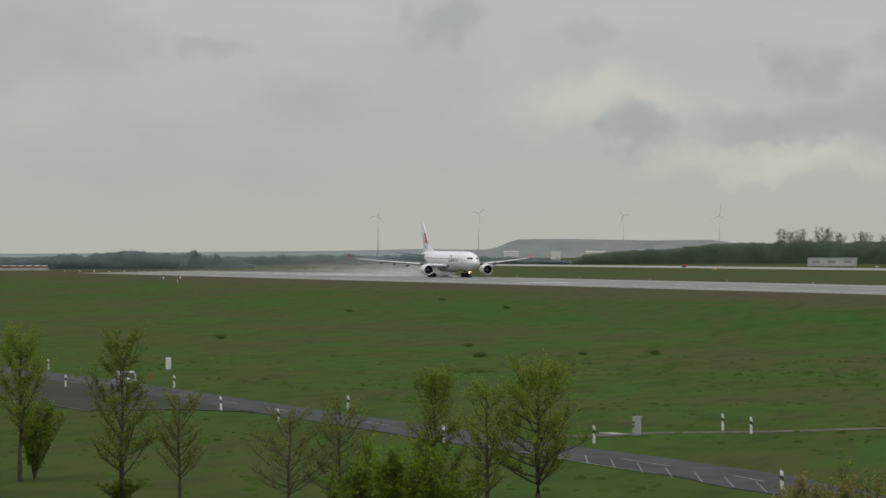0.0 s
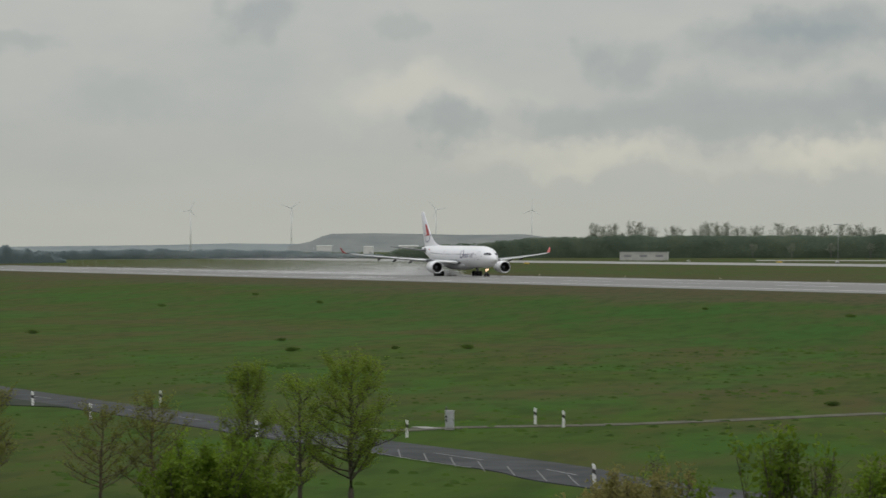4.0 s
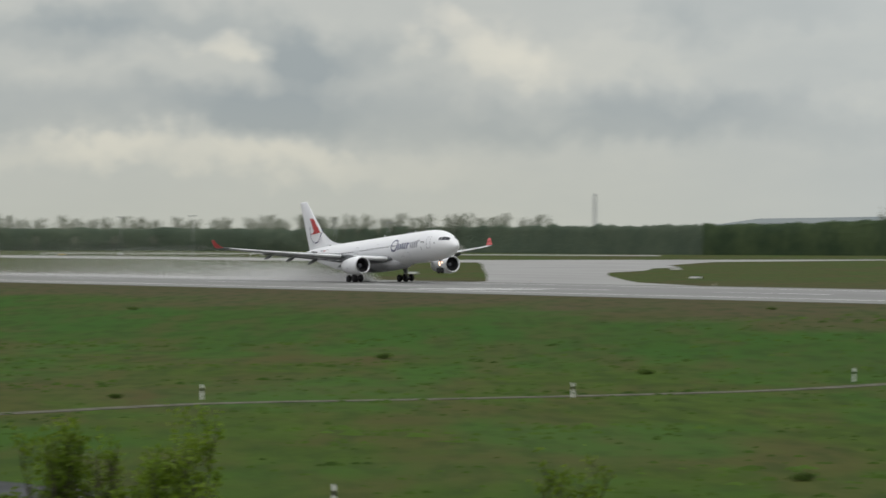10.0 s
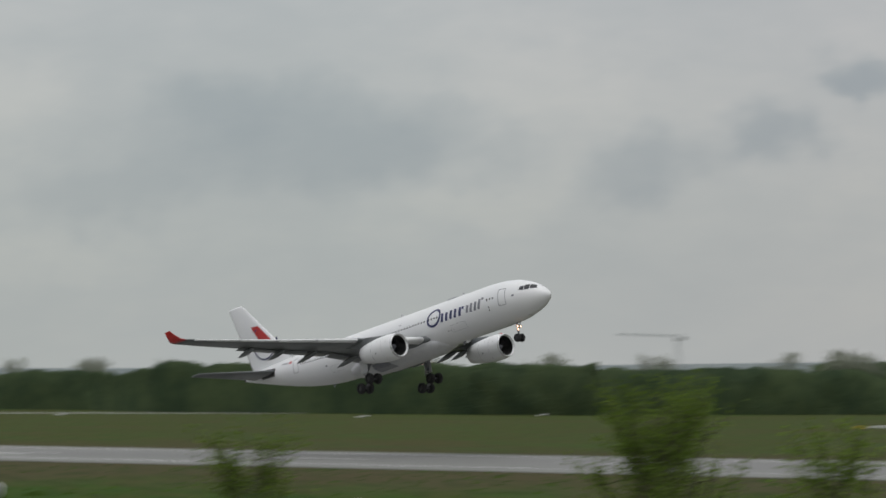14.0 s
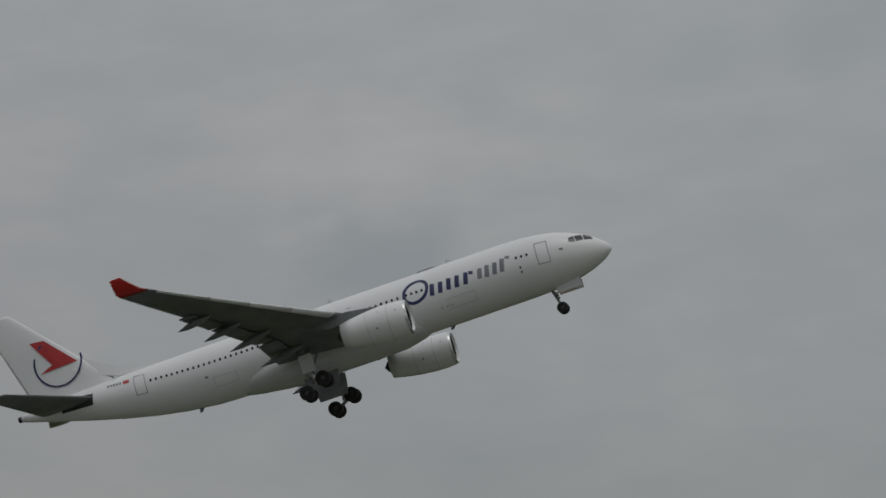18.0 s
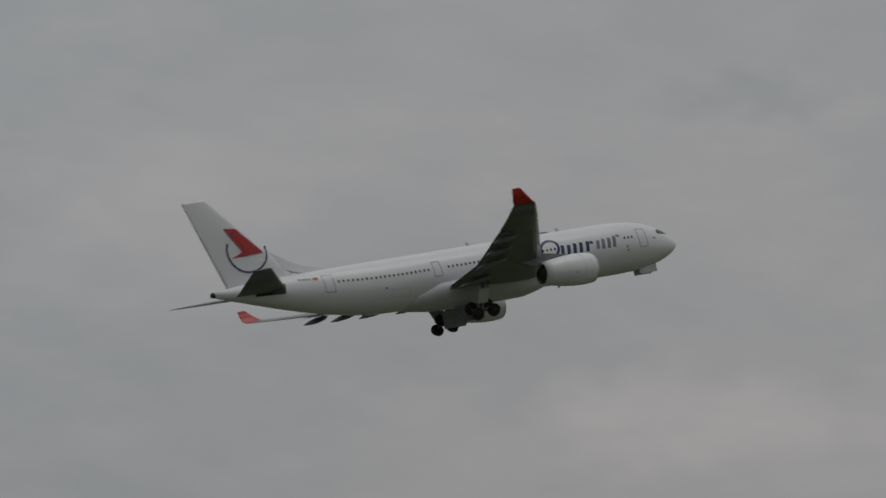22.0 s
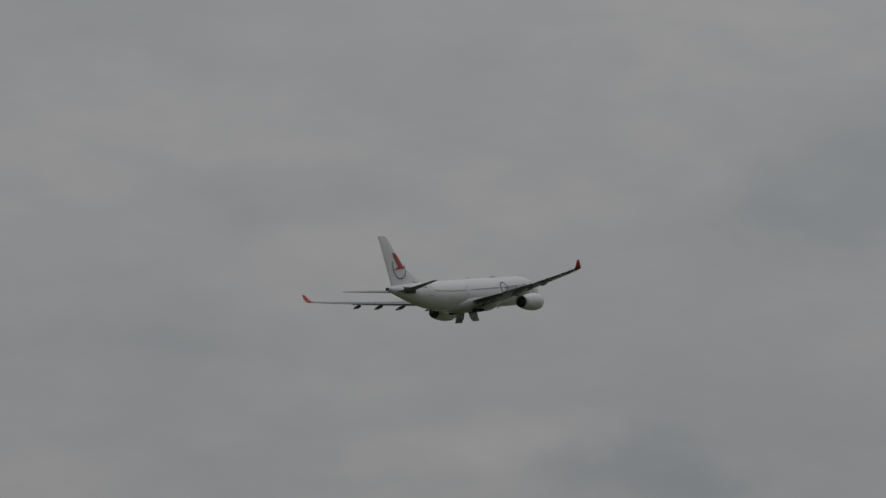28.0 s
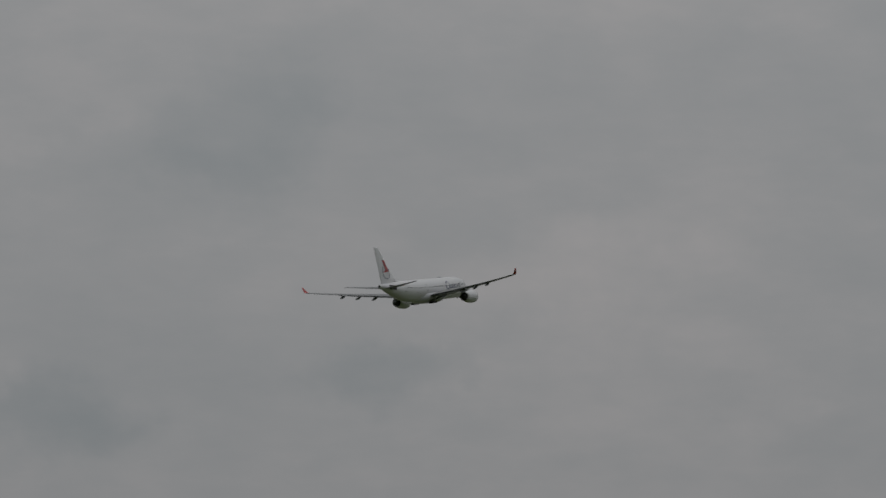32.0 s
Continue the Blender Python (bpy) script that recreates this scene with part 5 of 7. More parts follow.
flat("road_edge_line", [(-238, 71.0), (-206, 70.75), (-198, 70.95), (-198, 71.08), (-206, 70.88), (-238, 71.13)], -3.418, ROAD_PAINT, "worn white edge line of the asphalt road", "road marking", 0.004)
# a lay-by widens the road on its near side, edged by a pale kerb
flat("layby", [(-420, 60), (-345, 57.3), (-311, 58.3), (-290, 59.0), (-288, 61.0), (-289, 66.0), (-282, 70.4), (-304, 70.2), (-334, 70.0), (-362, 69.7), (-420, 67.6)], -3.44, MOSSY_ASPHALT, "mossy grey asphalt lay-by beside the service road", "road", 0.06)
flat("kerb", [(-320, 57.95), (-300, 58.15), (-286.5, 58.75), (-286.6, 59.0), (-300, 58.4), (-320, 58.2)], -3.40, GRAVEL, "low pale kerb along the lay-by", "kerb", 0.14)


# ---- plants ----
class Geo:
    """Vertices and faces gathered as plain lists."""

    def __init__(self):
        self.v, self.f = [], []

    def tube(self, pts, radii, n=5):
        start = len(self.v)
        for i, p in enumerate(pts):
            d = (pts[min(i + 1, len(pts) - 1)] - pts[max(i - 1, 0)])
            q = d.to_track_quat("Z", "Y")
            for k in range(n):
                a = 2 * math.pi * k / n
                self.v.append(p + q @ Vector((math.cos(a) * radii[i], math.sin(a) * radii[i], 0)))
        for i in range(len(pts) - 1):
            for k in range(n):
                a, b = start + i * n + k, start + i * n + (k + 1) % n
                self.f.append((a, b, b + n, a + n))

    def leaf(self, p, size, rnd, droop=0.0):
        u = Vector((rnd.gauss(0, 1), rnd.gauss(0, 1), rnd.gauss(0, 1) - droop)).normalized()
        w = u.cross(Vector((rnd.gauss(0, 1), rnd.gauss(0, 1), rnd.gauss(0, 1)))).normalized()
        k = len(self.v)
        a, b = size, size * 0.55
        self.v += [p - u * a * 0.5, p + w * b * 0.5 + u * a * 0.05, p + u * a * 0.5, p - w * b * 0.5 + u * a * 0.05]
        self.f.append((k, k + 1, k + 2, k + 3))

    def blade(self, p, size, out, rnd):
        """A leaf lying roughly across the direction out."""
        nrm = (out + Vector((rnd.gauss(0, 1), rnd.gauss(0, 1), rnd.gauss(0, 1))) * 0.3).normalized()
        u = nrm.cross(Vector((rnd.gauss(0, 1), rnd.gauss(0, 1), rnd.gauss(0, 1)))).normalized()
        w = nrm.cross(u)
        k = len(self.v)
        a, b = size * 0.5, size * 0.36
        self.v += [p - u * a, p + w * b, p + u * a, p - w * b]
        self.f.append((k, k + 1, k + 2, k + 3))

    def build(self, name, material, parent=None, label="", smooth=False):
        me = bpy.data.meshes.new(name)
        me.from_pydata(self.v, [], self.f)
        me.materials.append(material)
        if smooth:
            for f in me.polygons:
                f.use_smooth = True
        ob = new(name, me)
        ob.parent = parent
        if label:
            ob["label"] = label
        return ob


def plant(kind, x, y, top_z, spread, seed, bark, leaf_mat, leaves, size, label, stems=1, limbs=16, low=0.25, rise=45, girth=1.0, dome=2.2, droop=0.0, category="tree"):
    """A young tree or bush whose top reaches top_z: tapered stems, limbs, twigs and many small leaves."""
    rnd = random.Random(seed)
    z0 = ground_z(y)
    height = top_z - z0
    top = tagged(new(kind), label, category, group="young trees" if category == "tree" else "bushes")
    top.matrix_basis = pose(x, y, z0, 0, 0, rnd.uniform(0, 360))
    wood, crown, trunk = Geo(), Geo(), Geo()
    for st in range(stems):
        lean = Vector((rnd.gauss(0, 1), rnd.gauss(0, 1), 0)) * (spread * 0.52 if stems > 1 else spread * 0.05)
        h = height * (1.0 if st == 0 else rnd.uniform(0.6, 0.97))
        r0 = (0.035 + height * 0.012) * girth / (1 if stems == 1 else 1.8)
        n = 8
        line = []
        for i in range(n + 1):
            u = i / n
            line.append(Vector((lean.x * u ** 1.3 + rnd.gauss(0, 0.02) * height * u * 0.5, lean.y * u ** 1.3 + rnd.gauss(0, 0.02) * height * u * 0.5, h * 0.97 * u)))
        trunk.tube(line, [r0 * (1 - 0.9 * i / n) + 0.008 for i in range(n + 1)], 7)
        wide = min(spread * 0.32, 0.24) if stems > 1 else spread
        twigs = 5 if stems > 1 else 14
        for b in range(limbs):
            u = low + (0.93 - low) * ((b + rnd.random()) / limbs) ** 1.15
            k = min(int(u * n), n - 1)
            p = line[k].lerp(line[k + 1], u * n - k)
            az = b * 2.4 + rnd.uniform(-0.5, 0.5)
            # the limb's tip lies within an egg-shaped crown, and the limb bends up towards it
            v = min(u + rnd.uniform(0.10, 0.16 + 0.004 * rise), 1.0)
            egg = math.sqrt(max(0.04, 1 - (abs(v - 0.55) / 0.52) ** dome))
            reach = wide * egg * rnd.uniform(0.55, 1.08)
            side = Vector((math.cos(az), math.sin(az), 0))
            tip = Vector((p.x, p.y, 0)) + side * reach + Vector((0, 0, h * v))
            bend = p.lerp(tip, 0.5) + side * reach * 0.13 - Vector((0, 0, 0.03 * h))
            pts = []
            for j in range(5):
                w = j / 4
                pts.append(p * (1 - w) ** 2 + bend * 2 * w * (1 - w) + tip * w * w + Vector((rnd.gauss(0, 0.02), rnd.gauss(0, 0.02), 0)) * reach)
            length = (tip - p).length
            rb = r0 * (1 - 0.85 * u) * 0.36 + 0.005
            wood.tube(pts, [rb * (1 - 0.85 * j / 4) + 0.003 for j in range(5)], 5)
            for tw in range(twigs):
                j = rnd.uniform(0.7, 4)
                k = min(int(j), 3)
                q = pts[k].lerp(pts[k + 1], j - k)
                td = (side * 0.5 + Vector((rnd.gauss(0, 0.6), rnd.gauss(0, 0.6), rnd.uniform(0.2, 1.3)))).normalized()
                tl = min(length * rnd.uniform(0.15, 0.38), 0.9)
                ends = [q, q + td * tl * 0.55, q + (td + Vector((0, 0, 0.25))) * tl]
                wood.tube(ends, [rb * 0.3 + 0.003, rb * 0.18 + 0.003, 0.003], 3)
                for lf in range(max(1, round(leaves / (limbs * stems * twigs)))):
                    w = rnd.uniform(0.2, 1.1)
                    c = ends[0].lerp(ends[2], w) + Vector((rnd.gauss(0, 1), rnd.gauss(0, 1), rnd.gauss(0, 1) - droop)) * 0.08 * max(1.0, spread * 0.5)
                    if c.z > 0.1:
                        crown.leaf(c, size * rnd.uniform(0.6, 1.3), rnd, droop)
    tops = sorted(v.z for v in crown.v)
    squash = height / tops[int(len(tops) * 0.995)]
    for g in (wood, crown, trunk):
        for v in g.v:
            v.z *= squash
    trunk.build("trunk", bark, top, smooth=True)
    wood.build("branch_work", bark, top)
    crown.build("crown", leaf_mat, top)
    return top


T1 = "young roadside tree with thin spring leaves"
T2 = "young tree with bare reddish twigs and few leaves"
B1 = "dense green bush in fresh leaf"
B2 = "straggly bush with brownish buds and blossom"
for p, sp, seed, kw in (
        ((-201.51, 37.68, 4.45), 1.6, 1, dict(leaves=9000, size=0.11, label=T1, limbs=26, low=0.28, rise=44, dome=3.0)),
        ((-180.93, 38.58, 4.71), 1.7, 2, dict(leaves=8500, size=0.11, label=T1, limbs=30, low=0.16, rise=44, dome=2.4)),
        ((-185.23, 42.32, 1.71), 1.5, 3, dict(leaves=3600, size=0.095, label=T2, limbs=28, low=0.2, leaf_mat="b", rise=42, dome=3.0)),
        ((-174.33, 44.83, 1.29), 2.0, 4, dict(leaves=3200, size=0.09, label=T2, limbs=30, low=0.18, leaf_mat="b", rise=40, dome=3.0)),
        ((-173.74, 47.04, 1.74), 1.7, 5, dict(leaves=3600, size=0.095, label=T2, limbs=28, low=0.18, leaf_mat="b", rise=42, dome=3.0)),
        ((-167.77, 49.79, 3.16), 1.25, 6, dict(leaves=8500, size=0.105, label=T1, limbs=26, low=0.15, rise=44, dome=2.6)),
        ((-169.97, 52.86, 2.57), 1.5, 7, dict(leaves=5500, size=0.095, label=T1, limbs=26, low=0.16, rise=44, dome=2.6)),
        ((-169.28, 55.02, 3.48), 2.1, 8, dict(dome=3.2, leaves=17000, size=0.095, label="broad young tree with sparse yellow-green leaves", limbs=40, low=0.2, rise=42, girth=1.25)),
        ((-95.47, 72.71, 3.64), 1.5, 9, dict(leaves=3825, size=0.106, label=T1, limbs=18, low=0.1)),
        ((-63.55, 56.45, 7.50), 1.35, 10, dict(leaf_mat="f", droop=0.8, leaves=7500, size=0.10, label="slender tree with fresh drooping leaves", limbs=40, low=0.3, rise=38, dome=3.5, girth=0.7)),
        ((-57.56, 62.54, 8.48), 1.7, 11, dict(leaf_mat="f", droop=0.6, leaves=14000, size=0.10, label="leafy tree with a broad light green crown", limbs=46, low=0.4, rise=16, dome=5.0)),
        ((-51.47, 61.24, 7.63), 1.1, 12, dict(leaf_mat="f", droop=0.6, leaves=7000, size=0.1, label="slender tree with fresh drooping leaves", limbs=34, low=0.4, rise=22, dome=3.0)),
        ((-59.17, 65.14, 8.43), 1.1, 13, dict(leaf_mat="f", droop=0.6, leaves=6000, size=0.105, label="leafy tree with a broad light green crown", limbs=34, low=0.4, rise=20, dome=3.5))):
    kw = dict(kw)
    lm = {"b": LEAF_BROWN, "f": LEAF_FRESH, None: LEAF}[kw.pop("leaf_mat", None)]
    plant("young_tree", p[0], p[1], p[2], sp, seed, TWIG_RED if lm is LEAF_BROWN else BARK, lm, **kw)
for p, sp, seed, mat, kw in (
        ((-204.31, 39.00, 0.81), 1.49, 21, LEAF_DARK, dict(leaves=4160, label=B1)), ((-181.93, 38.71, -2.13), 1.22, 22, LEAF_DARK, dict(leaves=1920, label=B1)),
        ((-144.28, 41.04, 1.29), 1.76, 23, LEAF_DARK, dict(leaves=6720, label=B1)), ((-142.63, 39.49, 0.65), 1.62, 24, LEAF_DARK, dict(leaves=4800, label=B1)), ((-143.68, 43.08, 0.23), 1.76, 25, LEAF_DARK, dict(leaves=5760, label=B1)),
        ((-145.93, 42.52, 0.66), 1.49, 35, LEAF_DARK, dict(leaves=4800, label=B1)), ((-202.36, 38.57, -0.13), 1.22, 36, LEAF_DARK, dict(leaves=2400, label=B1)),
        ((-109.58, 43.78, 1.49), 1.62, 26, BLOSSOM, dict(leaves=6400, label=B2)), ((-109.94, 42.85, 1.23), 1.49, 27, BLOSSOM, dict(leaves=4800, label=B2)), ((-108.21, 44.49, 1.67), 1.35, 28, BLOSSOM, dict(leaves=4800, label=B2)),
        ((-110.89, 45.86, 2.09), 0.94, 29, LEAF, dict(leaves=2560, label="small light green bush")), ((-103.04, 43.90, 1.68), 1.35, 30, LEAF_DARK, dict(leaves=4160, label=B1)),
        ((-95.88, 42.79, 3.50), 1.28, 31, LEAF_DARK, dict(leaves=7040, label=B1)), ((-95.33, 44.01, 3.03), 0.81, 32, LEAF_DARK, dict(leaves=2880, label=B1)), ((-93.81, 44.89, 3.70), 1.55, 33, LEAF_DARK, dict(leaves=7360, label=B1)),
        ((-85.50, 51.86, 2.75), 1.28, 34, LEAF_DARK, dict(leaves=4160, label=B1)), ((-65.57, 55.65, 4.82), 1.22, 37, LEAF_DARK, dict(leaves=3520, label=B1)), ((-58.56, 60.22, 5.88), 1.49, 38, LEAF_DARK, dict(leaves=4160, label=B1)),
        ((-93.29, 45.97, 2.20), 1.22, 39, LEAF_DARK, dict(leaves=2880, label=B1))):
    kw["leaves"] = int(kw["leaves"] * (1.2 if mat is LEAF else 1.15 if mat is LEAF_DARK else 2.8))
    plant("bush", p[0], p[1], p[2] - (0.15 if mat is not BLOSSOM else 0.0), sp * (1.05 if mat is not BLOSSOM else 1.35), seed, BARK, mat, size=0.17 if mat is LEAF_DARK else 0.12, stems=15, limbs=13, low=0.2, rise=62, girth=0.7, category="bush", **kw)


def grass_stuff():
    """Ragged grass tussocks over the near meadow, in drifts of differing size."""
    rnd = random.Random(5)
    g = Geo()
    for k in range(15000):
        az, d = radians(rnd.uniform(-84, -30)), 90 + 360 * rnd.random() ** 0.8
        x, y = math.sin(az) * d, math.cos(az) * d
        if y > 286 or y < 40:
            continue
        if abs(y - 76) < 7.5 and x > -470 or 56 < y < 70 and -430 < x < -280:
            continue
        v = noise.noise(Vector((x * 0.06, y * 0.03, 0))) + 0.7 * noise.noise(Vector((x * 0.3, y * 0.12, 7)))
        if v < rnd.uniform(-0.5, 0.6):
            continue
        z, r = ground_z(y), rnd.uniform(0.10, 0.26) * (1.0 + 2.2 * max(v, 0.0) * rnd.random())
        h, n, i = r * rnd.uniform(0.25, 0.55), 8, len(g.v)
        a0 = rnd.uniform(0, 6.28)
        for b in range(n):
            a = a0 + 2 * math.pi * b / n
            q = r * rnd.uniform(0.7, 1.7)
            g.v.append(Vector((x + math.cos(a) * q * 1.6, y + math.sin(a) * q, z - 0.03)))
        for b in range(n):
            a = a0 + 2 * math.pi * b / n
            q = r * rnd.uniform(0.3, 0.7)
            g.v.append(Vector((x + math.cos(a) * q * 1.6, y + math.sin(a) * q, z + h * rnd.uniform(0.5, 1.1))))
        g.v.append(Vector((x, y, z + h)))
        for b in range(n):
            c = (b + 1) % n
            g.f += [(i + b, i + c, i + n + c, i + n + b), (i + n + b, i + n + c, i + 2 * n)]
    tagged(g.build("grass", TUSSOCK, smooth=True), "uneven green grass tussocks across the meadow", "grass", kind="stuff")


TUSSOCK = surface("tussock_grass", (0.026, 0.050, 0.009), (0.050, 0.086, 0.016), 0.04, 0.95, per_object=0.35)
TUSSOCK.node_tree.nodes["Principled BSDF"].inputs["Specular IOR Level"].default_value = 0.03
grass_stuff()


SHRUB_LEAF = surface("dark_shrub_leaves", (0.055, 0.096, 0.017), (0.085, 0.140, 0.025), 1.2, 0.7, per_object=0.3, leafy=True)


def shrub(x, y, z, size, seed):
    rnd = random.Random(seed)
    top = tagged(new("shrub"), "low dark green shrub in the meadow", "shrub", group="meadow shrubs")
    top.matrix_basis = pose(x, y, z)
    w, c = Geo(), Geo()
    for k in range(9):
        a, e = rnd.uniform(0, 6.28), rnd.uniform(0.4, 1.4)
        d = Vector((math.cos(a) * math.cos(e), math.sin(a) * math.cos(e), math.sin(e) * 0.55)) * size * rnd.uniform(0.6, 1.0)
        w.tube([Vector((0, 0, 0)), d * 0.5, d], [0.03, 0.02, 0.008], 4)
        for j in range(70):
            c.leaf(d * rnd.uniform(0.1, 1.05) + Vector((rnd.gauss(0, 1.6), rnd.gauss(0, 1.6), abs(rnd.gauss(0, 0.5)))) * size * 0.22, 0.11 * rnd.uniform(0.6, 1.4), rnd)
    w.build("stems", BARK, top)
    c.build("foliage", SHRUB_LEAF, top)


for i, (p, s) in enumerate((((-519.63, 124.35, -3.50), 0.9), ((-765.30, 228.54, -1.70), 0.7), ((-710.12, 194.22, -3.10), 0.9), ((-692.80, 219.02, -2.13), 0.5), ((-470.84, 144.10, -3.50), 0.6), ((-423.14, 130.48, -3.50), 0.6), ((-426.42, 152.60, -3.50), 0.7), ((-763.89, 228.37, -1.71), 0.7), ((-684.22, 216.66, -2.24), 0.6),
                            ((-468.19, 143.20, -3.50), 0.6), ((-423.13, 130.85, -3.50), 0.8), ((-431.93, 154.42, -3.50), 0.7), ((-492.63, 231.46, -1.57), 0.7), ((-336.54, 184.51, -3.35), 0.9), ((-287.42, 183.32, -3.37), 0.8), ((-287.21, 182.89, -3.38), 0.7), ((-159.63, 110.77, -3.50), 0.8), ((-335.54, 183.84, -3.36), 0.8),
                            ((-389.37, 265.72, -0.26), 0.6), ((-428.86, 144.64, -3.50), 0.5), ((-412.41, 89.46, -3.50), 0.5), ((-266.03, 123.49, -3.50), 0.6), ((-550.23, 234.45, -1.43), 0.5))):
    shrub(*p, s, 100 + i)


# ---- woods and far landscape ----
def woods(name, edge, material, label, seed, step=3.0, density=1.0, leaf=0.9, base=0.0, lump=0.10):
    """A wood along an edge of (x, y, top height): its leafy front and top as one billowing sheet, feathered with sprays of leaves."""
    rnd = random.Random(seed)
    g = Geo()
    # front and top of the canopy: (metres back from the edge, share of the height)
    profile = ((0.0, 0.0), (-0.5, 0.12), (-0.8, 0.30), (-0.7, 0.48), (-0.2, 0.64), (0.8, 0.78), (2.2, 0.89), (4.2, 0.96), (7.0, 1.0), (12.0, 0.99), (26.0, 0.95))
    pts = [Vector(p) for p in edge]
    line = []
    for a, b in zip(pts, pts[1:]):
        n = max(1, int((Vector((b.x - a.x, b.y - a.y)).length) / step))
        line += [a.lerp(b, i / n) for i in range(n)]
    line.append(pts[-1])
    rows = []
    for p in line:
        away = Vector((p.x, p.y, 0)).normalized()
        tall = (p.z - base) * (0.97 + 0.05 * noise.noise(Vector((p.x * 0.035, p.y * 0.035, seed))) + lump * noise.noise(Vector((p.x * 0.10, p.y * 0.10, seed + 5))) + 0.5 * lump * noise.noise(Vector((p.x * 0.26, p.y * 0.26, seed + 9))))
        row = []
        for back, up in profile:
            q = Vector((p.x, p.y, base + tall * up)) + away * back
            swell = 1.5 * noise.noise(q * 0.13 + Vector((seed, 0, 0))) + 0.6 * noise.noise(q * 0.45)
            row.append(q - away * swell * min(1.0, up * 4) + Vector((0, 0, 0.35 * swell * up)))
        rows.append(row)
    m = len(profile)
    for row in rows:
        g.v += row
    for i in range(len(rows) - 1):
        for j in range(m - 1):
            k = i * m + j
            g.f.append((k, k + m, k + m + 1, k + 1))
    for i in range(len(rows) - 1):
        for j in range(m - 2):
            a, b, c, d = rows[i][j], rows[i + 1][j], rows[i + 1][j + 1], rows[i][j + 1]
            nrm = (b - a).cross(d - a)
            area = nrm.length
            if area < 1e-6:
                continue
            nrm = nrm / area
            if nrm.dot(Vector((-a.x, -a.y, 400.0))) < 0:
                nrm = -nrm
            count = area * density * (1.3 if j >= 4 else 0.8)
            for _ in range(int(count + rnd.random())):
                u, w = rnd.random(), rnd.random()
                p = a.lerp(b, u).lerp(d.lerp(c, u), w)
                if p.z < base + 0.3:
                    continue
                g.blade(p + nrm * rnd.uniform(0.0, 0.55) * leaf, leaf * rnd.uniform(0.5, 1.35), nrm + Vector((0, 0, 0.35)), rnd)
    return tagged(g.build(name, material, smooth=True), label, "woods", kind="stuff")


# wood past the runway end: haze is put into its pale bluish leaf colour
MID_WOOD = surface("hazed_wood", (0.172, 0.220, 0.226), (0.215, 0.264, 0.262), 0.05, 0.95, per_object=0.04, leafy=True)
# far stretch of the same forest, leaf colour paled to stand for distance haze
HAZED_FOREST = surface("hazed_forest_leaves", (0.115, 0.152, 0.108), (0.150, 0.188, 0.130), 0.06, 0.95, per_object=0.06, leafy=True, fine=5.0)
MAIN_WOOD = [(-2191.68, 732.99, 2.84), (-2206.75, 747.76, 6.09), (-2257.37, 815.02, 9.41), (-2294.87, 857.95, 12.19), (-2302.46, 894.20, 13.26), (-2253.96, 908.07, 13.70), (-2153.77, 1012.75, 13.57), (-2054.45, 1099.14, 13.10), (-1718.65, 1022.85, 14.16), (-1529.21, 1005.19, 13.81)]
NEAR_WOOD = [(-1529.21, 1005.19, 13.81), (-1397.86, 1036.14, 16.22), (-1284.14, 1053.52, 16.53), (-1197.78, 999.47, 14.69), (-1145.48, 971.53, 18.48), (-1012.61, 966.75, 18.24),
             (-916.66, 970.54, 17.43), (-971.29, 966.18, 15.68), (-920.79, 1054.58, 16.70), (-904.90, 1094.33, 16.03), (-897.92, 1100.06, 12.83)]
woods("forest", MAIN_WOOD, HAZED_FOREST, "long even green wood behind the taxiway", 3)
woods("forest", NEAR_WOOD, FOREST, "long dense dark green wood behind the airfield", 8)
woods("forest", [(-877.06, 1142.09, 7.21), (-870.59, 1147.03, 12.09), (-855.12, 1158.61, 15.14), (-835.40, 1172.91, 14.33), (-815.48, 1186.84, 12.51), (-773.76, 1214.46, 10.49), (-450, 1400, 11), (-200, 1450, 12)], FOREST, "dense dark green wood beyond the meadow", 4)
woods("forest", [(-1488.12, 1753.71, 24.36), (-1448.07, 1786.92, 26.01), (-1412.42, 1815.23, 27.32), (-1360.57, 1854.41, 29.27), (-1307.77, 1892.02, 29.58), (-1235.78, 1939.81, 28.24), (-1145.07, 1994.70, 25.90)], FOREST, "distant wood behind a green field", 6, density=0.6, leaf=1.3, step=5)
woods("forest", [(-1763.9, 270.3, 3.18), (-1756.6, 314.5, 4.16), (-1752.9, 334.1, 4.64), (-1750.6, 346.4, 5.9), (-1749.1, 353.8, 6.9), (-1748.1, 358.7, 6.15), (-1742.9, 383.2, 7.14), (-1740.7, 393.0, 7.9), (-1738.7, 401.6, 6.89), (-1775.3, 427.3, 5.55), (-1812.5, 449.8, 1.2)], MID_WOOD, "grey-green wood beyond the end of the runway, paled for haze", 7, density=0.5, leaf=1.1, lump=0.30, step=2.0)
woods("forest", [(-2108, 490, 4.2), (-2160, 530, 4.4), (-2226.71, 575.98, 4.84), (-2259.39, 646.25, 5.09), (-2287.86, 725.05, 3.99), (-2295.27, 766.91, 1.89)], MID_WOOD, "low wood far beyond the runway, paled for haze", 9, density=0.7, leaf=1.1, lump=0.30)


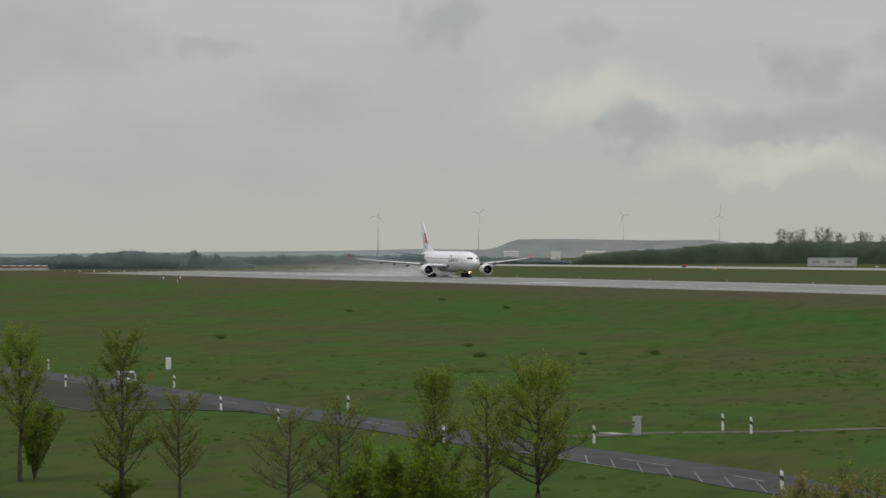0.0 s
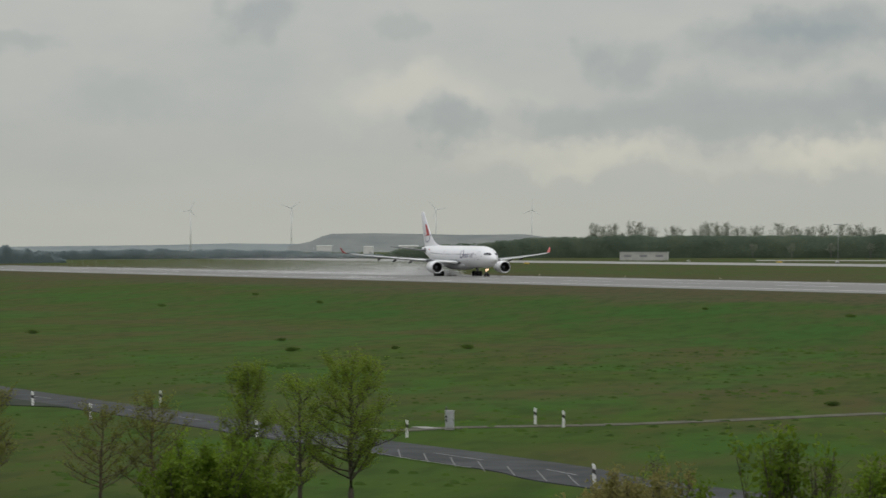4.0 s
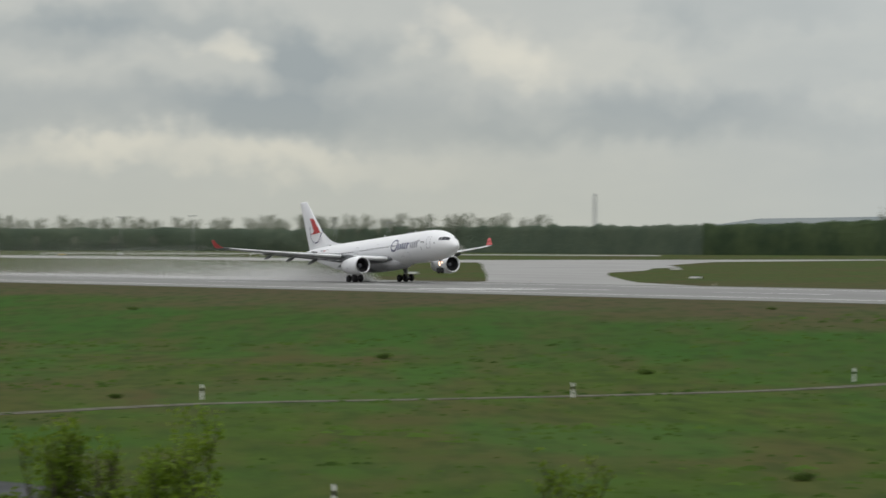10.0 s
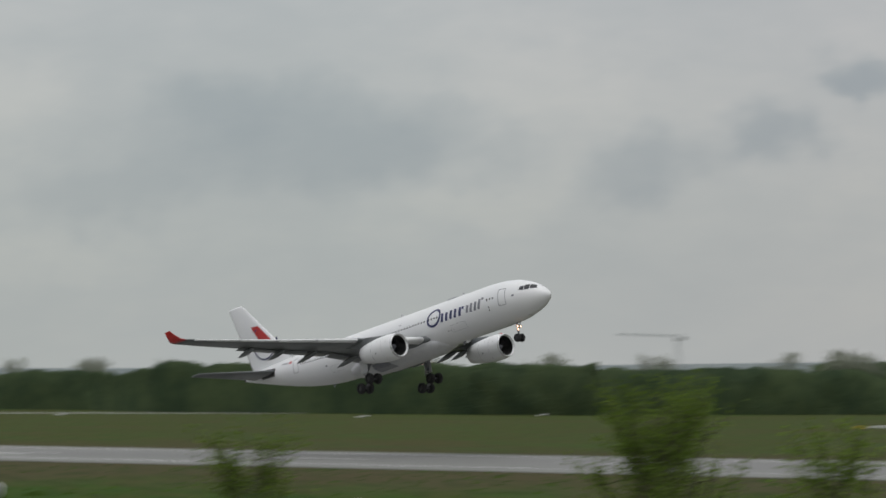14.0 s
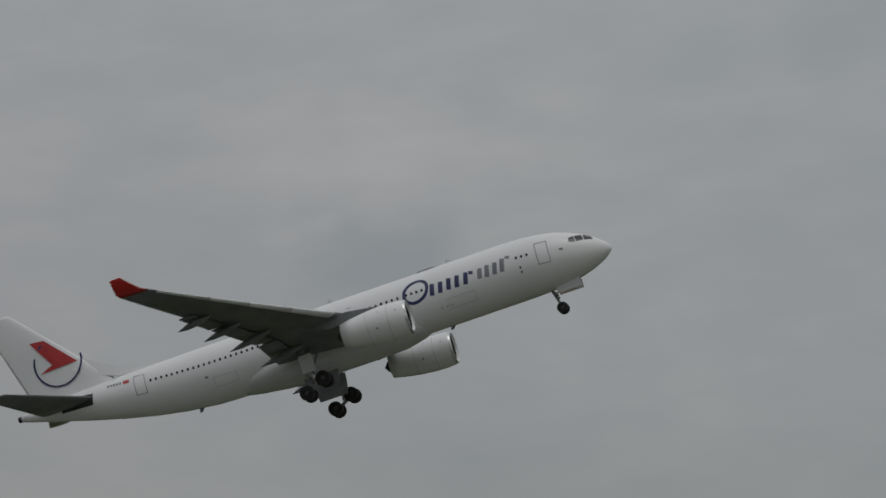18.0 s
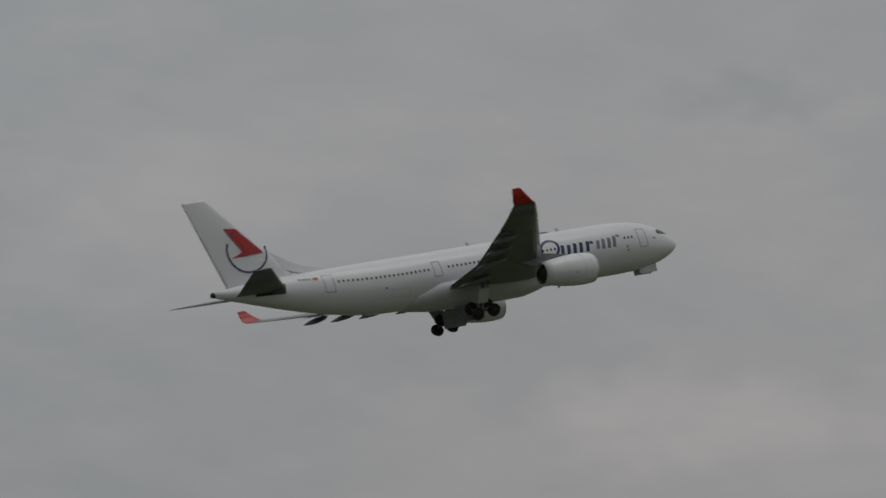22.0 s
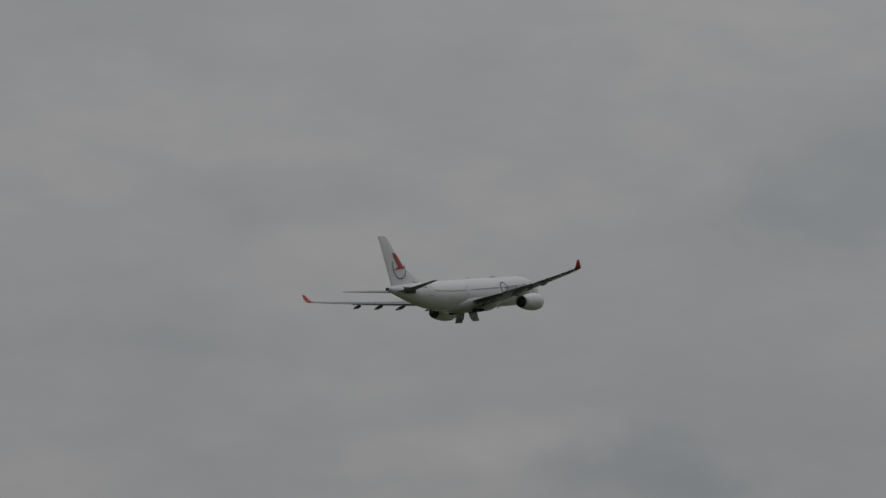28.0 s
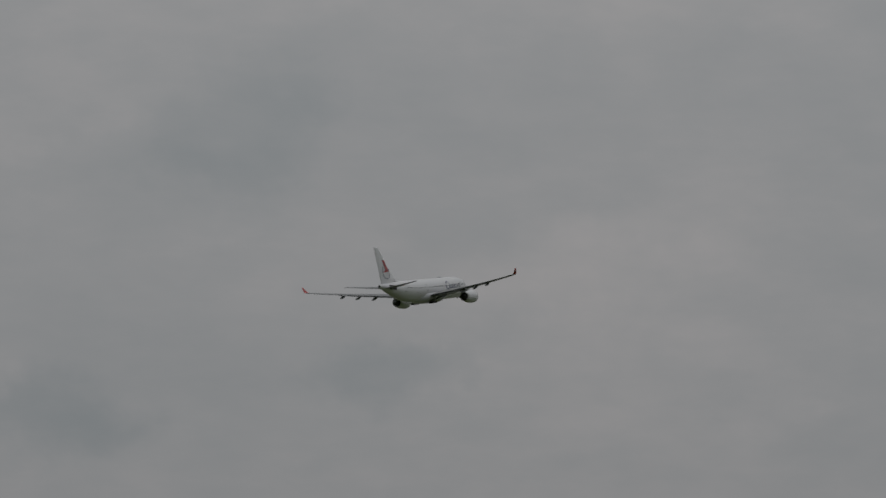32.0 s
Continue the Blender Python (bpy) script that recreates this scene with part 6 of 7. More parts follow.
def ridge(name, line, depth, material, label, category):
    """A far rise of the land whose crest follows (x, y, z)."""
    bm = bmesh.new()
    rows = []
    for x, y, z in line:
        d = Vector((x, y, 0)).normalized() * depth
        rows.append([bm.verts.new(v) for v in ((x - d.x, y - d.y, -0.5), (x - d.x * 0.3, y - d.y * 0.3, z * 0.8), (x, y, z), (x + d.x * 0.5, y + d.y * 0.5, -0.5))])
    for a, b in zip(rows, rows[1:]):
        for i in range(3):
            bm.faces.new((a[i], b[i], b[i + 1], a[i + 1]))
    bmesh.ops.recalc_face_normals(bm, faces=bm.faces)
    return tagged(part(name, bm, material, smooth=True), label, category, kind="structure")


ridge("distant_hill", [(-4301.13, 1323.00, 6.56), (-4293.57, 1347.33, 11.65), (-4289.73, 1359.48, 17.38), (-4286.26, 1370.40, 20.57), (-4270.07, 1420.04, 21.19), (-4239.01, 1510.23, 19.26), (-4215.06, 1575.83, 19.87), (-4206.12, 1599.56, 16.68), (-4164.31, 1705.43, 12.84), (-4098.88, 1857.19, 6.16), (-3976.03, 2107.42, -7.57)], 120, HAZED_HILL, "long flat-topped hazy hill on the horizon", "hill")
ridge("distant_woods", [(-4700, 300, 9), (-4655.19, 647.49, 4.00), (-4611.88, 905.84, 4.59), (-4569.53, 1099.71, 6.53), (-4536.63, 1228.42, 7.84), (-4511.40, 1318.06, 9.82), (-4490.33, 1388.15, 9.14), (-4459.85, 1483.15, 10.46)], 100, HAZED_WOODS, "low hazy woods on the horizon", "woods")
ridge("distant_woods", [(-3936.23, 2380.35, 18.44), (-3843.93, 2526.70, 20.15), (-3725.51, 2524.00, 28.79), (-3497.54, 2669.69, 31.99), (-3317.51, 2735.72, 31.35), (-2928.72, 3010.41, 34.31), (-2657.96, 3251.96, 39.49), (-2423.43, 3430.31, 39.90), (-2449.78, 3411.53, 32.36), (-2169.89, 3596.05, 30.31), (-1400, 3900, 15), (0, 4300, 15), (1500, 4300, 15)], 100, HAZED_WOODS, "low hazy woods on the horizon", "woods")
flat("spring_field", [(-1330, 1500), (-1000, 1500), (-1000, 2050), (-1700, 2050)], 0.3, FIELD, "bright green crop field beyond the wood", "field")
ridge("spring_rise", [(-1045.09, 1263.88, 7.04), (-1032.54, 1274.16, 8.66), (-1016.24, 1287.19, 8.90), (-997.95, 1301.42, 8.91), (-986.89, 1309.83, 7.06)], 120, FIELD, "gently rising bright green crop field", "field")
ridge("spring_rise", [(-731.71, 1074.52, 1.13), (-716.55, 1084.69, 4.80), (-698.55, 1096.37, 7.00), (-647.29, 1127.39, 7.75), (-584.77, 1161.05, 7.42)], 90, FIELD, "gently rising bright green crop field", "field")


def crown_tree(seed):
    """A field tree about 9 m high: a short trunk, limbs fanning upwards and an open, domed crown of twigs and small leaves."""
    rnd = random.Random(seed)
    top = tagged(new("field_tree"), "tall open-crowned tree standing above the wood", "tree", group="row of tall trees")
    t, w, c = Geo(), Geo(), Geo()
    t.tube([Vector((0, 0, 0)), Vector((0.1, 0, 2.2)), Vector((0.0, 0.1, 4.6))], [0.22, 0.17, 0.08], 6)
    for k in range(13):
        az, lean = k * 2.4 + rnd.uniform(-0.3, 0.3), rnd.uniform(0.15, 1.0)
        tip = Vector((math.cos(az) * 3.1 * lean, math.sin(az) * 3.1 * lean, 4.0 + 5.0 * math.sqrt(max(0.05, 1 - lean * lean * 0.9)) * rnd.uniform(0.85, 1.03)))
        s = Vector((0, 0, rnd.uniform(1.8, 3.6)))
        mid = s.lerp(tip, 0.5) + Vector((math.cos(az), math.sin(az), 0)) * 0.5 * lean
        w.tube([s, mid, tip], [0.05, 0.03, 0.008], 4)
        for j in range(12):
            u = rnd.uniform(0.3, 1.0)
            p = s.lerp(mid, u * 2) if u < 0.5 else mid.lerp(tip, u * 2 - 1)
            d = Vector((rnd.gauss(0, 0.6) + math.cos(az) * 0.4, rnd.gauss(0, 0.6) + math.sin(az) * 0.4, rnd.uniform(0.3, 1.2))).normalized() * rnd.uniform(0.6, 1.5)
            if p.z + d.z > 9.2:
                d *= 0.4
            w.tube([p, p + d], [0.014, 0.005], 3)
            for _ in range(17):
                q = p + d * rnd.uniform(0.2, 1.1) + Vector((rnd.gauss(0, 0.22), rnd.gauss(0, 0.22), rnd.gauss(0, 0.2)))
                if q.z > 2.9:
                    c.leaf(q, rnd.uniform(0.13, 0.30), rnd)
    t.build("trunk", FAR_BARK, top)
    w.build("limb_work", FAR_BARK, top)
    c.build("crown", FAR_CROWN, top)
    return top


variants = [crown_tree(200 + k) for k in range(4)]
ROW = [
    (-2295, 905, 21.3), (-2284, 911, 20.7), (-2292, 931, 21.9), (-2311, 948, 19.0), (-2273, 948, 19.4), (-2270, 965, 20.2), (-2258, 967, 21.4), (-2300, 994, 21.5),
    (-2290, 999, 19.3), (-2252, 994, 19.2), (-2270, 1018, 21.1), (-2279, 1031, 19.6), (-2233, 1021, 18.9), (-2261, 1044, 20.0), (-2229, 1042, 20.2), (-2220, 1048, 20.3),
    (-2259, 1076, 18.9), (-2221, 1075, 20.1), (-2232, 1090, 18.8), (-2241, 1110, 19.0), (-2215, 1104, 20.2), (-2209, 1118, 19.9), (-2198, 1123, 21.4), (-2180, 1124, 19.0),
    (-2204, 1153, 21.9), (-2196, 1157, 21.0), (-2181, 1160, 20.2), (-2097, 1079, 18.9), (-2083, 1091, 20.8), (-2078, 1096, 20.0), (-2049, 1102, 20.8), (-2016, 1094, 20.7),
    (-1980, 1086, 18.6), (-1952, 1080, 21.2), (-1915, 1071, 18.7), (-1893, 1066, 20.3), (-1852, 1057, 20.2), (-1830, 1052, 20.5), (-1822, 1058, 17.9), (-1820, 1063, 18.3),
    (-1782, 1048, 20.3), (-1801, 1073, 17.6), (-1805, 1085, 19.3), (-1463, 1064, 21.4), (-1413, 1068, 22.0), (-1404, 1075, 21.5), (-1427, 1126, 22.0), (-1362, 1116, 21.7),
    (-1366, 1126, 22.5), (-1295, 1062, 19.5), (-1238, 1054, 20.3), (-1236, 1086, 18.8), (-1209, 1083, 20.4), (-1204, 1099, 20.8), (-1193, 1109, 19.3), (-1114, 1019, 22.5),
    (-1127, 1049, 22.4), (-1089, 1048, 22.4), (-1095, 1032, 20.9), (-1081, 1053, 20.5), (-1046, 1082, 22.1), (-1006, 1038, 21.0), (-997, 1085, 21.0), (-978, 1071, 19.6),
    (-919, 1103, 21.5), (-915, 1103, 21.1), (-970, 1162, 23.3), (-859, 1212, 23.9), (-882, 1253, 25.0), (-999, 1193, 23.5), (-913, 1238, 23.6), (-867, 1263, 23.5),
    (-863, 1277, 23.9), (-856, 1299, 24.9), (-794, 1278, 22.9), (-818, 1325, 23.4), (-1318, 1823, 32.6), (-1308, 1831, 34.5), (-1305, 1845, 34.0), (-1289, 1844, 32.6),
    (-1387, 1772, 29.4), (-1431, 1736, 28.8), (-1303, 1518, 27.1),
]
for i, (x, y, top_z) in enumerate(ROW):
    s = (top_z + 1.0) / 9.3
    w = s * (0.9 + 0.25 * ((i * 7) % 5) / 4)
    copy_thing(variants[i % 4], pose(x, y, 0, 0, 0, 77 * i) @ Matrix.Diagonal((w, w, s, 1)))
for i, v in enumerate(variants):
    v.matrix_basis = pose(-2180 + 12 * i, 960 + 20 * i, 0)


# ---- masts, turbines, crane, buildings ----
def lamp_mast(x, y, z, high):
    top = tagged(new("light_mast"), "slim grey light mast with a short lamp bar", "mast", group="light masts")
    top.matrix_basis = pose(x, y, z, 0, 0, 60)
    bm = bmesh.new()
    tube(bm, [(0, 0, 0), (0, 0, high)], [0.12, 0.06], 8)
    part("pole", bm, PALE_STEEL, top, smooth=True)
    bm = bmesh.new()
    box(bm, 0, 0, high, 3.4, 0.25, 0.25, bevel=0.04)
    part("lamp_bar", bm, STEEL, top)
    for e in (-1.3, 0, 1.3):
        bm = bmesh.new()
        box(bm, e, -0.2, high + 0.2, 0.5, 0.3, 0.28, bevel=0.05)
        part("floodlight", bm, PALE_STEEL, top)
    bm = bmesh.new()
    box(bm, 0, 0, 0.3, 1.6, 1.2, 0.6, bevel=0.06)
    part("foot", bm, CONCRETE, top)


for p, h in (((-1598.85, 744.94), 17), ((-1586.66, 774.13), 17.5), ((-1610.53, 857.88), 16), ((-1659.12, 912.73), 15)):
    lamp_mast(*p, 0, h)


def radio_mast(x, y, top_z, wide, platform):
    """A lattice mast on the ground whose head reaches top_z."""
    top = tagged(new("radio_mast"), "pale lattice radio mast rising behind the wood", "mast", group="radio masts")
    top.matrix_basis = pose(x, y, 0, 0, 0, 20)
    for i in range(3):
        a = 2 * math.pi * i / 3
        bm = bmesh.new()
        tube(bm, [(math.cos(a) * wide, math.sin(a) * wide, 0), (math.cos(a) * wide * 0.55, math.sin(a) * wide * 0.55, top_z)], 0.16, 6)
        part("leg", bm, PALE_STEEL, top)
    n = 16
    for k in range(n):
        z0, z1 = top_z * k / n, top_z * (k + 1) / n
        bm = bmesh.new()
        for i in range(3):
            a, b = 2 * math.pi * i / 3, 2 * math.pi * (i + 1) / 3
            r0, r1 = wide * (1 - 0.45 * k / n), wide * (1 - 0.45 * (k + 1) / n)
            tube(bm, [(math.cos(a) * r0, math.sin(a) * r0, z0), (math.cos(b) * r1, math.sin(b) * r1, z1)], 0.08, 4)
            tube(bm, [(math.cos(a) * r0, math.sin(a) * r0, z0), (math.cos(b) * r0, math.sin(b) * r0, z0)], 0.07, 4)
        part("bracing", bm, PALE_STEEL, top)
    if platform:
        bm = bmesh.new()
        turned(bm, [(0, 0.3), (0, 2.3), (0.25, 2.3), (0.3, 0.3)], Matrix.Translation((0, 0, top_z - 0.8)) @ pose(0, 0, 0, 0, -90, 0), 16, cap=True)
        part("platform", bm, PALE_STEEL, top)
        for a in range(0, 360, 60):
            bm = bmesh.new()
            box(bm, 2.2 * math.cos(radians(a)), 2.2 * math.sin(radians(a)), top_z - 0.2, 0.35, 0.35, 1.6, bevel=0.05)
            part("antenna_panel", bm, PALE_STEEL, top)


for p, w, pf in (((-1666.23, 1032.12, 29.48), 0.9, False), ((-1430.10, 1076.53, 37.36), 0.95, True)):
    radio_mast(p[0], p[1], p[2], w, pf)


def turbine(x, y, hub, turn):
    top = tagged(new("wind_turbine"), "distant pale grey wind turbine in haze", "wind turbine", group="wind turbines")
    top.matrix_basis = pose(x, y, 0, 0, 0, 72)
    bm = bmesh.new()
    tube(bm, [(0, 0, 0), (0, 0, hub)], [0.6, 0.3], 10)
    part("tower", bm, HAZED_WHITE, top, smooth=True)
    bm = bmesh.new()
    box(bm, 0, 0.2, hub + 0.3, 1.1, 2.8, 1.1, bevel=0.15)
    part("nacelle", bm, HAZED_WHITE, top)
    bm = bmesh.new()
    turned(bm, [(0, 0.02), (-0.4, 0.45), (-0.9, 0.55)], Matrix.Translation((0, -2.1, hub + 0.3)) @ pose(0, 0, 0, 0, 0, -90), 10, cap=True)
    part("hub", bm, HAZED_WHITE, top)
    for k in range(3):
        bm = bmesh.new()
        m = Matrix.Translation((0, -1.7, hub + 0.3)) @ pose(0, 0, 0, 0, turn + 120 * k, 0)
        loft(bm, [[m @ Vector((a * c, b * 0.12, z)) for a, b in ((-1, 0), (0.3, 1), (1, 0), (0.3, -1))] for z, c in ((0.3, 0.2), (2.5, 0.34), (8, 0.22), (12.5, 0.06))])
        part("blade", bm, HAZED_WHITE, top)


# white paint toned towards the sky's brightness, haze put into the colour
HAZED_WHITE = surface("hazed_white_paint", (0.60, 0.63, 0.62), (0.68, 0.71, 0.70), 0.05, 0.7)
for p, a in (((-4428.15, 1245.58, 47.56), 20), ((-4395.36, 1356.76, 50.15), 50), ((-4343.36, 1515.00, 48.13), 80), ((-4305.77, 1618.74, 48.06), 5)):
    turbine(p[0], p[1], p[2], a)


def crane():
    top = tagged(new("tower_crane"), "distant grey tower crane with a long jib", "crane")
    x, y, z = (-1478.42, 1629.19, 37.87)
    top.matrix_basis = pose(x, y, 0, 0, 0, 45)
    for a, b in ((-1, -1), (1, -1), (1, 1), (-1, 1)):
        bm = bmesh.new()
        tube(bm, [(a * 0.9, b * 0.9, 0), (a * 0.9, b * 0.9, z)], 0.14, 5)
        part("mast_leg", bm, PALE_STEEL, top)
    n = 14
    bm = bmesh.new()
    for k in range(n):
        z0, z1 = z * k / n, z * (k + 1) / n
        for (a, b), (c, d) in (((-1, -1), (1, -1)), ((1, 1), (-1, 1)), ((-1, 1), (-1, -1)), ((1, -1), (1, 1))):
            tube(bm, [(a * 0.9, b * 0.9, z0), (c * 0.9, d * 0.9, z1)], 0.08, 4)
    part("mast_bracing", bm, PALE_STEEL, top)
    bm = bmesh.new()
    for yy, zz in ((-0.6, 0), (0.6, 0), (0, 1.1)):
        tube(bm, [(3, yy, z + zz), (-34, yy * 0.7, z + 1.2 + zz * 0.7)], 0.16, 5)
    for k in range(18):
        u = -34 * k / 18
        tube(bm, [(u, -0.6, z - u / 30), (u - 0.95, 0, z + 1.1 - u / 34), (u - 1.9, 0.6, z - u / 30)], 0.07, 4)
    part("jib", bm, PALE_STEEL, top)
    bm = bmesh.new()
    box(bm, 3.4, 0, z - 0.8, 2.2, 1.2, 1.8, bevel=0.1)
    part("counterweight", bm, CABINET, top)
    bm = bmesh.new()
    box(bm, -1.6, 0, z - 1.3, 1.4, 1.3, 1.8, bevel=0.1)
    part("cab", bm, CABINET, top)


crane()


def shed(x, y, wide, deep, high, turn, label, bays=5):
    top = tagged(new("airfield_building"), label, "building")
    top.matrix_basis = pose(x, y, 0, 0, 0, turn)
    bm = bmesh.new()
    box(bm, 0, 0, high / 2, wide, deep, high)
    part("wall", bm, CABIN, top)
    bm = bmesh.new()
    box(bm, 0, 0, high + 0.12, wide + 0.5, deep + 0.5, 0.24, bevel=0.05)
    part("roof", bm, CABINET, top)
    for k in range(bays):
        u = (k + 0.5) / bays - 0.5
        bm = bmesh.new()
        box(bm, u * wide, -deep / 2 - 0.03, high * 0.55, wide / bays * 0.45, 0.06, high * 0.3, bevel=0.01)
        part("window", bm, MID_GREY, top)
    bm = bmesh.new()
    box(bm, -wide * 0.46, -deep / 2 - 0.03, 1.05, 1.0, 0.07, 2.1, bevel=0.01)
    part("door", bm, CABINET, top)


p = (-1928.76, 787.68)
shed(*p, 25, 7, 4.2, 62, "long low white equipment building by the taxiway", 3)
p = (-1697.66, 961.32)
shed(*p, 7.5, 4, 3.0, 55, "small white equipment cabin behind the taxiway", 2)
q = Vector(p).normalized() * 6
shed(p[0] + q.x, p[1] + q.y, 5.6, 4, 6.4, 55, "tall white equipment container behind the taxiway", 1)
p = (-1780.09, 1018.32)
shed(*p, 7.6, 3.6, 3.6, 55, "white container with open end behind the taxiway", 3)


def hall(x, y, wide, high):
    """A plain white hall with a shallow gable and a wide door, far off."""
    top = tagged(new("hall"), "distant plain white hall before the hill", "building", group="distant halls")
    top.matrix_basis = pose(x, y, 0, 0, 0, 72)
    bm = bmesh.new()
    box(bm, 0, 0, high / 2, wide, 8, high)
    part("wall", bm, POST_WHITE, top)
    bm = bmesh.new()
    loft(bm, [[Vector((e * (wide / 2 + 0.2), v, z)) for v, z in ((-4.2, high), (4.2, high), (0, high + 0.5))] for e in (-1, 1)])
    bmesh.ops.recalc_face_normals(bm, faces=bm.faces)
    part("roof", bm, CABIN, top)
    bm = bmesh.new()
    box(bm, wide * 0.2, -4.02, 1.6, wide * 0.25, 0.06, 3.2, bevel=0.01)
    part("door", bm, CABINET, top)


for x, y, w, h in ((-2770, 880, 11, 7.2), (-2752, 908, 7, 6.8), (-2738, 934, 14, 7.4)):
    hall(x, y, w, h)


def shelter_row():
    """Low shelters side by side at the runway's end, with white roof edges over a dull red band."""
    top = tagged(new("shelter_row"), "low white shelter row with a dull red band", "building")
    top.matrix_basis = pose(-1632, 304, 0, 0, 0, 75)
    bm = bmesh.new()
    box(bm, 0, 0, 0.55, 26, 4, 1.1, bevel=0.04)
    part("wall", bm, CABIN, top)
    bm = bmesh.new()
    box(bm, 0, 0, 1.4, 25.6, 3.6, 0.6, bevel=0.03)
    part("band", bm, DULL_RED, top, "dull red band")
    for k in range(8):
        bm = bmesh.new()
        box(bm, -11.4 + 3.25 * k, -0.2, 1.9, 2.2, 4.2, 0.45, bevel=0.06)
        part("roof_panel", bm, POST_WHITE, top)


shelter_row()


def red_trailer():
    top = tagged(new("red_container"), "red container standing at the edge of the wood", "container")
    x, y = (-636.23, 784.23)
    top.matrix_basis = pose(x, y, 0, 0, 0, 45)
    bm = bmesh.new()
    box(bm, 0, 0, 1.7, 5.0, 2.3, 2.2, bevel=0.06)
    part("box_body", bm, DULL_RED, top)
    bm = bmesh.new()
    box(bm, 0, 0, 0.45, 4.8, 2.0, 0.3)
    for a in (-2.0, 2.0):
        box(bm, a, 0, 0.2, 0.5, 1.8, 0.4)
    part("skid", bm, DARK_METAL, top)


red_trailer()
ribbon_pts = [(-613.48, 781.75), (-584.40, 764.44), (-539.19, 726.22), (-479.30, 678.30), (-529.50, 830.98)]
flat("apron_strip", [(a[0] - 8, a[1] + 4) for a in ribbon_pts] + [(a[0] + 22, a[1] - 70) for a in ribbon_pts[::-1]], 0.05, CONCRETE, "pale concrete strip at the far side", "taxiway")

flat("perimeter_apron", [(-1840, 812), (-1818, 838), (-1774, 861), (-1733, 878), (-1663, 887), (-1560, 905), (-1440, 925), (-1512, 971), (-1638, 950), (-1746, 931), (-1820, 922), (-1863, 904), (-1909, 880), (-1932, 853)], 0.05, CONCRETE, "long pale concrete apron before the wood", "taxiway")


def house_and_tower():
    """Two far buildings whose tops show over the wood."""
    top = tagged(new("house"), "distant house with a steep red tiled roof", "house")
    top.matrix_basis = pose(-1079, 1044, 0, 0, 0, 30)
    bm = bmesh.new()
    box(bm, 0, 0, 9.1, 6.0, 8.0, 18.2)
    part("wall", bm, CABIN, top)
    bm = bmesh.new()
    loft(bm, [[Vector((x, y, z)) for x, z in ((-3.4, 18.0), (3.4, 18.0), (0.6, 21.8), (-0.6, 21.8))] for y in (-4.3, 4.3)])
    bmesh.ops.recalc_face_normals(bm, faces=bm.faces)
    roof = part("roof", bm, ROOF_RED, top, "faded red tiled roof")
    bm = bmesh.new()
    box(bm, 0.2, 2.0, 22.0, 0.7, 0.7, 1.6, bevel=0.04)
    part("chimney", bm, MID_GREY, roof)
    for k in (-1.6, 1.6):
        bm = bmesh.new()
        box(bm, k, -4.03, 16.4, 1.1, 0.06, 1.5, bevel=0.02)
        part("window", bm, MID_GREY, top)
    top = tagged(new("tower"), "distant grey concrete tower with a flat cap", "tower")
    top.matrix_basis = pose(-1123, 1070, 0, 0, 0, 40)
    bm = bmesh.new()
    tube(bm, [(0, 0, 0), (0, 0, 24.2)], [2.2, 1.9], 16)
    part("shaft", bm, MID_GREY, top, smooth=True)
    bm = bmesh.new()
    tube(bm, [(0, 0, 24.2), (0, 0, 25.0)], 2.15, 16)
    part("cap", bm, STEEL, top)
    bm = bmesh.new()
    tube(bm, [(-1.0, 0, 25.0), (-1.0, 0, 26.4)], 0.35, 8)
    part("vent", bm, STEEL, top)


ROOF_RED = surface("faded_roof_tiles", (0.34, 0.17, 0.15), (0.42, 0.22, 0.19), 0.6, 0.8)
house_and_tower()


# ---- spray behind the wheels ----
def spray_piece(seed, start, length, low, high, half, count):
    """Fine drops thrown up behind the wheels: a long thin veil, densest near them."""
    rng = np.random.default_rng(seed)
    u = 1 - np.sqrt(1 - rng.random(count) ** 1.15)
    tall = low + (high - low) * np.minimum(u * 2.2, 1)
    drift = 0.75 + 0.25 * np.sin(u * length * 0.11 + seed) * np.sin(u * length * 0.37 + 2 * seed)
    up = tall * drift * rng.random(count) ** 2.6
    mid = np.stack([-start - u * length, rng.normal(0, 1, count) * half * (0.35 + u), up + 0.05], 1)
    size = rng.uniform(0.014, 0.030, (count, 1, 1))
    v = mid[:, None, :] + rng.normal(0, 1, (count, 3, 3)) * size
    v[:, :, 2] = np.maximum(v[:, :, 2], 0.06)
    me = bpy.data.meshes.new("spray")
    me.vertices.add(count * 3)
    me.vertices.foreach_set("co", v.reshape(-1))
    me.loops.add(count * 3)
    me.loops.foreach_set("vertex_index", np.arange(count * 3))
    me.polygons.add(count)
    me.polygons.foreach_set("loop_start", np.arange(count) * 3)
    me.update(calc_edges=True)
    me.materials.append(SPRAY)
    return tagged(new("spray", me), "thin white spray of water trailing behind the wheels", "spray", kind="stuff")


MOVING["spray"] = [spray_piece(51, 2, 55, 1.4, 5.5, 4.0, 260000), spray_piece(52, 12, 170, 2.0, 8.5, 8.0, 380000), spray_piece(53, 30, 380, 2.6, 9.0, 12.0, 260000)]


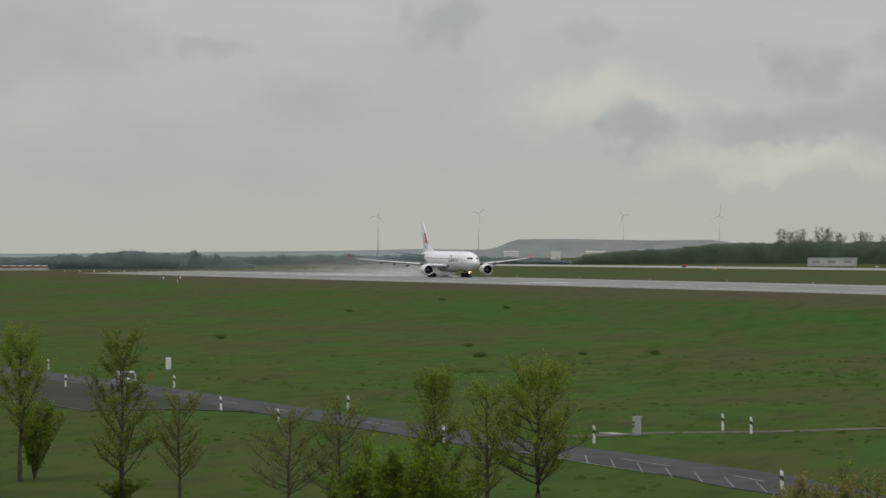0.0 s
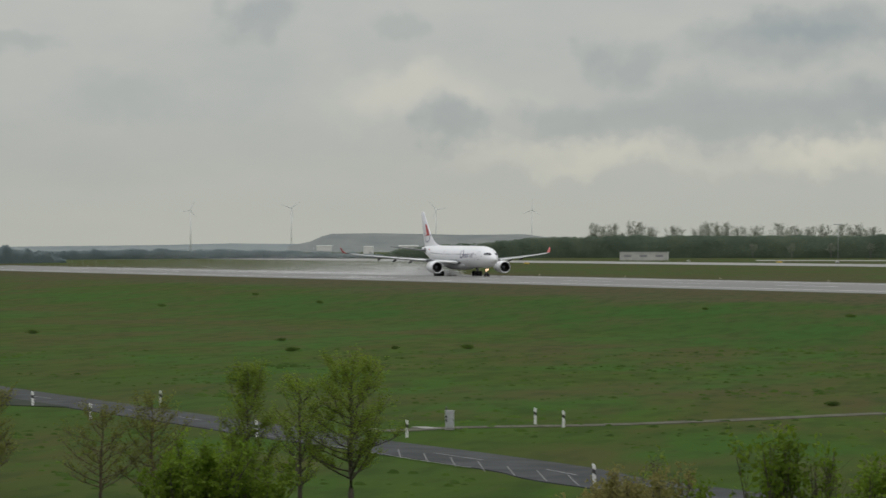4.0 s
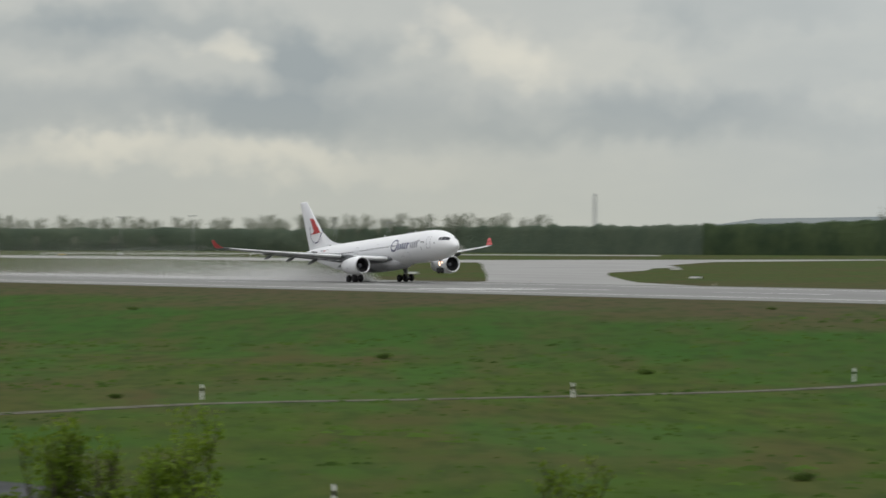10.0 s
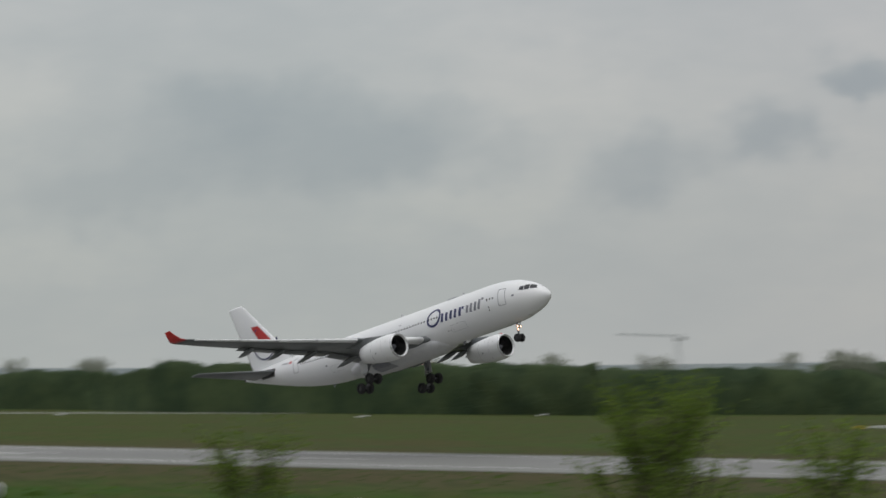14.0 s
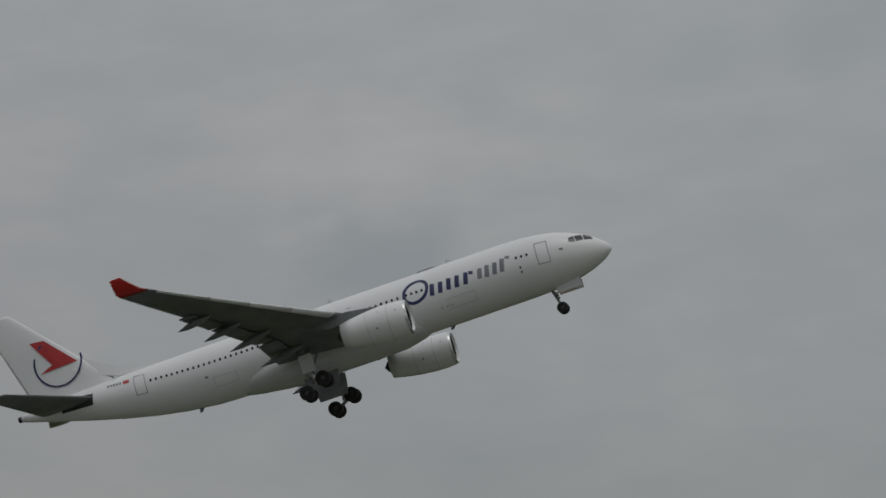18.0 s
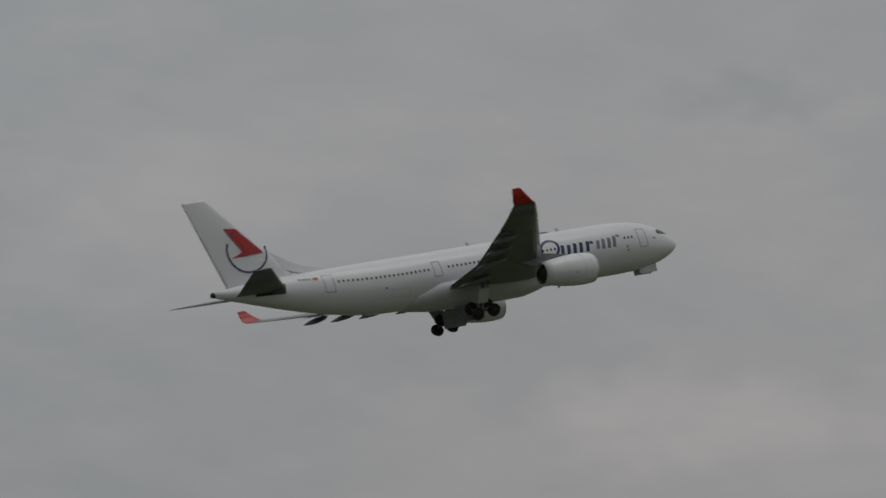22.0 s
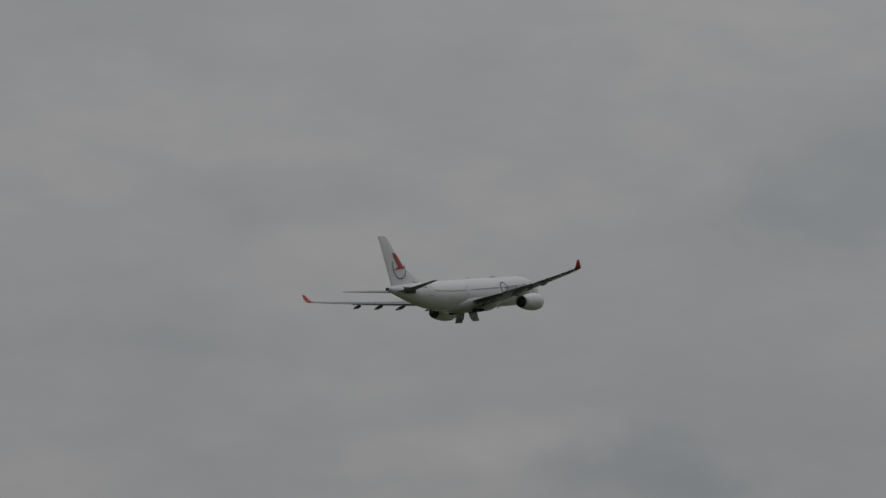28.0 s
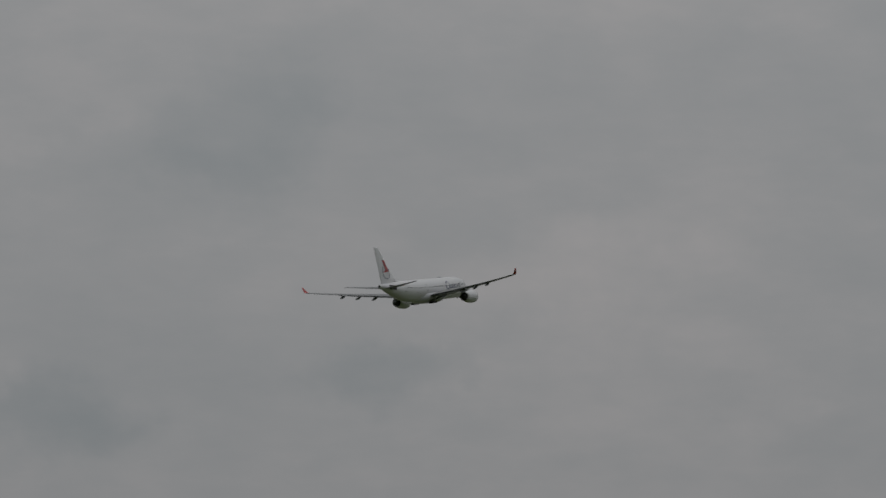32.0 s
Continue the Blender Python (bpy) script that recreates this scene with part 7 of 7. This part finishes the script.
def motions():
    plane = MOVING["plane"]
    FLIGHT = [
        (0, pose(-1176.49, 353.50, 0.00, 0.09, 0.29, 0.00)),
        (2.5, pose(-1067.11, 353.07, 0.00, -0.05, 0.08, -0.05)),
        (4.5, pose(-968.94, 353.05, 0.00, 0.14, 0.29, -0.03)),
        (7, pose(-831.01, 353.24, 0.00, -0.08, 0.15, 0.19)),
        (9, pose(-709.05, 353.25, 0.00, 0.14, -1.42, 0.10)),
        (10.5, pose(-612.32, 353.22, 0.25, 0.62, -5.80, 0.49)),
        (12, pose(-509.21, 353.24, 1.77, 1.38, -8.94, 0.34)),
        (13, pose(-439.31, 352.95, 4.47, 1.05, -10.61, -0.01)),
        (13.5, pose(-403.97, 352.85, 6.52, 0.76, -11.90, -0.18)),
        (14, pose(-368.01, 352.83, 9.27, 0.48, -13.25, -0.32)),
        (14.5, pose(-331.79, 352.85, 12.57, 0.26, -14.48, -0.45)),
        (15, pose(-295.05, 352.93, 16.54, 0.07, -15.44, -0.53)),
        (15.5, pose(-258.46, 353.02, 20.91, -0.12, -16.27, -0.61)),
        (17.5, pose(-116.90, 353.11, 46.22, -0.89, -16.95, -0.70)),
        (18, pose(-81.54, 352.94, 52.93, -0.96, -17.10, -0.63)),
        (18.5, pose(-46.05, 352.77, 59.68, -0.92, -17.18, -0.50)),
        (19, pose(-10.44, 352.61, 66.40, -0.78, -17.18, -0.31)),
        (19.5, pose(25.29, 352.45, 73.08, -0.56, -17.15, -0.08)),
        (20, pose(61.06, 352.31, 79.76, -0.36, -17.08, 0.13)),
        (20.5, pose(96.79, 352.20, 86.49, -0.29, -16.70, 0.25)),
        (21, pose(132.51, 352.11, 93.12, -0.24, -16.22, 0.30)),
        (21.5, pose(168.23, 352.05, 99.68, -0.15, -15.77, 0.32)),
        (22, pose(203.97, 352.01, 106.22, -0.06, -15.42, 0.31)),
        (22.5, pose(239.71, 351.98, 112.76, -0.04, -15.22, 0.29)),
        (23, pose(275.47, 351.98, 119.28, -0.06, -15.14, 0.25)),
        (23.5, pose(311.27, 351.99, 125.80, -0.06, -15.14, 0.19)),
        (24, pose(347.12, 352.03, 132.31, -0.10, -15.16, 0.11)),
        (24.5, pose(383.04, 352.08, 138.85, -0.18, -15.17, 0.05)),
        (26.5, pose(526.56, 352.67, 164.66, -0.87, -14.71, -0.07)),
        (27, pose(562.78, 352.92, 171.06, -0.36, -14.53, -0.21)),
        (28, pose(635.61, 353.48, 183.93, 0.58, -14.24, -0.48)),
        (29, pose(708.91, 354.10, 197.00, 0.62, -14.21, -0.77)),
        (30, pose(782.75, 354.75, 210.27, 0.29, -14.16, -0.99)),
        (31, pose(857.08, 355.42, 223.68, 0.10, -14.11, -1.26)),
        (32, pose(931.97, 356.11, 237.25, 0.10, -14.31, -1.73)),
    ]
    walk(plane, FLIGHT)
    for side in (-1, 1):
        leg, bogie, gd, piston = MOVING[side]
        piv = body(28.85, side * 4.9, -2.0)
        turn = [(0, 0), (20.0, 0), (20.8, 8), (21.5, 25), (22.1, 36), (23, 46), (24, 62), (25.5, 86), (32, 86)]
        drop = [(0, 0), (9.0, 0), (10.5, 0.22), (11.5, 0.75), (19.6, 0.75), (21, 0.5), (22.5, 0.1), (24, 0), (32, 0)]
        tilt = [(0, 0), (11.2, 0), (12.4, 26), (19.6, 26), (21, 14), (22.5, 0), (32, 0)]

        def at(table, t):
            for (a, u), (b, w) in zip(table, table[1:]):
                if a <= t <= b:
                    return u + (w - u) * (t - a) / (b - a)
            return table[-1][1]
        times = sorted({t for t, _ in turn + tilt + drop})
        walk(leg, [(t, Matrix.Translation(piv) @ pose(0, 0, 0, -side * at(turn, t), 0, 0)) for t in times])
        walk(bogie, [(t, Matrix.Translation(piv) @ pose(0, 0, 0, -side * at(turn, t), 0, 0) @ pose(0, side * 0.44, -2.5 - at(drop, t), 0, -at(tilt, t), 0)) for t in times])
        walk(piston, [(t, Matrix.Translation(piv) @ pose(0, 0, 0, -side * at(turn, t), 0, 0) @ pose(0, side * 0.44, -2.5 - at(drop, t))) for t in times])
        hinge = body(28.9, side * 1.3, -3.40)
        swing = [(0, -24), (15.6, -24), (16.4, 25), (17.2, 74), (30.3, 74), (30.9, 25), (31.5, -24), (32, -24)]
        walk(gd, [(t, Matrix.Translation(hinge) @ pose(0, 0, 0, -side * a, 0, 0)) for t, a in swing])
    # the wings bend upwards as they take the weight; angles fit the camera's view
    for side in (-1, 1):
        root = Matrix.Translation(body(27, side * 2.6, -1.5))
        walk(MOVING["wing", side], [(s, root @ pose(0, 0, 0, side * a, 0, 0) @ root.inverted()) for s, a in ((0, -2.4), (2.5, -2.3), (6, -1.8), (8, -1.0), (10, 0.0), (12.5, 0.6), (15, 1.1), (17.5, 1.8), (19, 1.9), (21, 1.2), (23, 0.4), (26, 0.2), (32, 0.2))])
    # the nose doors stay shut until the gear is raised
    for side in (-1, 1):
        hinge = Matrix.Translation(body(4.9, side * 0.55, -2.40))
        walk(MOVING["nose_door", side], [(t, hinge @ pose(0, 0, 0, -side * a, 0, 0)) for t, a in ((0, 88), (15.8, 88), (16.4, 44), (17.0, 0), (24.0, 0), (24.6, 44), (25.2, 88), (32, 88))])
    npiv = body(6.65, 0, -2.5)
    walk(MOVING["nose"], [(t, Matrix.Translation(npiv) @ pose(0, 0, 0, 0, a, 0)) for t, a in ((0, 0), (15.6, 0), (17.5, -10), (19, -28), (20, -40), (20.8, -55), (21.5, -78), (22.2, -92), (32, -92))])

    # the spray follows the main wheels, and settles once they have left the ground
    for k, ob in enumerate(MOVING["spray"]):
        rows = [(t, Matrix.Translation((m.translation.x - 3, m.translation.y, 0.0))) for t, m in FLIGHT if t <= 10.6]
        t1, x1 = rows[-1][0], rows[-1][1].translation.x
        y1 = rows[-1][1].translation.y
        for dt, dx, dz in ((0.7, 48, 0.0), (1.4, 80, -0.5), (2.0, 96, -1.6), (2.8, 108, -3.8), (4.0, 116, -12.0), (21.4, 120, -12.0)):
            rows.append((t1 + dt, Matrix.Translation((x1 + dx, y1, dz))))
        walk(ob, rows)

    # the off-roader rolls along the service road and draws up at its far end
    DRIVE = [(0, -327.4), (1, -331.9), (2, -336.4), (2.6, -339.0), (3.2, -341.1), (4.0, -342.3), (32, -342.3)]
    walk(MOVING["car"], [(t, pose(x, 70.0, -3.43, 0, 0, 179)) for t, x in DRIVE])
    for w, x, y in MOVING["car_wheels"]:
        steps = [k / 10 for k in range(41)] + [32]
        walk(w, [(t, pose(x, y, 0.34, 0, math.degrees((DRIVE[0][1] - at(DRIVE, t)) / 0.34), 0)) for t in steps])


motions()
